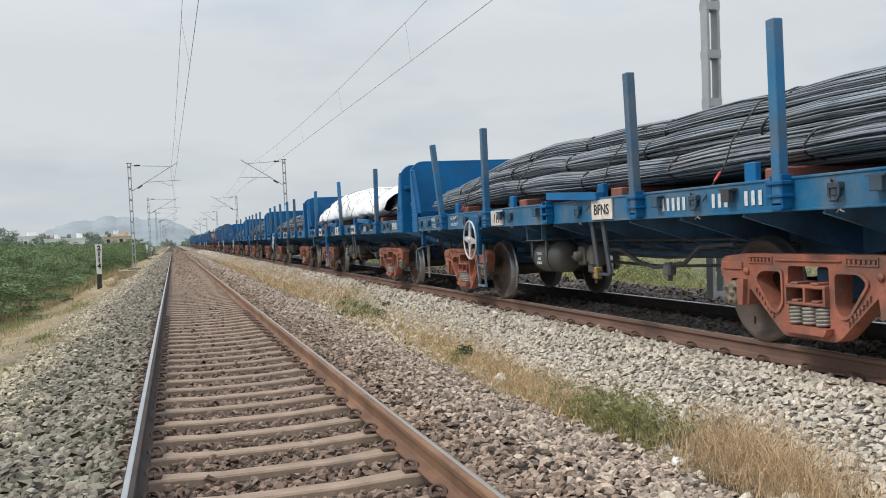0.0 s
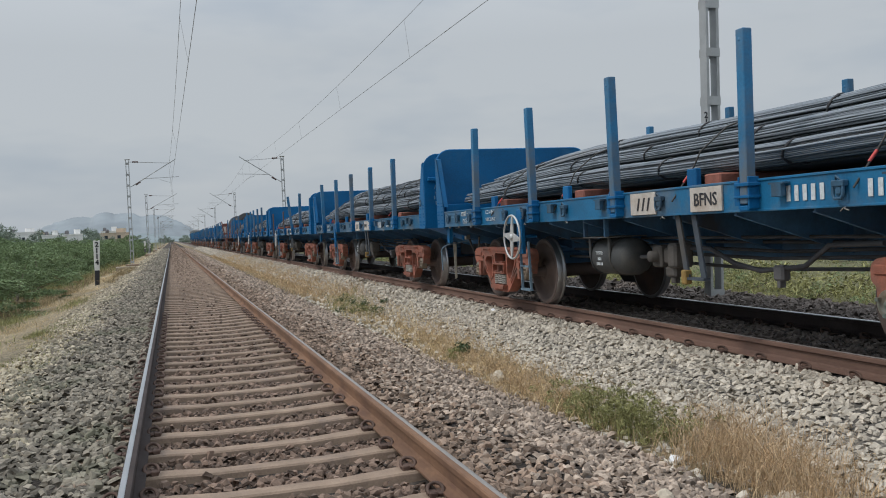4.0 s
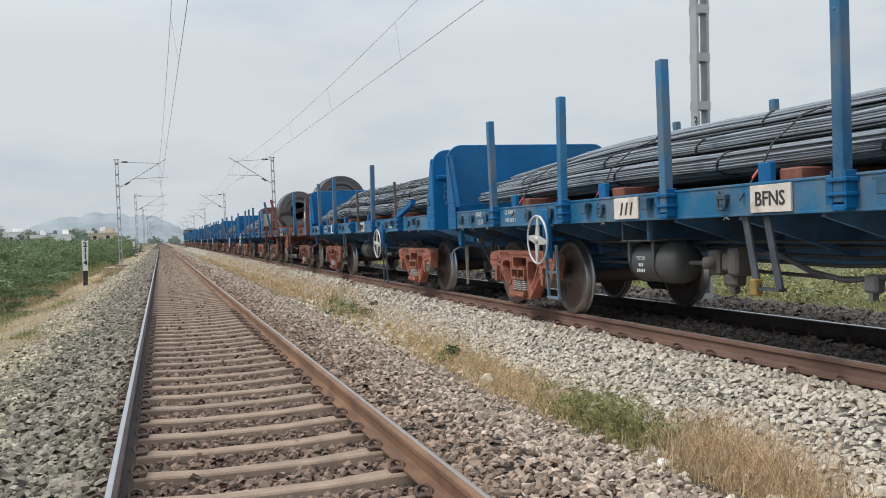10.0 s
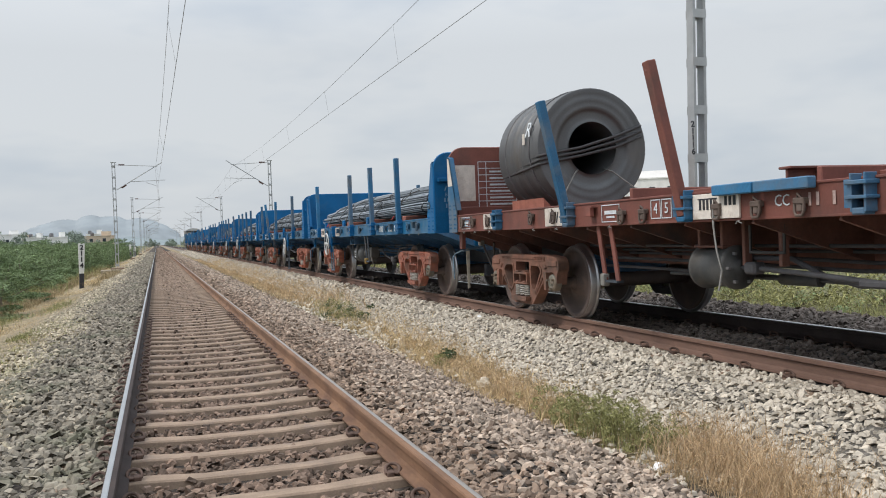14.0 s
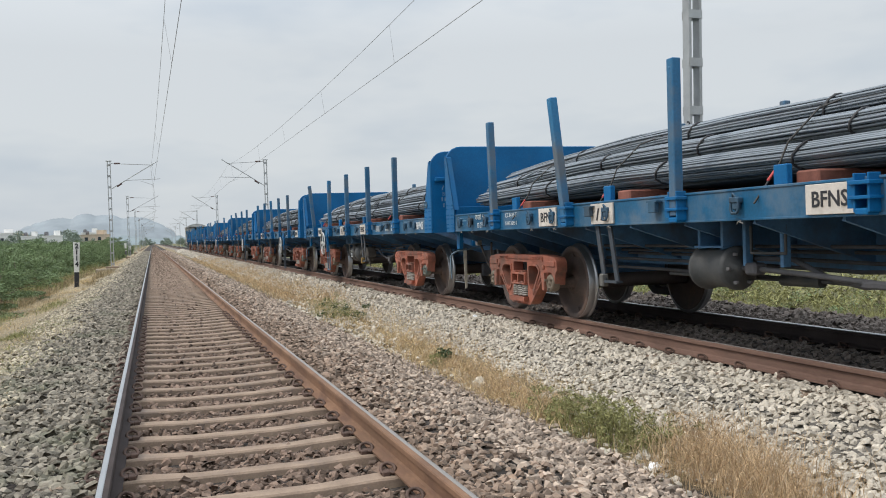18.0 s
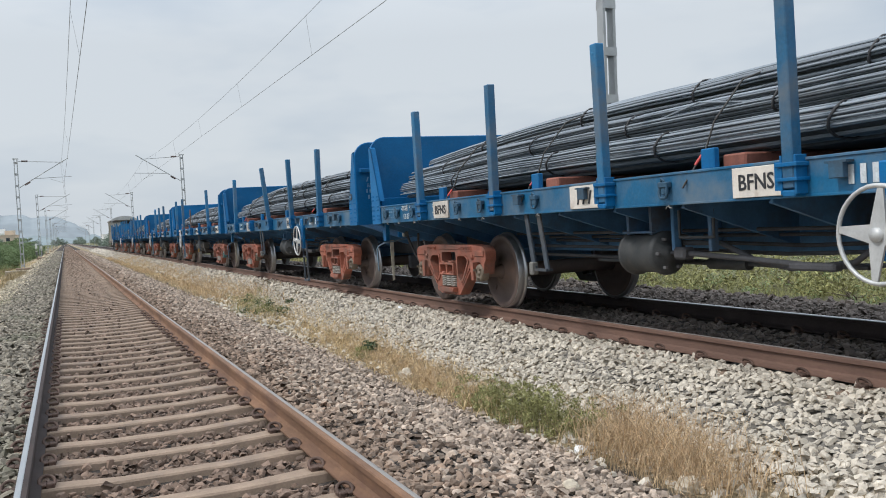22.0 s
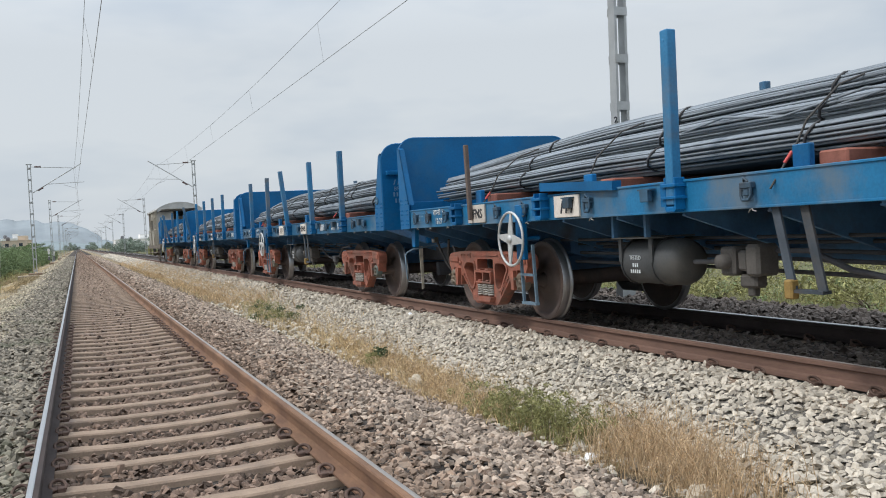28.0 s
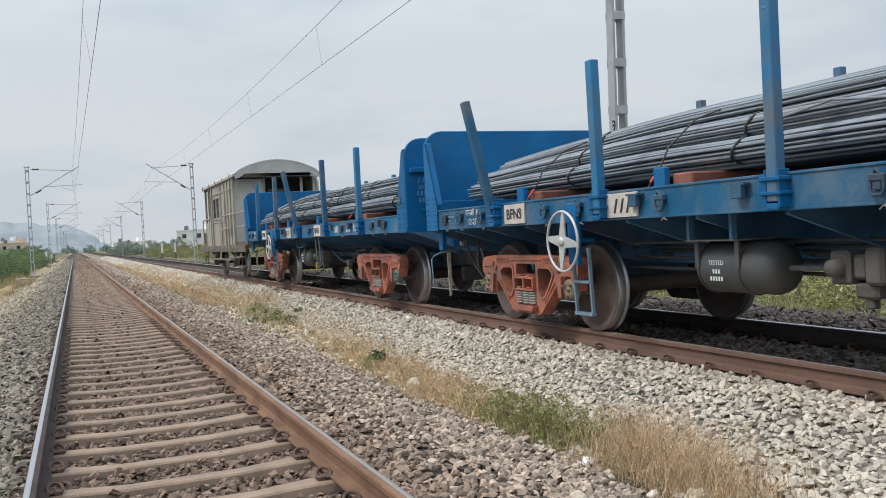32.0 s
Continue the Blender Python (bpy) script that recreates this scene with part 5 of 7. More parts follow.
    if not red:
        part("lettering", RETURN_R, None, w, at=Matrix.Translation((X - 0.003, 5.20, 1.405)) @ ON_SIDE)
        part("lettering", RETURN_W, None, w, at=Matrix.Translation((X - 0.003, 5.42, 1.405)) @ ON_SIDE)
        part("lettering", RETURN_D, None, w, at=Matrix.Translation((X - 0.003, 5.36, 1.285)) @ ON_SIDE)
        part("lettering", CAPACITY, None, w, at=Matrix.Translation((X - 0.003, 4.13, 1.40)) @ ON_SIDE)
        part("lettering", TARE, None, w, at=Matrix.Translation((X - 0.003, 4.13, 1.29)) @ ON_SIDE)
    if not red:
        e = -HALF - 0.02
        part("sign_mark", logo(0.085, 0.20).data("sign_mark", LETTER_DIM), None, w, at=Matrix.Translation((-1.22, e, 1.985)) @ ON_END)
        part("lettering", BF_END, None, w, at=Matrix.Translation((-1.2, e, 1.875)) @ ON_END)
        for z, n in ((1.785, 6), (1.68, 5)):
            tagged(part("painted_number", digits(n, 0.07, 0.026, 0.056), LETTER_DIM, w, at=Matrix.Translation((-1.17, e, z)) @ ON_END), kind="stuff")
    return w


YELLOW = []


def mat_yellow():
    if not YELLOW:
        YELLOW.append(mat("ochre_paint", (0.29, 0.185, 0.055), 0.7, 0, 0.3, 10, 0.1, 60))
    return YELLOW[0]


def rod_bundle(rng, n_rods, path, rad, wild, thick, pinch):
    """A bundle of reinforcing bars along a path of (y, x, z) with scatter, each bar a thin four-sided tube."""
    vs, fs = [], []
    base = 0
    P = np.array(path)
    steps = len(P)
    for k in range(n_rods):
        a, r = 2 * np.pi * k / n_rods + rng.uniform(-0.2, 0.2), rad * np.sqrt(rng.uniform(0.78, 1.0) if k % 3 else rng.uniform(0.15, 0.8))
        dx, dz = r * np.cos(a) * pinch, r * np.sin(a) * 0.62 * pinch
        wob = np.cumsum(rng.normal(0, wild, (steps, 2)), axis=0)
        wob = (wob - wob.mean(axis=0)) * 0.62
        y = P[:, 0] + rng.normal(0, 0.03)
        c = np.stack([P[:, 1] + dx + wob[:, 0], y, np.maximum(P[:, 2] + dz + wob[:, 1], 1.59)], 1)
        br = thick * rng.uniform(0.85, 1.2)
        sec = br * np.array([(1, 0.3), (-0.3, 1), (-1, -0.3), (0.3, -1)])
        ring = np.repeat(c[:, None, :], 4, axis=1)
        ring[:, :, 0] += sec[:, 0]
        ring[:, :, 2] += sec[:, 1]
        vs.append(ring.reshape(-1, 3))
        i = np.arange(steps - 1)[:, None] * 4
        q = np.arange(4)[None]
        f = np.stack([i + q, i + (q + 1) % 4, i + 4 + (q + 1) % 4, i + 4 + q], -1).reshape(-1, 4)
        caps = np.array([[3, 2, 1, 0], [(steps - 1) * 4 + j for j in range(4)]])
        fs.append(np.concatenate([f, caps]) + base)
        base += steps * 4
    return np.concatenate(vs), np.concatenate(fs)


def rebar_stack(seed, label, top, wild, thick):
    """Tied bundles of reinforcing bars stacked in layers; the wagon's middle at the origin."""
    rng = np.random.default_rng(seed)
    st = thing("rebar_stack", label, "steel bars", "steel loads of the train")
    h = top - 1.59
    layers = [(1.61 + h * 0.18, 5, h * 0.275, 1.06), (1.60 + h * 0.51, 4, h * 0.255, 0.93), (1.59 + h * 0.83, 3, h * 0.25, 0.64)]
    ys = np.linspace(-1, 1, 19)
    ties = (2, 5, 8, 11, 15)
    rough = wild > 0.0085
    # filler core, its dark colour stands for shade behind the outer bars
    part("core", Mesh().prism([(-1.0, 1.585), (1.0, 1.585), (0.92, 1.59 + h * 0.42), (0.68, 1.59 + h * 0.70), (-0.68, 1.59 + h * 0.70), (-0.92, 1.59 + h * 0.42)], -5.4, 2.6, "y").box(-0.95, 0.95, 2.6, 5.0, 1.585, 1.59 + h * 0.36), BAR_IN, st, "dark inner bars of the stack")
    for li, (z, n, rad, half) in enumerate(layers):
        for k in range(n):
            x = (k - (n - 1) / 2) * (2 * half / (n - 1) * 0.96) + rng.normal(0, 0.02)
            y0, y1 = -6.02 + rng.uniform(0, 0.3) + li * 0.12, 6.42 - rng.uniform(0, 0.15) - li * rng.uniform(0.05, 0.2)
            y = (y0 + y1) / 2 + (y1 - y0) / 2 * ys
            sag = (0.05 + 0.12 * li) if rough else 0.02 + 0.06 * li
            path = np.stack([y, x + 0.05 * np.sin(ys * 2 + seed + k), z - sag * np.clip(ys, 0, 1) ** 2.4 - 0.4 * sag * np.clip(-ys, 0, 1) ** 3 + wild * 2 * np.sin(ys * 5 + k)], 1)
            off = int(rng.integers(-1, 2))
            knots = [j + off for j in ties]
            tight = 0.11 if rough else 0.035
            pinch = np.array([1 - tight if j in knots else (1.0 if j + 1 in knots or j - 1 in knots else 1 + tight * 0.35) for j in range(len(ys))])
            path[:, 2] += 0.10 * (pinch - 1) * np.where(np.abs(ys) < 0.8, 1, 0)
            v, f = rod_bundle(rng, int(56 * 0.011 / thick + 14) if rough else int(36 * 0.011 / thick + 10), path, rad, wild * 0.72, thick, pinch)
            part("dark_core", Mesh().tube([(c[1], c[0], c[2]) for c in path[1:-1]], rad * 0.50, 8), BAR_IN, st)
            b = tagged(part("rebar_sheaf", fast_mesh("rebar_sheaf", v, f, BAR, True), None, st), kind="stuff")
            for j in knots if x < 0.3 else ():
                c = path[j]
                pts = []
                for i in range(13):
                    t = 2 * math.pi * i / 12
                    pts.append((c[1] + (rad * pinch[j] + 0.012) * math.cos(t), c[0] + 0.04 * math.sin(t * 2), max(1.59, c[2] + (rad * 0.62 * pinch[j] + 0.012) * math.sin(t))))
                part("tie_wire", Mesh().tube(pts, 0.012, 4, caps=False), TIE, b)
    fall = 0.29 if rough else 0.14
    for y in (-3.6, -1.2, 1.6, 3.9):
        dz = fall * max(0.0, y / 6.2) ** 2.4
        part("lashing_strap", Mesh().tube([(-1.54, y + 0.1, 1.34), (-1.32, y + 0.05, 1.66), (-1.27, y, 1.59 + h * 0.36 - dz * 0.4), (-1.0, y - 0.05, top - 0.16 - dz), (-0.6, y - 0.07, top - 0.03 - dz), (0.0, y - 0.08, top + 0.01 - dz)], 0.009, 5), STRAP, st)
        part("strap_tag", Mesh().tube([(-1.42, y + 0.075, 1.52), (-1.36, y + 0.06, 1.60)], 0.013, 6), RED_TAG, st, "red tape on the lashing")
    for x, z in ((-0.98, 0.22), (-0.55, 0.50)):
        part("paper_tag", Mesh().box(x - 0.05, x + 0.05, -6.09, -6.075, 1.59 + h * z - 0.045, 1.59 + h * z + 0.045), WHITE, st, "white tag on the bundle's end")
    for j in range(4):
        y, x = rng.uniform(-4.5, 4.0), rng.uniform(-1.1, -0.8)
        part("stray_rod", Mesh().tube([(x, y, 1.59 + h * 0.5), (x - 0.08, y + 0.7, 1.59 + h * 0.62), (x + 0.02, y + 1.6, 1.59 + h * 0.5)], thick, 5), BAR, st)
    return st


def steel_coil(y0, y1, label):
    """A wound coil of strip, its axis along the train."""
    R, r = 0.885, 0.39
    ob = thing("steel_coil", label, "steel coil", "steel loads of the train")
    prof = [(y0, r)]
    k = 0
    while r + 0.06 * (k + 1) < R:
        a = r + 0.06 * (k + 1)
        e = (0.030 if k < 3 else 0.0) + random.uniform(-0.001, 0.002)
        prof += [(y0 + e, a - 0.055), (y0 + e + random.uniform(-0.001, 0.001), a)]
        k += 1
    prof += [(y0, R - 0.004), (y0 + 0.004, R)]
    for t in (0.2, 0.4, 0.6, 0.8):
        y = y0 + (y1 - y0) * t
        prof += [(y - 0.012, R), (y - 0.01, R + 0.006), (y + 0.01, R + 0.006), (y + 0.012, R)]
    prof += [(y1 - 0.004, R), (y1, R - 0.01), (y1, r), (y0, r)]
    m = Mesh()
    m.lathe([(a, b) for a, b in prof], "y", 56, c=(0, 0, 2.37))
    m.f = [q[::-1] for q in m.f]
    part("coil_body", m, COIL, ob)
    for y in (y0 + 0.3, y1 - 0.3):
        part("steel_band", Mesh().ring((0, y, 2.37), R + 0.008, 0.012, "y", 48, 5), BLACK, ob)
    for z0, z1 in ((2.20, 2.62), (2.26, 2.70), (2.14, 2.54)):
        part("tie_strap", Mesh().tube([(-0.80, y1, z0 - 0.1), (-0.87, y0 - 0.012, z0), (-0.2, y0 - 0.014, z0 + 0.12), (0.4, y0 - 0.014, z1 - 0.15), (0.80, y0 - 0.012, z1), (0.82, y1, z1)], 0.022, 5), TIE, ob, "dark steel tie strap")
    # added disc blocks the view through and stands for the bore's shade
    part("bore_cover", Mesh().lathe([(y1 - 0.06, 0.0), (y1 - 0.06, r - 0.002), (y1 - 0.04, r - 0.002), (y1 - 0.04, 0.0)], "y", 32, c=(0, 0, 2.37)), TIE, ob, "dark inner cover of the coil's bore")
    for x in (-0.30, 0.30):
        part("lashing_chain", Mesh().tube([(x * 0.7, y0 + 0.05, 2.06), (x, y0 - 0.03, 2.02), (x * 2.6, y0 - 0.42, 1.52)], 0.012, 5), CAST, ob, "pale lashing chain")
    part("chalk_mark", letters("R", 0.34, LETTER), None, ob, "white chalk letter", at=Matrix.Translation((-0.895, y0 + 0.28, 2.66)) @ Euler((radians(72), 0, radians(-90))).to_matrix().to_4x4())
    part("paper_label", Mesh().box(-0.004, 0.0, -0.045, 0.045, -0.08, 0.08), WHITE, ob, at=pose(-0.905, y0 + 0.45, 2.55))
    return ob


def sheet_point(y, a):
    """A point of the sheet: y along the wagon, angle a round the load from the camera's side over the top."""
    end = max(0.0, (y - 2.4) / 3.1)
    back = max(0.0, (-y - 3.4) / 1.6)
    top = 0.83 - 0.47 * end ** 1.9 - 0.16 * min(1.0, max(0.0, 0.5 - y * 0.3)) + 0.06 * min(1.0, back)
    wide = 1.38 - 0.10 * end ** 2
    lump = 0.035 * math.sin(y * 2.7 + 0.6) + 0.03 * math.sin(y * 1.3 + 2.0)
    c, s = math.cos(a), math.sin(a)
    hug = 0.80 + 0.35 * min(1.0, back)
    x = -wide * math.copysign(abs(c) ** hug, c)
    z = 1.74 + (top - 0.04 + lump) * math.copysign(abs(s) ** hug, s) if s > 0 else 1.74 + 0.18 * s
    if s < 0:
        x *= 1 + 0.06 * s
    edge = max(0.0, -s / 0.5)
    fold = noise.noise((y * 1.1 + 3.0 * math.cos(a), a * 0.9, 1.0))
    crease = abs(noise.noise((y * 2.6 - a * 2.4, a * 2.1 + y * 0.8, 5.0)))
    fine = abs(noise.noise((y * 6.5 + a * 2.0, a * 5.0 - y, 9.0)))
    d = 0.09 * fold + 0.055 * crease + 0.018 * fine
    if s < 0.1:
        z += 0.10 * noise.noise((y * 1.2, 3.0, 2.0)) * (0.3 + edge)
    return Vector((x + d * -c, y, z + d * max(0.0, s)))


def tarpaulin():
    """A white plastic sheet thrown over the bars and lashed down, creased between the cords."""
    na, ny = 44, 150
    v = []
    for j in range(ny + 1):
        u = j / ny
        for i in range(na + 1):
            a = -0.5 + (math.pi + 1.0) * i / na
            y = -4.75 + 10.35 * u
            if u < 0.1:
                y += (0.25 * noise.noise((a * 1.3, 0, 3.0)) - 0.75 * max(0.0, math.sin(a)) ** 0.7) * (1 - u * 10)
            if u > 0.9:
                y += (u - 0.9) * 10 * (0.22 * noise.noise((a * 2.0, 4.0, 0)) + (0.32 if a < 0.25 else 0.0))
            v.append(sheet_point(y, a))
    w = na + 1
    q = [(j * w + i, (j + 1) * w + i, (j + 1) * w + i + 1, j * w + i + 1) for j in range(ny) for i in range(na)]
    ob = thing("plastic_sheet", "creased white plastic sheet lashed over the steel bars with dark cords", "sheet")
    sh = part("sheet", fast_mesh("sheet", np.array(v), np.array(q), TARP, True), None, ob)
    so = sh.modifiers.new("thickness", "SOLIDIFY")
    so.thickness = 0.004
    rng = random.Random(8)
    for y0, slant in ((3.6, -1.3), (1.2, -1.6), (-0.6, -1.5), (-3.4, -0.6)):
        pts = [(-1.53, y0 + 0.25, 1.36)]
        for i in range(9):
            a = -0.2 + 1.7 * i / 8
            p = sheet_point(y0 + slant * i / 8, a)
            pts.append((p.x - 0.02 * math.cos(a), p.y, p.z + 0.022 * max(0.0, math.sin(a))))
        part("lashing_cord", Mesh().tube(pts, 0.006, 5), CORD_GREY, ob, "dark lashing cord")
        p = sheet_point(y0 - 0.1, 0.15)
        part("loose_cord", Mesh().tube([(p.x - 0.03, p.y, p.z), (p.x - 0.09, p.y - 0.03, p.z + 0.14), (p.x - 0.05, p.y - 0.02, p.z + 0.25), (p.x - 0.10, p.y + 0.05, p.z + 0.42)], 0.007, 5), STRAP, ob, "stiff loose cord end")
    for k in range(10):
        y, a = rng.uniform(-4.2, 4.6), rng.uniform(0.35, 1.2)
        p, q2 = sheet_point(y, a), sheet_point(y + rng.uniform(-0.12, 0.12), a + rng.uniform(0.08, 0.2))
        d = Vector((-0.02 * math.cos(a), 0, 0.02 * math.sin(a)))
        part("cord_scrap", Mesh().tube([p + d, (p + q2) / 2 + d * 1.6 + Vector((0, 0.03, 0)), q2 + d], 0.006, 4), CORD_GREY, ob)
    return ob


def brake_van():
    """Four-wheeled goods brake van with open end platforms, a verandah and an arched roof; its leading platform's edge at the origin."""
    L, Y0, Y1 = 9.9, 1.75, 8.6      # length over the platforms, the body's two ends
    B = 1.36                        # half the body's width
    w = thing("brake_van", "weathered grey goods brake van with open platforms and arched roof", "brake van")
    part("underframe", Mesh().box(-1.32, 1.32, 0, L, 1.0, 1.2, 0.01), VAN_SOLE, w, "grimy brown underframe")
    for s in (-1, 1):
        part("solebar", Mesh().box(min(s * 1.33, s * 1.40), max(s * 1.33, s * 1.35), 0, L, 0.88, 1.10, 0.006), VAN_SOLE, w)
    n = 16
    arch = [(-1.40 + 2.80 * i / n, 3.36 + 0.44 * math.sin(math.pi * i / n) ** 0.72) for i in range(n + 1)]
    poly = arch + [(x, z - 0.05) for x, z in reversed(arch)]
    part("roof", Mesh().prism(poly, Y0 - 0.45, Y1 + 0.12, "y"), VAN_ROOF, w, "arched pale grey roof")
    for s in (-1, 1):
        part("gutter", Mesh().box(min(s * 1.38, s * 1.44), max(s * 1.38, s * 1.44), Y0 - 0.45, Y1 + 0.12, 3.27, 3.37, 0.012), VAN_ROOF, w)
        for k in range(5):
            y = Y0 + 0.2 + k * 1.6
            part("gutter_clip", Mesh().box(min(s * 1.43, s * 1.46), max(s * 1.43, s * 1.46), y - 0.03, y + 0.03, 3.23, 3.40), GREY_VAN, w)
    low = [(-1.36, 3.20), (-1.22, 3.24), (-1.05, 3.36), (1.05, 3.36), (1.22, 3.24), (1.36, 3.20)]
    for y in (Y0 - 0.44, Y1 + 0.06):
        part("roof_valance", Mesh().prism([(x * 0.985, z - 0.04) for x, z in arch] + low[::-1], y, y + 0.045, "y"), VAN_ROOF, w, "pale arched valance")
    wa, wb, wz0, wz1 = 4.75, 6.15, 2.10, 2.78
    for s in (-1, 1):
        x0, x1 = min(s * (B - 0.04), s * B), max(s * (B - 0.04), s * B)
        y1 = 7.0
        m = Mesh().box(x0, x1, Y0, y1, 1.0, wz0).box(x0, x1, Y0, y1, wz1, 3.30).box(x0, x1, Y0, wa, wz0, wz1).box(x0, x1, wb, y1, wz0, wz1)
        part("side_wall", m, GREY_VAN, w)
        g0, g1 = min(s * (B - 0.01), s * (B + 0.03)), max(s * (B - 0.01), s * (B + 0.03))
        win = part("window", Mesh().box(x0 + 0.012, x0 + 0.02, wa, wb, wz0, wz1), GLASS_DARK, w, "dark window")
        part("window_frame", Mesh().box(g0, g1, wa - 0.08, wb + 0.08, wz0 - 0.07, wz0).box(g0, g1, wa - 0.08, wb + 0.08, wz1, wz1 + 0.07).box(g0, g1, wa - 0.08, wa, wz0, wz1).box(g0, g1, wb, wb + 0.08, wz0, wz1).box(g0, g1, (wa + wb) / 2 - 0.03, (wa + wb) / 2 + 0.03, wz0, wz1), GREY_VAN, win)
        for y in (Y0 + 0.03, 2.35, 3.0, 3.55, 4.45, 6.5, y1 - 0.03):
            part("wall_rib", Mesh().box(min(s * B, s * (B + 0.045)), max(s * B, s * (B + 0.045)), y - 0.035, y + 0.035, 1.0, 3.27), GREY_VAN, w)
        for z in (1.95, 2.95):
            part("waist_rail", Mesh().box(min(s * B, s * (B + 0.025)), max(s * B, s * (B + 0.025)), Y0, y1, z - 0.02, z + 0.02), GREY_VAN, w)
        for y in (7.75, Y1 - 0.04):
            part("verandah_post", Mesh().box(min(s * 1.28, s * 1.36), max(s * 1.28, s * 1.36), y - 0.04, y + 0.04, 1.2, 3.32, 0.01), GREY_VAN, w)
        part("verandah_panel", Mesh().box(min(s * 1.31, s * 1.345), max(s * 1.31, s * 1.345), 7.0, Y1, 1.0, 1.98), GREY_VAN, w)
        part("verandah_rail", Mesh().tube([(s * 1.33, 7.0, 2.12), (s * 1.33, Y1, 2.12)], 0.024, 6), GREY_VAN, w)
        # platform railings, steps and running gear
        for y in (0.06, L - 0.06):
            part("railing_post", Mesh().tube([(s * 1.30, y, 1.2), (s * 1.30, y, 2.15)], 0.024, 6), GREY_VAN, w)
        for z in (1.68, 2.13):
            part("hand_rail", Mesh().tube([(s * 1.30, 0.06, z), (s * 1.30, Y0, z)], 0.022, 6), GREY_VAN, w)
            part("hand_rail", Mesh().tube([(s * 1.30, Y1, z), (s * 1.30, L - 0.06, z)], 0.022, 6), GREY_VAN, w)
        part("grab_rail", Mesh().tube([(s * (B + 0.045), 2.2, 1.66), (s * (B + 0.11), 2.25, 1.66), (s * (B + 0.11), 3.9, 1.66), (s * (B + 0.045), 3.95, 1.66)], 0.02, 6), GREY_VAN, w)
        part("grab_rail", Mesh().tube([(s * (B + 0.045), 1.0, 2.10), (s * (B + 0.11), 1.0, 2.10), (s * (B + 0.11), 3.9, 2.10), (s * (B + 0.045), 3.95, 2.10)], 0.022, 6), GREY_VAN, w)
        part("grab_rail", Mesh().tube([(s * (B + 0.045), 2.0, 1.35), (s * (B + 0.11), 2.0, 1.38), (s * (B + 0.11), 2.0, 2.06), (s * (B + 0.045), 2.0, 2.10)], 0.018, 6), GREY_VAN, w)
        for y in (0.75, L - 0.75):
            for z in (0.42, 0.72):
                part("step_board", Mesh().box(min(s * 1.26, s * 1.52), max(s * 1.26, s * 1.52), y - 0.35, y + 0.35, z - 0.02, z + 0.02), TIMBER_OLD, w)
            for d in (-0.33, 0.33):
                part("step_hanger", Mesh().box(min(s * 1.30, s * 1.33), max(s * 1.30, s * 1.33), y + d - 0.025, y + d + 0.025, 0.40, 0.95), VAN_SOLE, w)
        part("foot_board", Mesh().box(min(s * 1.26, s * 1.50), max(s * 1.26, s * 1.50), 2.2, L - 2.4, 0.60, 0.64), TIMBER_OLD, w)
        for y in VAN_AXLES:
            part("axle_guard", Mesh().prism([(y - 0.55, 0.92), (y - 0.17, 0.36), (y + 0.17, 0.36), (y + 0.55, 0.92)], s * 1.14 - 0.015, s * 1.14 + 0.015, "x"), VAN_SOLE, w)
            part("axle_box", Mesh().box(min(s * 1.14, s * 1.28), max(s * 1.14, s * 1.28), y - 0.12, y + 0.12, 0.37, 0.62, 0.02), VAN_SOLE, w)
            part("leaf_spring", Mesh().prism([(y - 0.62, 0.84), (y, 0.64), (y + 0.62, 0.84), (y + 0.3, 0.80), (y, 0.78), (y - 0.3, 0.80)], s * 1.21 - 0.045, s * 1.21 + 0.045, "x"), BLACK, w)
            for d in (-0.62, 0.62):
                part("spring_shackle", Mesh().box(s * 1.21 - 0.03, s * 1.21 + 0.03, y + d - 0.03, y + d + 0.03, 0.80, 0.95), BLACK, w)
    # leading end: a walled corner; beside it a verandah, its shade painted dark
    part("corner_screen", Mesh().box(-1.32, -0.36, Y0, Y0 + 0.05, 1.2, 3.22, 0.006), VAN_ROOF, w, "pale sheet steel end screen")
    part("screen_rib", Mesh().box(-0.40, -0.34, Y0 - 0.03, Y0 + 0.06, 1.2, 3.25), GREY_VAN, w)
    part("verandah_side", Mesh().box(-0.38, -0.34, Y0 + 0.05, 3.0, 1.2, 3.25), VAN_DARK, w)
    part("cabin_end", Mesh().box(-0.34, 1.32, 3.0, 3.04, 1.2, 3.3), VAN_DARK, w)
    part("cabin_door", Mesh().box(0.0, 0.66, 2.97, 3.0, 1.2, 2.95, 0.004), GREY_VAN, w)
    part("soffit", Mesh().box(-1.3, 1.3, Y0 - 0.40, 3.0, 3.24, 3.27), VAN_DARK, w)
    for x in (0.86, 1.28):
        part("verandah_post", Mesh().box(x - 0.045, x + 0.045, Y0 - 0.05, Y0 + 0.04, 1.2, 3.28, 0.01), VAN_ROOF, w)
    part("corner_bracket", Mesh().ring((1.08, Y0 - 0.40, 3.02), 0.24, 0.03, "y", 10, 5, 0.0, math.pi / 2), VAN_ROOF, w)
    part("corner_post", Mesh().box(1.29, 1.35, Y0 - 0.43, Y0 - 0.37, 1.2, 3.04, 0.01), VAN_ROOF, w)
    part("far_end", Mesh().box(-1.32, 1.32, 6.96, 7.0, 1.2, 3.3), GREY_VAN, w)
    for y in (0.0, L - 0.05):
        part("end_panel", Mesh().box(-1.30, 1.30, y, y + 0.05, 1.2, 1.62), GREY_VAN, w)
        part("end_rail", Mesh().tube([(-1.30, y + 0.03, 2.13), (1.30, y + 0.03, 2.13)], 0.024, 6), GREY_VAN, w)
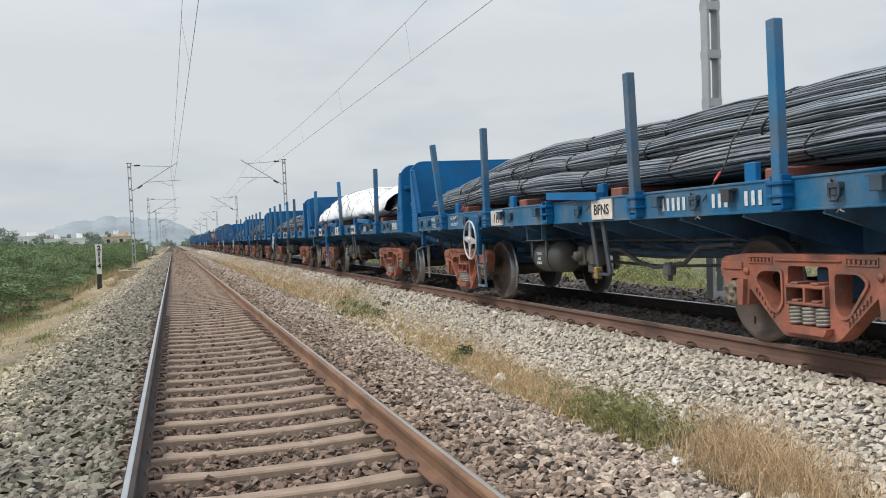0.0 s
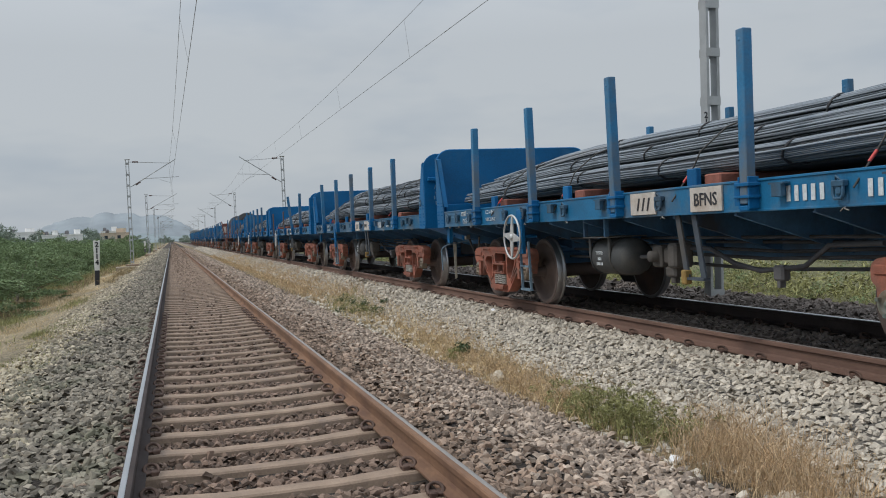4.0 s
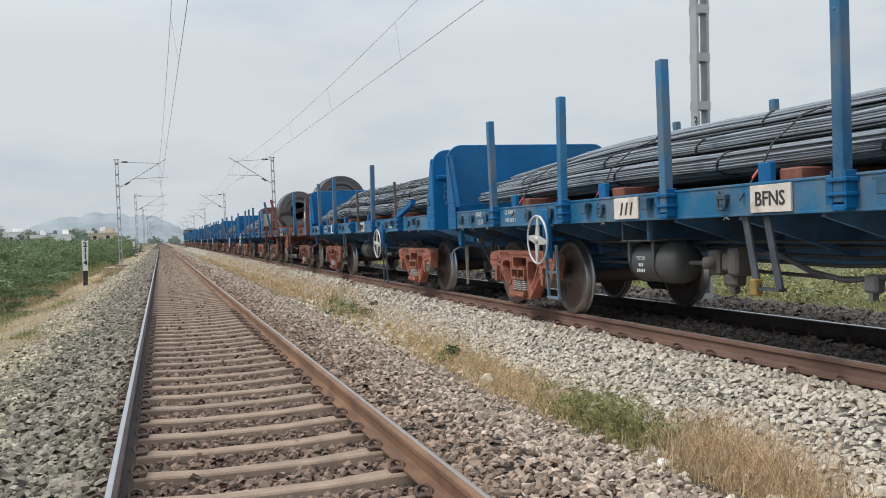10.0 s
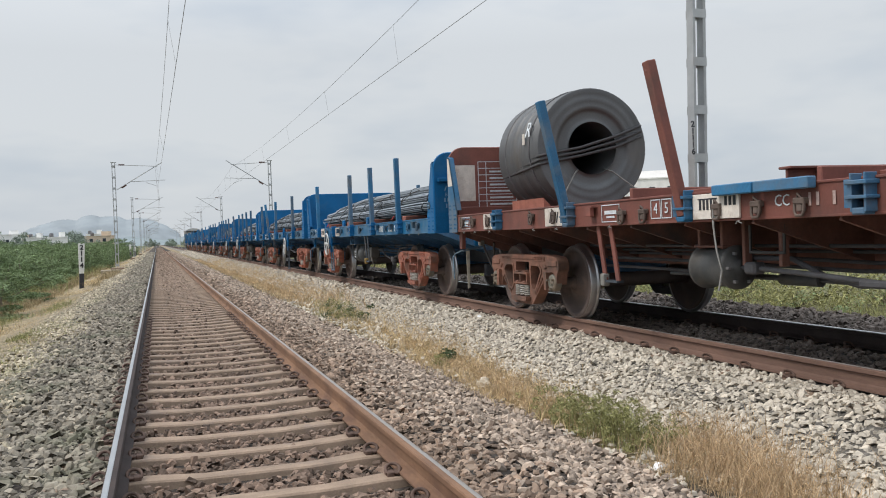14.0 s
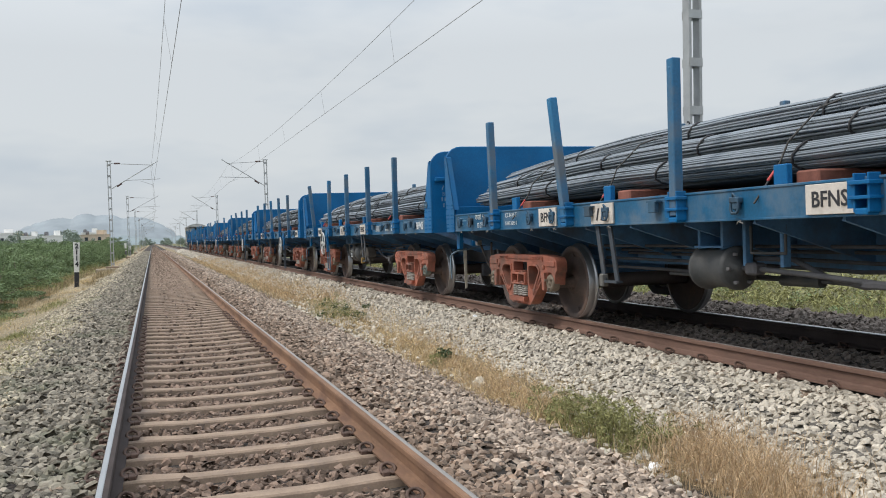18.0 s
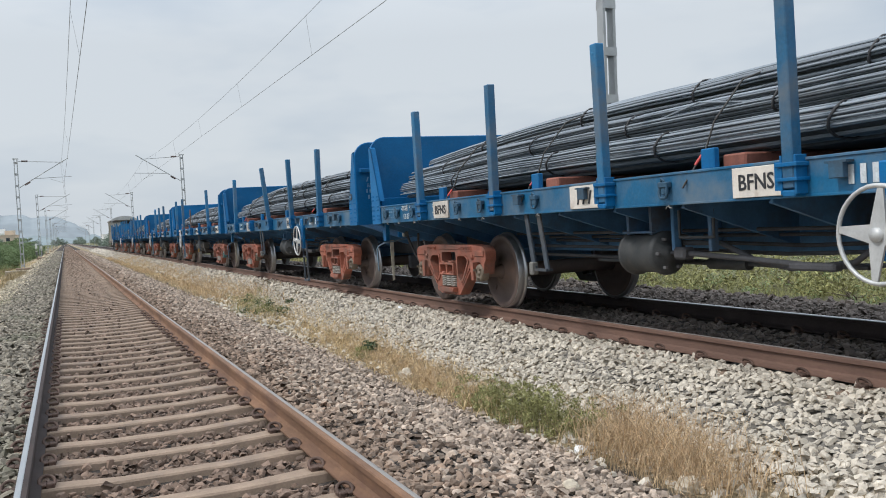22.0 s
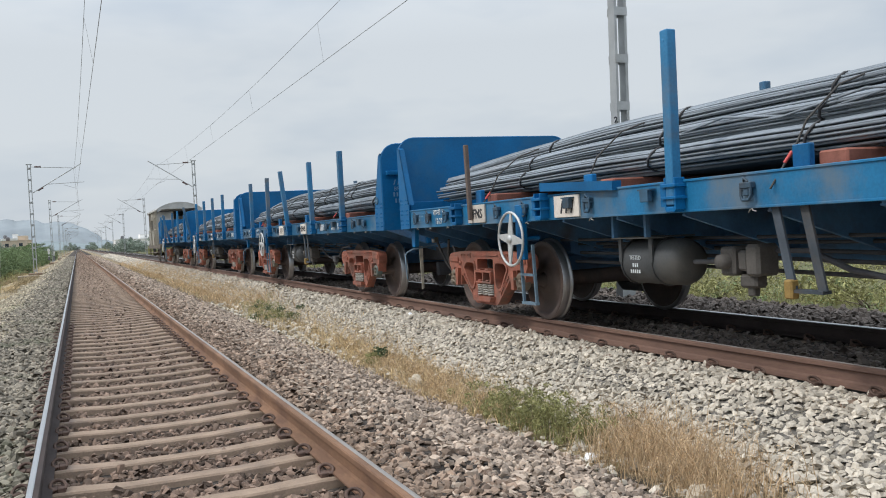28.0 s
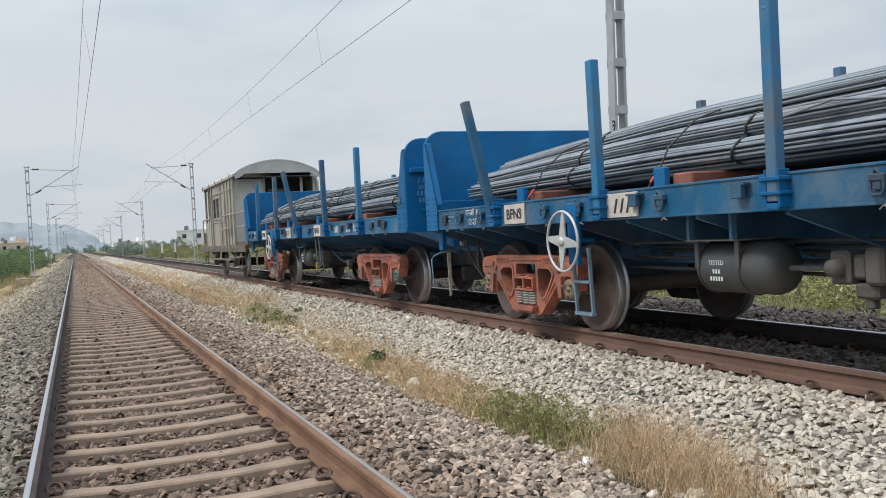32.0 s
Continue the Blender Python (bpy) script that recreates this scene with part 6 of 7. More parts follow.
    for s, y in ((-1, 0.0), (1, L)):
        part("coupler", Mesh().box(-0.12, 0.12, min(y, y + s * 0.4), max(y, y + s * 0.4), 0.9, 1.14, 0.02), BLACK, w)
    for y in VAN_AXLES:
        wheelset(w, y)
    return w


VAN_AXLES = (2.95, 7.45)
VAN_ROOF = mat("pale_grey_roof_paint", (0.47, 0.465, 0.44), 0.75, 0, 0.2, 2, 0.06, 40, 0.06, (0.33, 0.31, 0.275), 0.6)
VAN_SOLE = mat("grimy_brown_solebar", (0.15, 0.125, 0.10), 0.85, 0, 0.3, 4, 0.1, 40, 0.1, (0.09, 0.075, 0.06), 0.56)
TIMBER_OLD = mat("weathered_foot_board", (0.20, 0.165, 0.13), 0.9, 0, 0.3, 6, 0.2, 40, 0.2)


WAGONS = 18
RED_AT = 7
SHEET_AT = 1
MOVERS, WHEELS = [], []


# stanchions on the camera's side from the far end of each wagon: 1 upright, 0 missing, t leaning, T leaning far, r short and rusty
STANCHIONS = ["t1011", "10101", "11111", "11111", "r0rt1", "11111", "11r1q", "0TT01", "10111", "1t101", "t1111", "11111", "10t11", "11r01", "r0111", "11t11", "T1111", "11T11"]
TURNED = (6, 9, 11, 12)
NO_WHEEL = (1, 3)
LOWERED = (0, 1, 14)
SILL_NAME = (1, 10, 16)
PLATES = {0: "J1.97 B-1.46", 1: "B4.12 J1.03 B-1.47", 2: "J-0.51 B-1.64", 3: "J-0.42 W-1.72", 4: "J-0.44 B-1.53", 5: "J0.85 B-1.47", 6: "J2.87 B-0.96", 8: "B4.17 J1.98", 9: "B2.92 J1.51 B-1.93",
          10: "B4.03 J0.82 B-1.52", 11: "B4.01 J0.43 B-1.92 B-6.12", 12: "J2.94 B-1.88", 13: "B4.15 J1.99 B-1.40 B-6.16", 14: "B4.06 J1.83 B-2.78", 15: "J0.98 B-1.32", 16: "B4.16 J2.00 B-1.51", 17: "B4.1 J1.2 B-1.5"}


def stanchion_mesh(h, paint):
    """Square hollow post with a bolt hole through its top."""
    m = Mesh().box(-0.046, 0.046, -0.052, 0.052, 0.0, h, 0.008)
    m.lathe([(-0.047, 0.0), (-0.047, 0.016), (-0.044, 0.018)], "x", 10, c=(0, 0, h - 0.09))
    return m.data("stanchion", paint)


SHIFT = {4: {0: -0.25, 2: 0.45}, 6: {2: -0.75, 4: 0.24}, 14: {0: -0.45}}   # rusty posts that stand off their sockets


def add_stanchions(w, code, rng, paint, meshes, shift, lowered):
    for i, c in enumerate(code):
        y = 4.62 - 2.31 * i + (shift.get(i, 0.0) if c == "r" else 0.0) - (0.13 if w.name.startswith("coil") and i == 2 else 0.0)
        lean = {"t": 6.0, "T": 13.0}.get(c, rng.uniform(-1.2, 1.6))
        if c == "0":
            if lowered:
                part("lowered_stanchion", Mesh().prism([(-1.3, 0.0), (0.1, 0.07), (0.1, 0.16), (-1.3, 0.09)], -1.56, -1.46, "x"), paint, w, "stanchion laid down along the sill", at=pose(0, y - 0.1, 1.45))
        elif c == "q":
            part("lowered_stanchion", Mesh().prism([(-1.3, 0.30), (0.1, 0.0), (0.1, 0.10), (-1.3, 0.40)], -1.56, -1.46, "x"), paint, w, "stanchion tipped back along the sill", at=pose(0, y + 0.35, 1.40))
            part("stanchion", meshes[1], None, w, "short rusty stanchion", at=pose(-1.555, y + shift.get(i, 0.0), 1.27, -1, 0, 0))
        elif c == "r":
            part("stanchion", meshes[1], None, w, "short rusty stanchion", at=pose(-1.555, y, 1.27, -2, 0, 0))
        else:
            part("stanchion", meshes[2] if w.name.startswith("coil") and i == 2 else meshes[0], None, w, at=pose(-1.555, y, 1.27, -0.3 * lean, -0.8 * lean if c in "tT" else rng.uniform(-1, 1), 0))
        if w.name.startswith("coil") and i in (0, 1, 2):
            continue
        part("stanchion", meshes[0], None, w, at=pose(1.555, y, 1.27, rng.uniform(-1.5, 1.5), rng.uniform(-1, 1), 0))


def build_train():
    rng = random.Random(5)
    blue = flat_wagon("flat_wagon", "blue bogie flat wagon with steel end walls and stanchions", BLUE, BLUE_DULL, BOGIE, BLUE)
    blue_t = flat_wagon("flat_wagon", "blue bogie flat wagon, hand wheel near its leading bogie", BLUE, BLUE_DULL, BOGIE, BLUE, turned=True)
    red = flat_wagon("coil_wagon", "rusty red bogie flat wagon with blue corner gussets", RED, RED, BOGIE_OLD, STANCH, True)
    posts = [stanchion_mesh(1.46, STANCH), Mesh().box(-0.025, 0.025, -0.03, 0.03, 0.0, 0.95, 0.006).data("stanchion", RUST_DARK), stanchion_mesh(1.46, RED)]
    rough = "tangled grey steel reinforcing bars in tied bundles on packing timbers"
    neat = "straight grey steel reinforcing bars in tied bundles on packing timbers"
    stacks = {"high": rebar_stack(11, rough, 2.38, 0.014, 0.0085), "sheeted": rebar_stack(14, rough, 2.36, 0.0095, 0.0085), "low": rebar_stack(12, rough, 2.20, 0.0082, 0.0085), "mid": rebar_stack(13, neat, 2.23, 0.0042, 0.0108), "mid2": rebar_stack(17, neat, 2.26, 0.005, 0.0102), "tall": rebar_stack(19, neat, 2.36, 0.0055, 0.0096)}
    loads = ["high", "sheeted", "low", "high", "low", "low", "high", "", "mid", "mid2", "mid", "tall", "tall", "mid2", "mid", "mid2", "mid", "mid2"]
    used = set()
    for k in range(WAGONS):
        off = k * PITCH - HALF          # middle of wagon k when the train has run 0 m
        base = red if k == RED_AT else (blue_t if k in TURNED else blue)
        w = base if base not in used else copy_thing(base, Matrix())
        if base not in used and base is not red:
            used.add(base)
            w = copy_thing(base, Matrix())
        add_stanchions(w, STANCHIONS[k], rng, BLUE, posts, SHIFT.get(k, {}), k in LOWERED)
        if k in NO_WHEEL:
            for c in list(w.children):
                if c.name.startswith("hand_wheel"):
                    bpy.data.objects.remove(c)
        if k in SILL_NAME:
            part("lettering", BF_SILL, None, w, at=Matrix.Translation((-1.507, -6.14, 1.335)) @ ON_SIDE)
        for word in PLATES.get(k, "").split():
            add_plate(w, float(word[1:]), word[0])
        MOVERS.append((w, off))
        if k == RED_AT:
            for y0, y1 in ((4.62, 6.15), (-5.55, -4.2)):
                MOVERS.append((steel_coil(y0, y1, "dark wound coil of hot-rolled steel strip on the red wagon"), off))
            continue
        s = stacks[loads[k]]
        st = s if s not in used else copy_thing(s, Matrix())
        used.add(s)
        MOVERS.append((st, off))
        if k == SHEET_AT:
            MOVERS.append((tarpaulin(), off))
    for o in (blue, blue_t):
        for c in list(o.children_recursive) + [o]:
            bpy.data.objects.remove(c)
    MOVERS.append((brake_van(), (WAGONS - 1) * PITCH + 0.85))


def motions():
    times = [k * 0.5 for k in range(65)]
    for ob, off in MOVERS:
        walk(ob, [(t, pose(XB, off - gone(t), ZB)) for t in times])
    spin = [k / 15 for k in range(481)]
    turns = [(t, gone(t) / WHEEL_R) for t in spin]
    for ob, off in MOVERS:
        for c in ob.children:
            if c.name.startswith("wheelset"):
                y = c.location.y
                walk(c, [(t, Matrix.Translation((0, y, WHEEL_Z)) @ Matrix.Rotation(a, 4, "X")) for t, a in turns])


# ---- plants ----
def blades(name, label, n, place, height, width, material, lean=0.5, seed=3, category="grass"):
    """Thin bent blades, each of two quads, at places (x, y, z, scale)."""
    rng = np.random.default_rng(seed)
    x, y, z, s = place(rng, n)
    n = len(x)
    a = rng.uniform(0, 2 * np.pi, n)
    h = height * s * rng.uniform(0.45, 1.15, n)
    w = width * rng.uniform(0.6, 1.3, n)
    l = lean * rng.uniform(0.1, 1.0, n) * h
    ca, sa = np.cos(a), np.sin(a)
    b = rng.uniform(0, 2 * np.pi, n)
    cb, sb = np.cos(b) * w, np.sin(b) * w
    p = np.stack([x, y, z], 1)
    up = np.stack([ca * l * 0.35, sa * l * 0.35, h * 0.6], 1)
    tip = np.stack([ca * l, sa * l, h], 1)
    side = np.stack([cb, sb, np.zeros(n)], 1)
    v = np.stack([p - side, p + side, p + up + side * 0.8, p + up - side * 0.8, p + tip + side * 0.25, p + tip - side * 0.25], 1).reshape(-1, 3)
    k = (np.arange(n) * 6)[:, None]
    q = np.concatenate([k + np.array([[0, 1, 2, 3]]), k + np.array([[3, 2, 4, 5]])])
    return solid(name, fast_mesh(name, v, q, material), None, label, category, kind="stuff")


def patches(spots):
    """Blade places gathered round spots (x, y, radius x, radius y, weight, height)."""
    def place(rng, n):
        w = np.array([s[4] for s in spots], float)
        i = rng.choice(len(spots), n, p=w / w.sum())
        S = np.array(spots)[i]
        x = S[:, 0] + rng.normal(0, 1, n) * S[:, 2]
        y = S[:, 1] + rng.normal(0, 1, n) * S[:, 3]
        return x, y, gz(x) - 0.01, S[:, 5]
    return place


def leaf_cloud(rng, clumps, per, size, flat=0.75, level=1.0):
    """Small leaf quads gathered in clumps (x, y, z, radius)."""
    C = np.array(clumps)
    n = len(C) * per
    i = np.repeat(np.arange(len(C)), per)
    d = rng.normal(size=(n, 3))
    d /= np.linalg.norm(d, axis=1)[:, None]
    r = rng.uniform(0.35, 1.0, n) ** 0.6
    p = C[i, :3] + d * (C[i, 3] * r)[:, None] * np.array([1, 1, flat])
    u = rng.normal(size=(n, 3)) * np.array([1, 1, level])
    u /= np.linalg.norm(u, axis=1)[:, None]
    w = np.cross(u, rng.normal(size=(n, 3)) * np.array([level, level, 1]))
    w /= np.linalg.norm(w, axis=1)[:, None]
    s = (size * rng.uniform(0.5, 1.4, n))[:, None]
    v = np.stack([p - u * s, p + w * s * 0.24, p + u * s, p - w * s * 0.24], 1).reshape(-1, 3)
    return v, np.arange(n * 4).reshape(n, 4)


def shrub_model(seed, wide, high, clumps, per, leaf, material, name, label, category, group, trunk=0.0, flat=0.75, level=1.0):
    """A bush or tree: stems from the root, and a crown of leaf clumps with gaps."""
    rng = np.random.default_rng(seed)
    ob = thing(name, label, category, group)
    cs, tips = [], []
    for k in range(clumps):
        a, r = rng.uniform(0, 2 * np.pi), wide * np.sqrt(rng.uniform(0, 1))
        t = r / wide
        z = trunk + (high - trunk) * rng.uniform(0.12, 1.0) * (1 - 0.55 * t * t)
        cs.append((r * np.cos(a), r * np.sin(a), z, rng.uniform(0.16, 0.34) * wide * 0.9))
    v, f = leaf_cloud(rng, cs, per, leaf, flat, level)
    m = Mesh()
    for c in cs[::max(1, len(cs) // 6)]:
        b = (rng.uniform(-0.1, 0.1), rng.uniform(-0.1, 0.1), -0.2)
        mid = (c[0] * 0.35, c[1] * 0.35, max(trunk, c[2] * 0.55))
        m.tube([b, (b[0] * 0.8, b[1] * 0.8, trunk * 0.8 + 0.1), mid, c[:3]], [0.03 * high / 2 + 0.01, 0.026 * high / 2 + 0.01, 0.018 * high / 2, 0.006], 4)
    part("stem", m, BARK, ob)
    part("crown", fast_mesh("crown", v, f, material), None, ob)
    return ob


def plant(models, spots, rng):
    """Copies of the models at (x, y, scale)."""
    used = set()
    for x, y, s in spots:
        o = rng.choice(models)
        m = Matrix.Translation((x, y, ground_z(x) - 0.02)) @ Matrix.Rotation(rng.uniform(0, 6.28), 4, "Z")
        ob = copy_thing(o, m)
        ob.scale = (s * rng.uniform(0.85, 1.2), s * rng.uniform(0.85, 1.2), s * rng.uniform(0.85, 1.15))
    for o in models:
        for c in list(o.children) + [o]:
            bpy.data.objects.remove(c)


def build_plants():
    rng = random.Random(9)
    thorn = [shrub_model(40 + k, 2.0, 2.9, 60, 250, 0.062, LEAF, "thorn_bush", "dense feathery green thorn bush on the embankment's foot", "bush", "thorn bushes", 0.0, 0.30, 0.55) for k in range(4)]
    spots = []
    for y in range(24, 190, 5):
        edge = -5.3 - 0.012 * min(y, 70) + 0.006 * max(0, y - 70)
        for j in range(4 if y < 110 else 3):
            x = edge - 0.6 - j * (2.6 + 0.012 * y) + rng.uniform(-0.9, 0.9)
            spots.append((x, y + rng.uniform(-2, 2), rng.uniform(0.65, 1.0) + 0.10 * min(j, 3) + y * 0.001))
    for k in range(70):
        spots.append((rng.uniform(-75, -18), rng.uniform(60, 240), rng.uniform(1.0, 1.45)))
    plant(thorn, spots, rng)
    low = [shrub_model(60 + k, 1.3, 1.25, 22, 64, 0.075, WEED, "green_shrub", "low green shrub beyond the train's track", "bush", "green shrubs") for k in range(3)]
    spots = [(rng.uniform(11.2, 17) if k % 3 else rng.uniform(16, 28), 4 + k * 1.05 + rng.uniform(-1, 1), rng.uniform(0.45, 1.0)) for k in range(60)]
    spots += [(rng.uniform(14, 70), rng.uniform(60, 200), rng.uniform(1.4, 2.4)) for k in range(60)]
    plant(low, spots, rng)
    trees = [shrub_model(80 + k, 3.3, 4.4, 44, 40, 0.30, LEAF_FAR, "far_tree", "dusty green tree in the distance", "tree", "distant trees", 0.3) for k in range(3)]
    spots = []
    for k in range(60):
        y = rng.uniform(230, 420)
        spots.append((rng.uniform(0.02, 0.135) * y + 6, y, rng.uniform(0.5, 0.95)))
    for k in range(46):
        y = rng.uniform(240, 460)
        spots.append((-rng.uniform(0.012, 0.2) * y - 4, y, rng.uniform(0.7, 1.2)))
    for k in range(22):
        y = rng.uniform(310, 420)
        spots.append((-rng.uniform(0.065, 0.19) * y, y, rng.uniform(1.3, 1.95)))
    for k in range(18):
        y = rng.uniform(700, 900)
        spots.append((rng.uniform(-30, 60), y, rng.uniform(0.8, 1.5)))
    plant(trees, spots, rng)
    # dry grass strip between the tracks
    spots = [(3.62, 5.15, 0.17, 0.36, 5.5, 1.15), (3.6, 4.5, 0.17, 0.3, 3.0, 1.0), (3.84, 5.7, 0.15, 0.35, 2.4, 1.0), (3.5, 7.6, 0.16, 0.5, 2.6, 0.6), (3.45, 8.6, 0.18, 0.5, 2.6, 0.6), (3.6, 9.8, 0.22, 0.8, 4.2, 0.6), (3.65, 11.2, 0.22, 0.8, 4.2, 0.6), (3.7, 12.7, 0.24, 0.9, 4.4, 0.65)]
    for k in range(30):
        y = 14 + k * 2.2
        spots.append((3.75 + 0.012 * min(y, 40) + rng.uniform(-0.15, 0.15), y, 0.30, 1.1, 3.0, rng.uniform(0.5, 0.9)))
    blades("dry_grass", "strip of dry straw-coloured grass between the tracks", 4400, patches(spots[:6]), 0.28, 0.0021, STRAW_BROWN, 0.9, 21)
    blades("dry_grass", "strip of short dry straw-coloured grass between the tracks", 25000, patches(spots[3:]), 0.20, 0.0038, STRAW, 1.7, 27)
    nr = np.random.default_rng(33)
    cl = []
    for x, y, rx, ry, wgt, hh in spots[:9]:
        for k in range(int(wgt * 34)):
            px = x + nr.normal(0, rx)
            cl.append((px, y + nr.normal(0, ry), ground_z(px) + nr.uniform(0.02, 0.20) * hh, nr.uniform(0.03, 0.07)))
    v, f = leaf_cloud(nr, cl, 26, 0.010)
    solid("dry_seed_heads", fast_mesh("dry_seed_heads", v, f, STRAW_BROWN), None, "fuzzy dry seed heads in the grass between the tracks", "grass", kind="stuff")
    spots = [(3.5, 6.5, 0.12, 0.30, 5, 1.25), (3.44, 7.1, 0.12, 0.26, 4, 1.15), (3.62, 6.05, 0.11, 0.2, 2, 1.0), (3.5, 11.2, 0.06, 0.1, 0.8, 0.7), (3.62, 19.4, 0.20, 0.5, 2.4, 1.7), (3.72, 17.8, 0.15, 0.35, 1.0, 1.1)]
    blades("weed_stalks", "stalks of green weeds between the tracks", 1000, patches(spots), 0.24, 0.0024, WEED, 0.8, 22, "weeds")
    nr = np.random.default_rng(31)
    cl = []
    for x, y, rx, ry, wgt, hh in spots:
        for k in range(int(wgt * 21)):
            px = x + nr.normal(0, rx)
            cl.append((px, y + nr.normal(0, ry), ground_z(px) + nr.uniform(0.03, 0.25) * hh, nr.uniform(0.03, 0.055) * (1 if y < 15 else 1.8)))
    v, f = leaf_cloud(nr, cl, 46, 0.0155)
    solid("green_weeds", fast_mesh("green_weeds", v, f, WEED), None, "clump of small-leaved green weeds between the tracks", "weeds", kind="stuff")
    bush = []
    for x, y, r, h in ((3.50, 18.7, 0.16, 0.42), (3.66, 18.1, 0.20, 0.30), (3.92, 17.6, 0.14, 0.30), (3.68, 11.4, 0.09, 0.22)):
        for k in range(9):
            px, py = x + nr.normal(0, r * 0.7), y + nr.normal(0, r)
            bush.append((px, py, ground_z(px) + nr.uniform(0.1, 1.0) * h, nr.uniform(0.05, 0.10)))
    v, f = leaf_cloud(nr, bush, 20, 0.034)
    solid("dark_weeds", fast_mesh("dark_weeds", v, f, LEAF_DARK), None, "small dark-leaved weeds in the dry grass between the tracks", "weeds", kind="stuff")
    cl = [(c[0], c[1], c[2] + 0.03, 0.08) for c in cl if c[1] < 9][::2]
    v, f = leaf_cloud(nr, cl, 7, 0.008)
    solid("weed_flowers", fast_mesh("weed_flowers", v, f, WHITE), None, "tiny pale flowers on the green weeds", "weeds", kind="stuff")
    spots = [(rng.uniform(-5.4, -2.2), 8 + k * 1.6, 0.5, 1.0, 1, rng.uniform(0.4, 1.0)) for k in range(60)]
    blades("verge_grass", "dry yellow grass on the embankment's shoulder", 24000, patches(spots), 0.09, 0.0042, STRAW, 1.6, 23)
    spots = [(-3.3, 11.5, 0.3, 0.5, 2, 0.5), (-2.7, 14.5, 0.25, 0.5, 1.5, 0.4), (-3.9, 18, 0.4, 1.0, 2, 0.7), (-4.4, 26, 0.4, 1.6, 2, 0.8),
              (-2.68, 19.4, 0.11, 0.5, 1.3, 0.35), (-2.45, 16.6, 0.25, 0.8, 1.2, 0.3), (-2.3, 20.5, 0.25, 1.2, 1.4, 0.35), (-1.75, 14.0, 0.28, 1.0, 1.4, 0.3), (-1.8, 18.0, 0.28, 1.6, 1.4, 0.3), (-3.0, 30, 0.2, 1.5, 1.0, 0.5)]
    blades("verge_weeds", "low green weeds on the dry verge", 8000, patches(spots), 0.2, 0.006, WEED, 1.3, 28, "weeds")
    spots = [(-4.75 - 0.012 * (16 + k * 1.4) + rng.uniform(-0.5, 0.35), 16 + k * 1.4, 0.3, 0.9, 1, rng.uniform(0.6, 1.4)) for k in range(60)]
    spots += [(-4.35 - 0.004 * (30 + k * 1.3) + rng.uniform(-0.4, 0.25), 30 + k * 1.3, 0.22, 0.9, 1.3, rng.uniform(0.5, 1.2)) for k in range(58)]
    spots += [(-2.75, 52, 0.22, 0.7, 1.5, 1.6), (-2.55, 56, 0.2, 0.8, 1.2, 1.5), (-2.7, 43, 0.2, 1.0, 1.0, 1.1), (-3.0, 60, 0.3, 1.5, 1.2, 1.2), (-3.5, 34, 0.2, 0.8, 0.4, 0.6)]
    blades("verge_scrub", "brown dry weeds along the foot of the thorn bushes", 26000, patches(spots), 0.24, 0.007, SCRUB, 1.2, 34, "weeds")
    spots = [(3.95 + rng.uniform(-0.25, 0.45), 22 + k * 1.5, 0.3, 0.9, 1, rng.uniform(0.6, 1.2)) for k in range(46)]
    blades("dry_grass", "dry straw-coloured grass on the foot of the ballast bank", 12000, patches(spots), 0.17, 0.008, STRAW_BROWN, 1.5, 35)
    spots = [(rng.uniform(-8.0, -5.2), 18 + k * 1.8, 0.7, 1.2, 1, rng.uniform(0.7, 1.5)) for k in range(60)]
    blades("verge_weeds", "green weeds at the edge of the thorn bushes", 9000, patches(spots), 0.45, 0.012, WEED, 0.9, 24, "weeds")
    spots = [(rng.uniform(11.2, 19), rng.uniform(3, 68), rng.uniform(0.3, 0.8), rng.uniform(0.3, 0.9), 1, rng.uniform(0.5, 1.7)) for k in range(95)]
    blades("field_grass", "green and yellow grass beyond the train's track", 26000, patches(spots), 0.24, 0.006, WEED, 1.3, 25)
    cl = []
    for k in range(760):
        px, py = nr.uniform(10.7, 19), nr.uniform(2, 62)
        cl.append((px, py, ground_z(px) + nr.uniform(0.02, 0.42) * min(1.6, 0.4 + (px - 10) * 0.3), nr.uniform(0.10, 0.32)))
    dark = [noise.noise((c[0] * 0.45, c[1] * 0.3, 5.0)) > 0.02 for c in cl]
    v, f = leaf_cloud(nr, [c for c, d in zip(cl, dark) if not d], 60, 0.032)
    solid("field_weeds", fast_mesh("field_weeds", v, f, WEED), None, "low leafy green weeds beyond the train's track", "weeds", kind="stuff")
    v, f = leaf_cloud(nr, [(c[0], c[1], c[2] + 0.08, c[3] * 1.25) for c, d in zip(cl, dark) if d], 90, 0.034)
    solid("field_weeds", fast_mesh("field_weeds", v, f, LEAF), None, "taller dark green weeds beyond the train's track", "weeds", kind="stuff")
    spots = [(rng.uniform(9.8, 12.2), 4 + k * 1.2, 0.5, 0.8, 1, rng.uniform(0.4, 1.1)) for k in range(40)]
    blades("field_straw", "dry yellow grass beyond the train's track", 15000, patches(spots), 0.18, 0.006, STRAW, 1.4, 26)


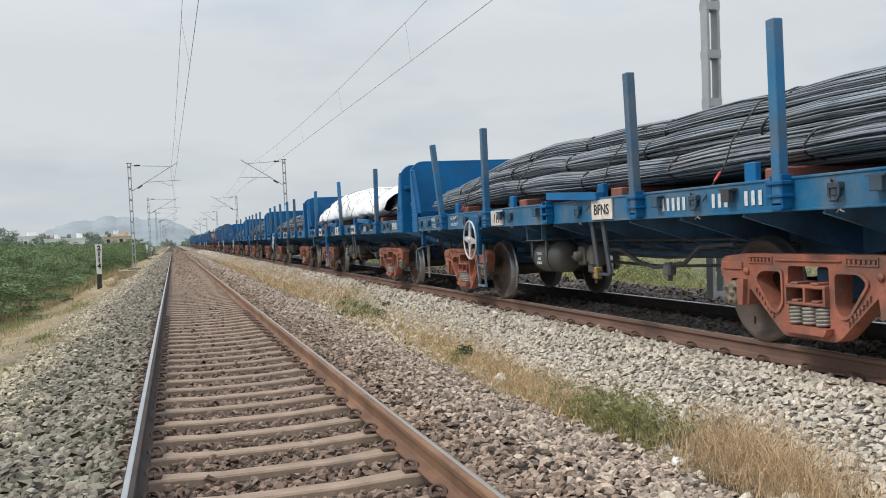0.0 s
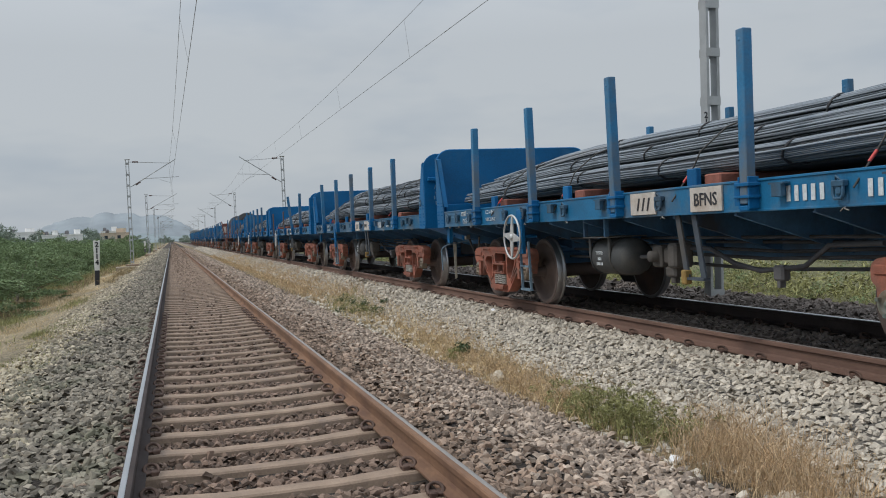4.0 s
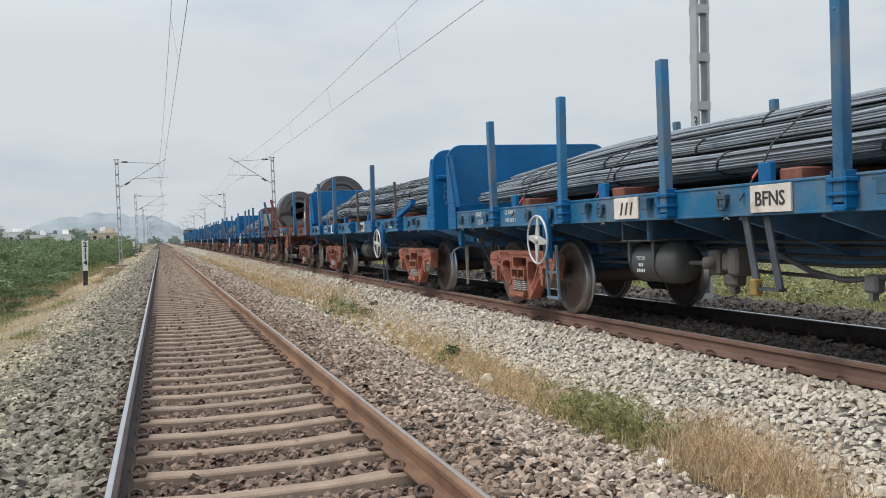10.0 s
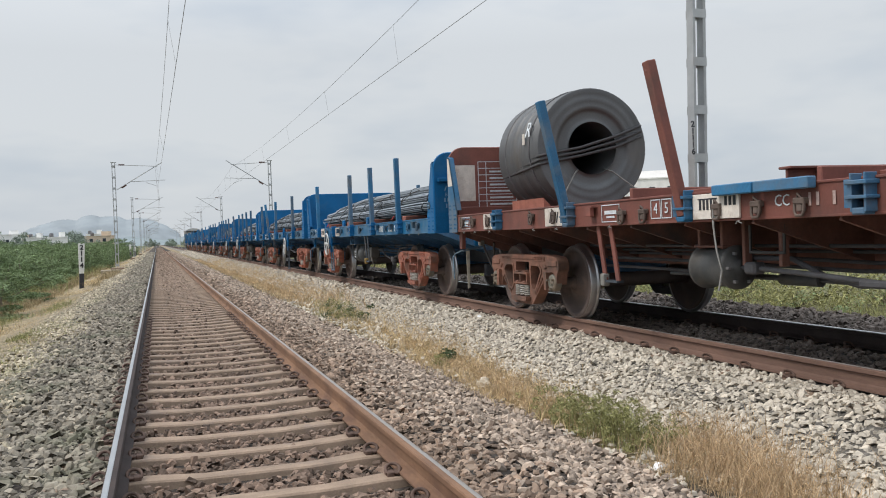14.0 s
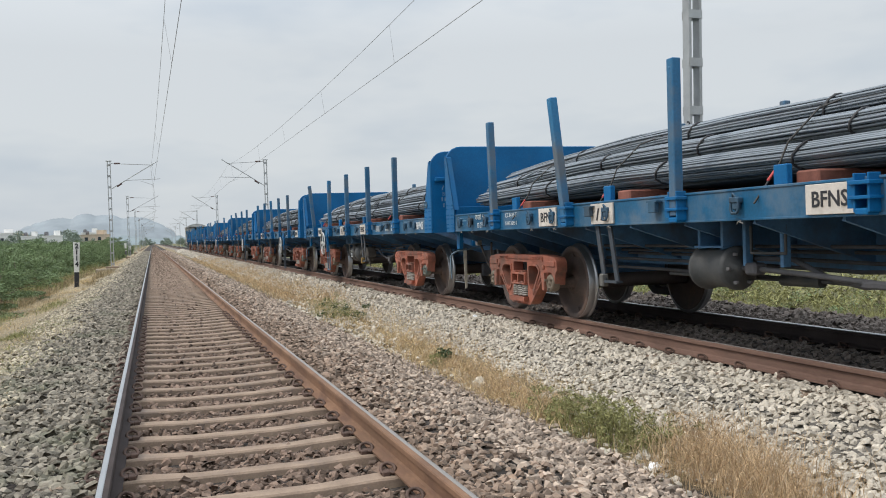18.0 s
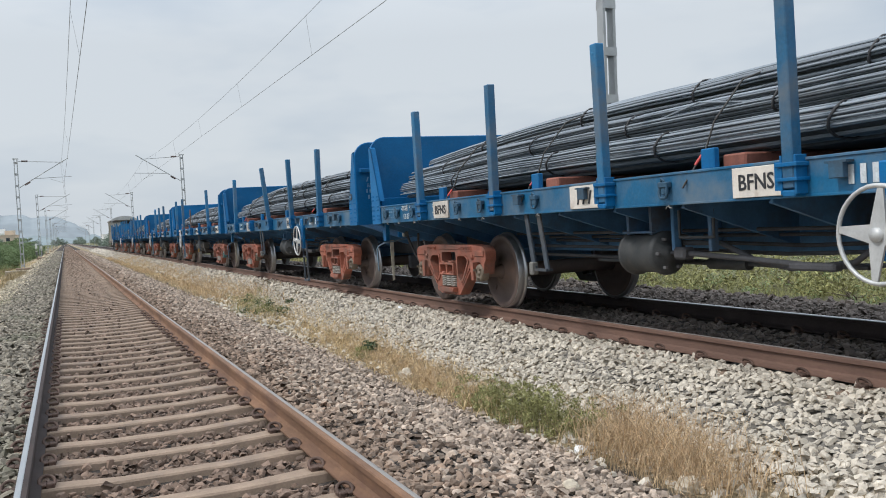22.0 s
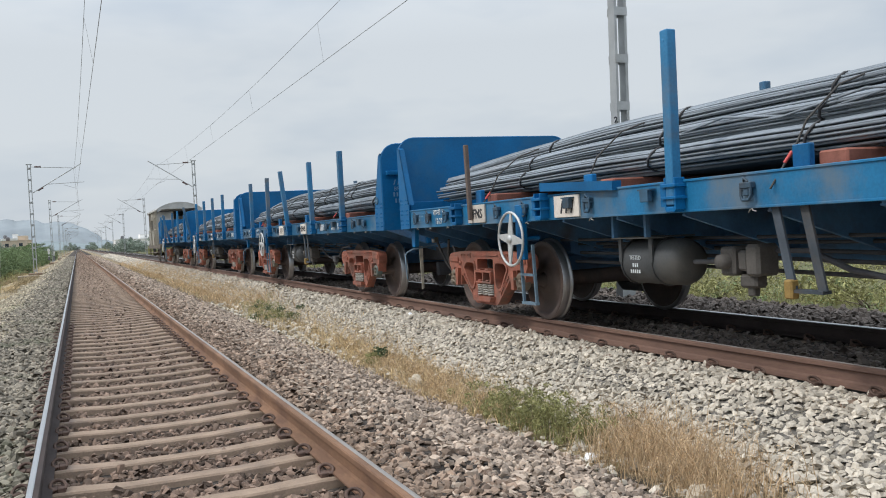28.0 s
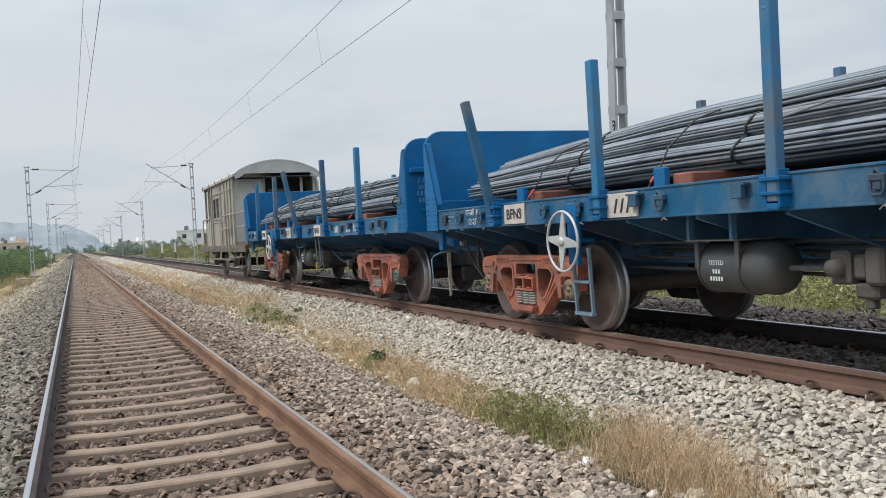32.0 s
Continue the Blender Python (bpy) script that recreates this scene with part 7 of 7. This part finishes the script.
# ---- distance ----
def far_mat(name, col):
    m = bpy.data.materials.new(name)
    m.use_nodes = True
    n, l = m.node_tree.nodes, m.node_tree.links
    p = n["Principled BSDF"]
    no = n.new("ShaderNodeTexNoise")
    no.inputs["Scale"].default_value, no.inputs["Detail"].default_value = 0.012, 8
    co = n.new("ShaderNodeTexCoord")
    l.new(co.outputs["Object"], no.inputs["Vector"])
    rp = n.new("ShaderNodeValToRGB")
    rp.color_ramp.elements[0].position, rp.color_ramp.elements[1].position = 0.35, 0.65
    rp.color_ramp.elements[0].color = (*[c * 0.86 for c in col], 1)
    rp.color_ramp.elements[1].color = (*[c * 1.08 for c in col], 1)
    l.new(no.outputs[0], rp.inputs[0])
    l.new(rp.outputs[0], p.inputs["Base Color"])
    # haze is put into the colour, with a faint glow of its own
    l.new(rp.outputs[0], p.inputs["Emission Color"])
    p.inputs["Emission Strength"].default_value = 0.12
    p.inputs["Roughness"].default_value = 1.0
    return m


def hill(label, y, peaks, col, depth=500):
    """A far ridge: peaks of (x, half width, height) over the plain."""
    xs = np.linspace(-1500, 1500, 420)
    v = []
    for row, s in enumerate((0.0, 0.55, 1.0, 0.6, 0.0)):
        for x in xs:
            h = max(hh * max(0.0, 1 - abs((x - px) / w) ** 2.4) for px, w, hh in peaks)
            h += 7 * noise.noise((x * 0.01, row * 0.7, y)) * (1 if h > 4 else 0) + (5 * noise.noise((x * 0.035, row, 5.0)) + 3 * noise.noise((x * 0.09, row * 2.0, 9.0))) * (1 if h > 6 else 0)
            v.append((x, y + row * depth / 4, -2 + max(0.0, h) * s))
    w = len(xs)
    q = [(j * w + i, j * w + i + 1, (j + 1) * w + i + 1, (j + 1) * w + i) for j in range(4) for i in range(w - 1)]
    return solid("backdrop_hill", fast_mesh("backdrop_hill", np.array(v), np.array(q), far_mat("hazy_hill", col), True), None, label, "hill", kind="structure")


def house(x, y, w, d, h, paint, label, storeys=2, turn=0.0):
    ob = thing("house", label, "house", "distant houses", at=pose(x, y, ground_z(x), 0, 0, turn))
    part("wall", Mesh().box(-w / 2, w / 2, -d / 2, d / 2, -0.5, h), paint, ob)
    part("parapet", Mesh().box(-w / 2 - 0.15, w / 2 + 0.15, -d / 2 - 0.15, d / 2 + 0.15, h, h + 0.25), paint, ob)
    part("stair_head", Mesh().box(w * 0.1, w * 0.4, -d / 4, d / 4, h + 0.25, h + 1.7), paint, ob)
    part("water_tank", Mesh().lathe([(h + 0.25, 0.0), (h + 0.25, 0.6), (h + 1.3, 0.6), (h + 1.5, 0.3), (h + 1.5, 0.0)], "z", 12, c=(-w * 0.3, 0, 0)), BLACK, ob)
    n = max(2, int(w / 3.2))
    for s in range(storeys):
        for k in range(n):
            cx = -w / 2 + (k + 0.5) * w / n
            z = 1.0 + s * (h / storeys)
            win = part("window", Mesh().box(cx - 0.55, cx + 0.55, -d / 2 - 0.03, -d / 2, z, z + 1.2), GLASS_DARK, ob)
            part("sill", Mesh().box(cx - 0.7, cx + 0.7, -d / 2 - 0.25, -d / 2, z - 0.12, z), paint, win)
    return ob


def build_distance():
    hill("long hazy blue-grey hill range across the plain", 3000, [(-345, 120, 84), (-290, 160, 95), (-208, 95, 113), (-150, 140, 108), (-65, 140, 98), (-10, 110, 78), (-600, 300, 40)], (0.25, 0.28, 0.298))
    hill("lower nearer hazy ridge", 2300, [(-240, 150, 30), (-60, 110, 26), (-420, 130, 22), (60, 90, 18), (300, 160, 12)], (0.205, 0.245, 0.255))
    W, C = "white flat-roofed plastered house far across the scrub", "cream flat-roofed plastered house far across the scrub"
    for x, y, w, d, h, pt, lb, st, tn in ((-53.7, 370, 10, 9, 7.6, HOUSE, W, 2, 10), (-29.3, 300, 5.5, 6, 5.4, HOUSE, W, 1, 8), (-39, 330, 5, 5, 5.8, HOUSE, W, 1, -5), (-38, 400, 10, 8, 4, HOUSE, W, 1, -6), (-62, 390, 9, 8, 4.2, HOUSE, W, 1, 4), (-18.6, 330, 8.5, 8, 5.6, HOUSE2, C, 2, -8),
                                            (-21.5, 352, 6, 6, 6.6, HOUSE, W, 2, 5), (-78, 420, 15, 10, 4.5, HOUSE, W, 1, 0), (-90, 400, 9, 8, 5, HOUSE2, C, 1, 8), (-31, 420, 11, 9, 3.6, HOUSE2, C, 1, 3),
                                            (-66, 350, 8, 7, 3.6, HOUSE, W, 1, 12), (-72, 372, 7, 6, 3.4, HOUSE2, C, 1, -9), (-42, 355, 7, 6, 3.3, HOUSE, W, 1, 20), (-57, 430, 12, 8, 6.8, HOUSE2, C, 2, -4), (-28, 372, 8, 7, 3.5, HOUSE, W, 1, 6), (-100, 430, 10, 8, 4.2, HOUSE, W, 1, -7), (33, 260, 12, 9, 6.2, HOUSE, W, 2, -10), (43, 280, 9, 8, 4.5, HOUSE2, C, 1, 12), (19, 330, 14, 8, 4.2, HOUSE, W, 1, 4), (95, 95, 16, 10, 7.5, HOUSE, W, 2, -30), (120, 120, 12, 10, 6, HOUSE2, C, 2, -24),
                                            (88, 156, 20, 12, 11.2, HOUSE, "white flat-roofed hall beyond the field", 3, -30), (74.5, 153, 7, 10, 8.6, HOUSE, "low white wing of the hall beyond the field", 2, -30)):
        house(x, y, w, d, h * (1.04 if x < 0 else 1.0), pt, lb, st, tn)


# ---- posts and small things ----
def km_post():
    ob = thing("distance_post", "whitewashed concrete distance post with a black foot", "post", at=pose(-3.28, 43.0, -0.55, 1.0, 1.5, 10))
    part("shaft", Mesh().prism([(-0.098, 0.68), (0.098, 0.68), (0.125, 1.55), (0.135, 2.0), (0.12, 2.03), (0.03, 1.99), (-0.05, 2.03), (-0.125, 2.02), (-0.135, 1.97), (-0.12, 1.55)], -0.09, 0.09, "y"), POST_W, ob)
    part("foot", Mesh().box(-0.096, 0.096, -0.085, 0.085, -0.3, 0.68, 0.02), INK, ob, "black painted foot")
    for k, c in enumerate(("2", "1", "1", "4")):
        part("numeral", letters(c, 0.30, INK, bold=0.012), None, ob, at=Matrix.Translation((0, -0.103, 1.84 - 0.27 * k)) @ ON_END)
    return ob


def mast_plate():
    """Numerals painted down the mast's near column."""
    for k, c in enumerate(("2", "1", "1", "1", "6")):
        solid("mast_numeral", letters(c, 0.135, INK, bold=0.005), None, "black numeral painted on the catenary mast", "numeral", "mast numerals", at=Matrix.Translation((8.375, 12.598, 2.94 - 0.112 * k)) @ ON_END)


def small_things():
    km_post()
    mast_plate()
    for x, y, h in ((-4.05, 150, 1.95), (-3.72, 167, 1.5), (13.0, 150.0, 2.35), (16.0, 160.0, 2.35)):
        mk = thing("marker_post", "whitewashed marker post with a dark foot on the verge", "post", "marker posts", at=pose(x, y, -0.5))
        part("shaft", Mesh().box(-0.15, 0.15, -0.1, 0.1, 0.75, h, 0.02), POST_W, mk)
        part("foot", Mesh().box(-0.145, 0.145, -0.095, 0.095, -0.6, 0.75, 0.02), BLACK, mk, "dark foot")
    rng = np.random.default_rng(4)

    def rock(x, y, r, material, label):
        m = Mesh()
        seed = rng.uniform(0, 50)
        prof = []
        n, k = 10, 14
        for i in range(n + 1):
            t = math.pi * i / n
            for j in range(k):
                a = 2 * math.pi * j / k
                d = Vector((math.sin(t) * math.cos(a), math.sin(t) * math.sin(a), math.cos(t)))
                prof.append(d * r * (1 + 0.35 * noise.noise(d * 1.6 + Vector((seed, 0, 0)))) * Vector((1.2, 0.9, 0.75)).length / 1.6)
        f = [(i * k + j, (i + 1) * k + j, (i + 1) * k + (j + 1) % k, i * k + (j + 1) % k) for i in range(n) for j in range(k)]
        m.add(prof, f, False)
        solid("stone", m, material, label, "stone", "loose stones", at=pose(x, y, ground_z(x) + r * 0.35))
    PALE = mat("pale_buff_stone", (0.55, 0.47, 0.36), 0.9, 0, 0.2, 12, 0.3, 60)
    rock(3.42, 9.37, 0.085, PALE, "pale buff stone on the ballast's edge")
    rock(3.36, 5.6, 0.045, TARP, "white stone at the ballast's edge")
    rock(3.42, 4.45, 0.075, PALE, "pale buff stone in dry grass")
    rock(4.9, 13.5, 0.05, TARP, "small white stone on the ballast")
    rock(2.5, 4.3, 0.05, PALE, "pale buff stone on the ballast")
    SLAB = mat("weathered_slab", (0.34, 0.29, 0.215), 0.9, 0, 0.3, 5, 0.3, 60, 0, (0.22, 0.18, 0.13), 0.55)
    # low concrete slab by the near left mast
    solid("concrete_slab", Mesh().box(-0.6, 0.6, -0.7, 0.7, -0.4, 0.22, 0.02), SLAB, "weathered concrete slab beside the mast", "slab", at=pose(-3.0, 63.0, -0.5, 0, 0, 4))
    solid("tree_stump", Mesh().lathe([(-0.2, 0.14), (0.12, 0.11), (0.42, 0.10), (0.44, 0.06), (0.44, 0.0)], "z", 10), BARK, "dark charred stump on the dry verge", "stump", at=pose(-2.95, 15.6, -0.5))


def few(x, y, rng):
    """Keeps three stones in ten."""
    return rng.uniform(0, 1, len(x)) < 0.30


def thin_cover(x, y, rng):
    """Stones in the cribs, and more and more on the sleepers farther out."""
    u = ((y - SLEEPER0 + 30) % 0.6) / 0.6
    return (u > 0.21) & (u < 0.79) | (rng.uniform(0, 1, len(x)) < np.clip((y - 25) / 45, 0.05, 0.75))


def wander(y):
    """How far the bed's outer edge strays from its line."""
    return 0.20 * np.sin(0.55 * y + 1.0) + 0.13 * np.sin(1.31 * y) + 0.08 * np.sin(2.9 * y + 2.0)


def inner_left(x, y, rng):
    return rng.uniform(0, 1, len(x)) < np.clip((x + 1.95 + 0.6 * wander(y)) / 0.6, 0, 1)


def outer_left(x, y, rng):
    return (rng.uniform(0, 1, len(x)) < np.clip((x + 2.62 + wander(y)) / 0.55, 0, 1)) & (rng.uniform(0, 1, len(x)) < np.clip((-1.15 - 0.6 * wander(y) - x) / 0.6, 0, 1))


def rail_side(x, y, rng):
    return rng.uniform(0, 1, len(x)) < np.clip((2.55 + 0.5 * wander(y) - x) / 0.8, 0, 1)


def grass_side(x, y, rng):
    return rng.uniform(0, 1, len(x)) < np.clip((x - 1.75 - 0.5 * wander(y)) / 0.8, 0, 1)


def build_ballast():
    stones("ballast_shoulder", spread(-2.3, -0.36, 5.0, 170.0, edge=0.05, grow=26.0, skip=inner_left), STONE5, "dusky brown-grey broken ballast beside the empty track", seed=1, tilt=0.42)
    stones("ballast_shoulder", spread(-2.75, -1.1, 5.0, 170.0, edge=0.05, top=0.1, grow=26.0, skip=outer_left), STONE7, "sand-stained ballast at the edge of the dry verge", seed=21, tilt=0.42)
    stones("ballast_shoulder", spread(1.54, 2.75, 2.4, 170.0, 0.044, edge=0.03, grow=16.0, skip=rail_side), STONE6, "rust-browned broken ballast along the empty track", seed=22, tilt=0.42)
    stones("ballast_shoulder", spread(1.75, 3.25, 2.4, 170.0, 0.045, edge=0.14, grow=16.0, skip=grass_side), STONE1, "brown-grey broken ballast towards the dry grass", seed=2, tilt=0.42)
    stones("ballast_crib", spread(XA - 0.82, XA + 0.82, 2.4, 34.0, 0.046, 0.01, 0.10, in_crib, 0.006, 40.0), STONE4, "dusky ballast between the sleepers", seed=3)
    stones("ballast_crib", spread(XA - 0.80, XA + 0.80, 30.0, 170.0, 0.048, 0.01, 0.06, thin_cover, 0.016, 40.0), STONE6, "dusky ballast that covers the far sleepers", seed=13)
    stones("ballast_bank", spread(3.95, 5.228, 2.8, 170.0, 0.044, edge=0.03, grow=14.0), STONE2, "pale grey broken ballast bank of the train's track", seed=4, tilt=0.33)
    stones("ballast_bank", spread(4.72, 5.10, 2.8, 34.0, 0.046, 0.03, 0.2, None, 0.02), STONE2, "pale grey stones heaped over the sleeper ends", seed=15, tilt=0.33)
    stones("ballast_bank", spread(3.75, 4.1, 2.6, 7.5, 0.055, 0.10), STONE2, "pale grey stones at the bank's foot", seed=14)
    for x0, x1, ma, lb in ((-2.0, -0.36, STONE5, "dusky ballast beside the empty track"), (1.54, 3.25, STONE1, "brown-grey ballast along the empty track"), (3.95, 5.27, STONE2, "pale grey ballast bank of the train's track")):
        stones("ballast_bed", spread(x0, x1, -9.0, 2.6 if x0 > 0 else 5.0, 0.062, 0.1, 0.15), ma, lb, seed=int(x1 * 10) + 40)
    stones("ballast_bed", spread(XA - 0.82, XA + 0.82, -9.0, 2.5, 0.06, 0.01, 0.1, in_crib, 0.006), STONE4, "dusky ballast between the sleepers", seed=61)
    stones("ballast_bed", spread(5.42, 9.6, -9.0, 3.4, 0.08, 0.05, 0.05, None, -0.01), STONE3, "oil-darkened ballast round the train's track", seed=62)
    stones("strewn_stones", spread(3.15, 4.05, 3.2, 26.0, 0.06, 0.10, 0.0, few), STONE2, "pale grey stones strewn in the dry grass", seed=9)
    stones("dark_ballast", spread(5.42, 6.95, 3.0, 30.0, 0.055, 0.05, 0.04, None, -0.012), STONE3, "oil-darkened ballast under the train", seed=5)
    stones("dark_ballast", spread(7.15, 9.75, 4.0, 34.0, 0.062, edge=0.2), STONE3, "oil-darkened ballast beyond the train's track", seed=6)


# ---- build: the large structure, the train, then small things ----
build_ground()
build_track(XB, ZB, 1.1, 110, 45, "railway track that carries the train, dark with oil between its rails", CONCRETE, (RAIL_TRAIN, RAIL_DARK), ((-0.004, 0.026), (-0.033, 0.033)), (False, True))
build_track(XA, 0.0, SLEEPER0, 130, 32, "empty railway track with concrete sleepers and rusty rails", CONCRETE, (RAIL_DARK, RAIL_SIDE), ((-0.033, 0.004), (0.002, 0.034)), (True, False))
build_line()
build_train()
build_distance()
build_plants()
small_things()
build_ballast()

motions()
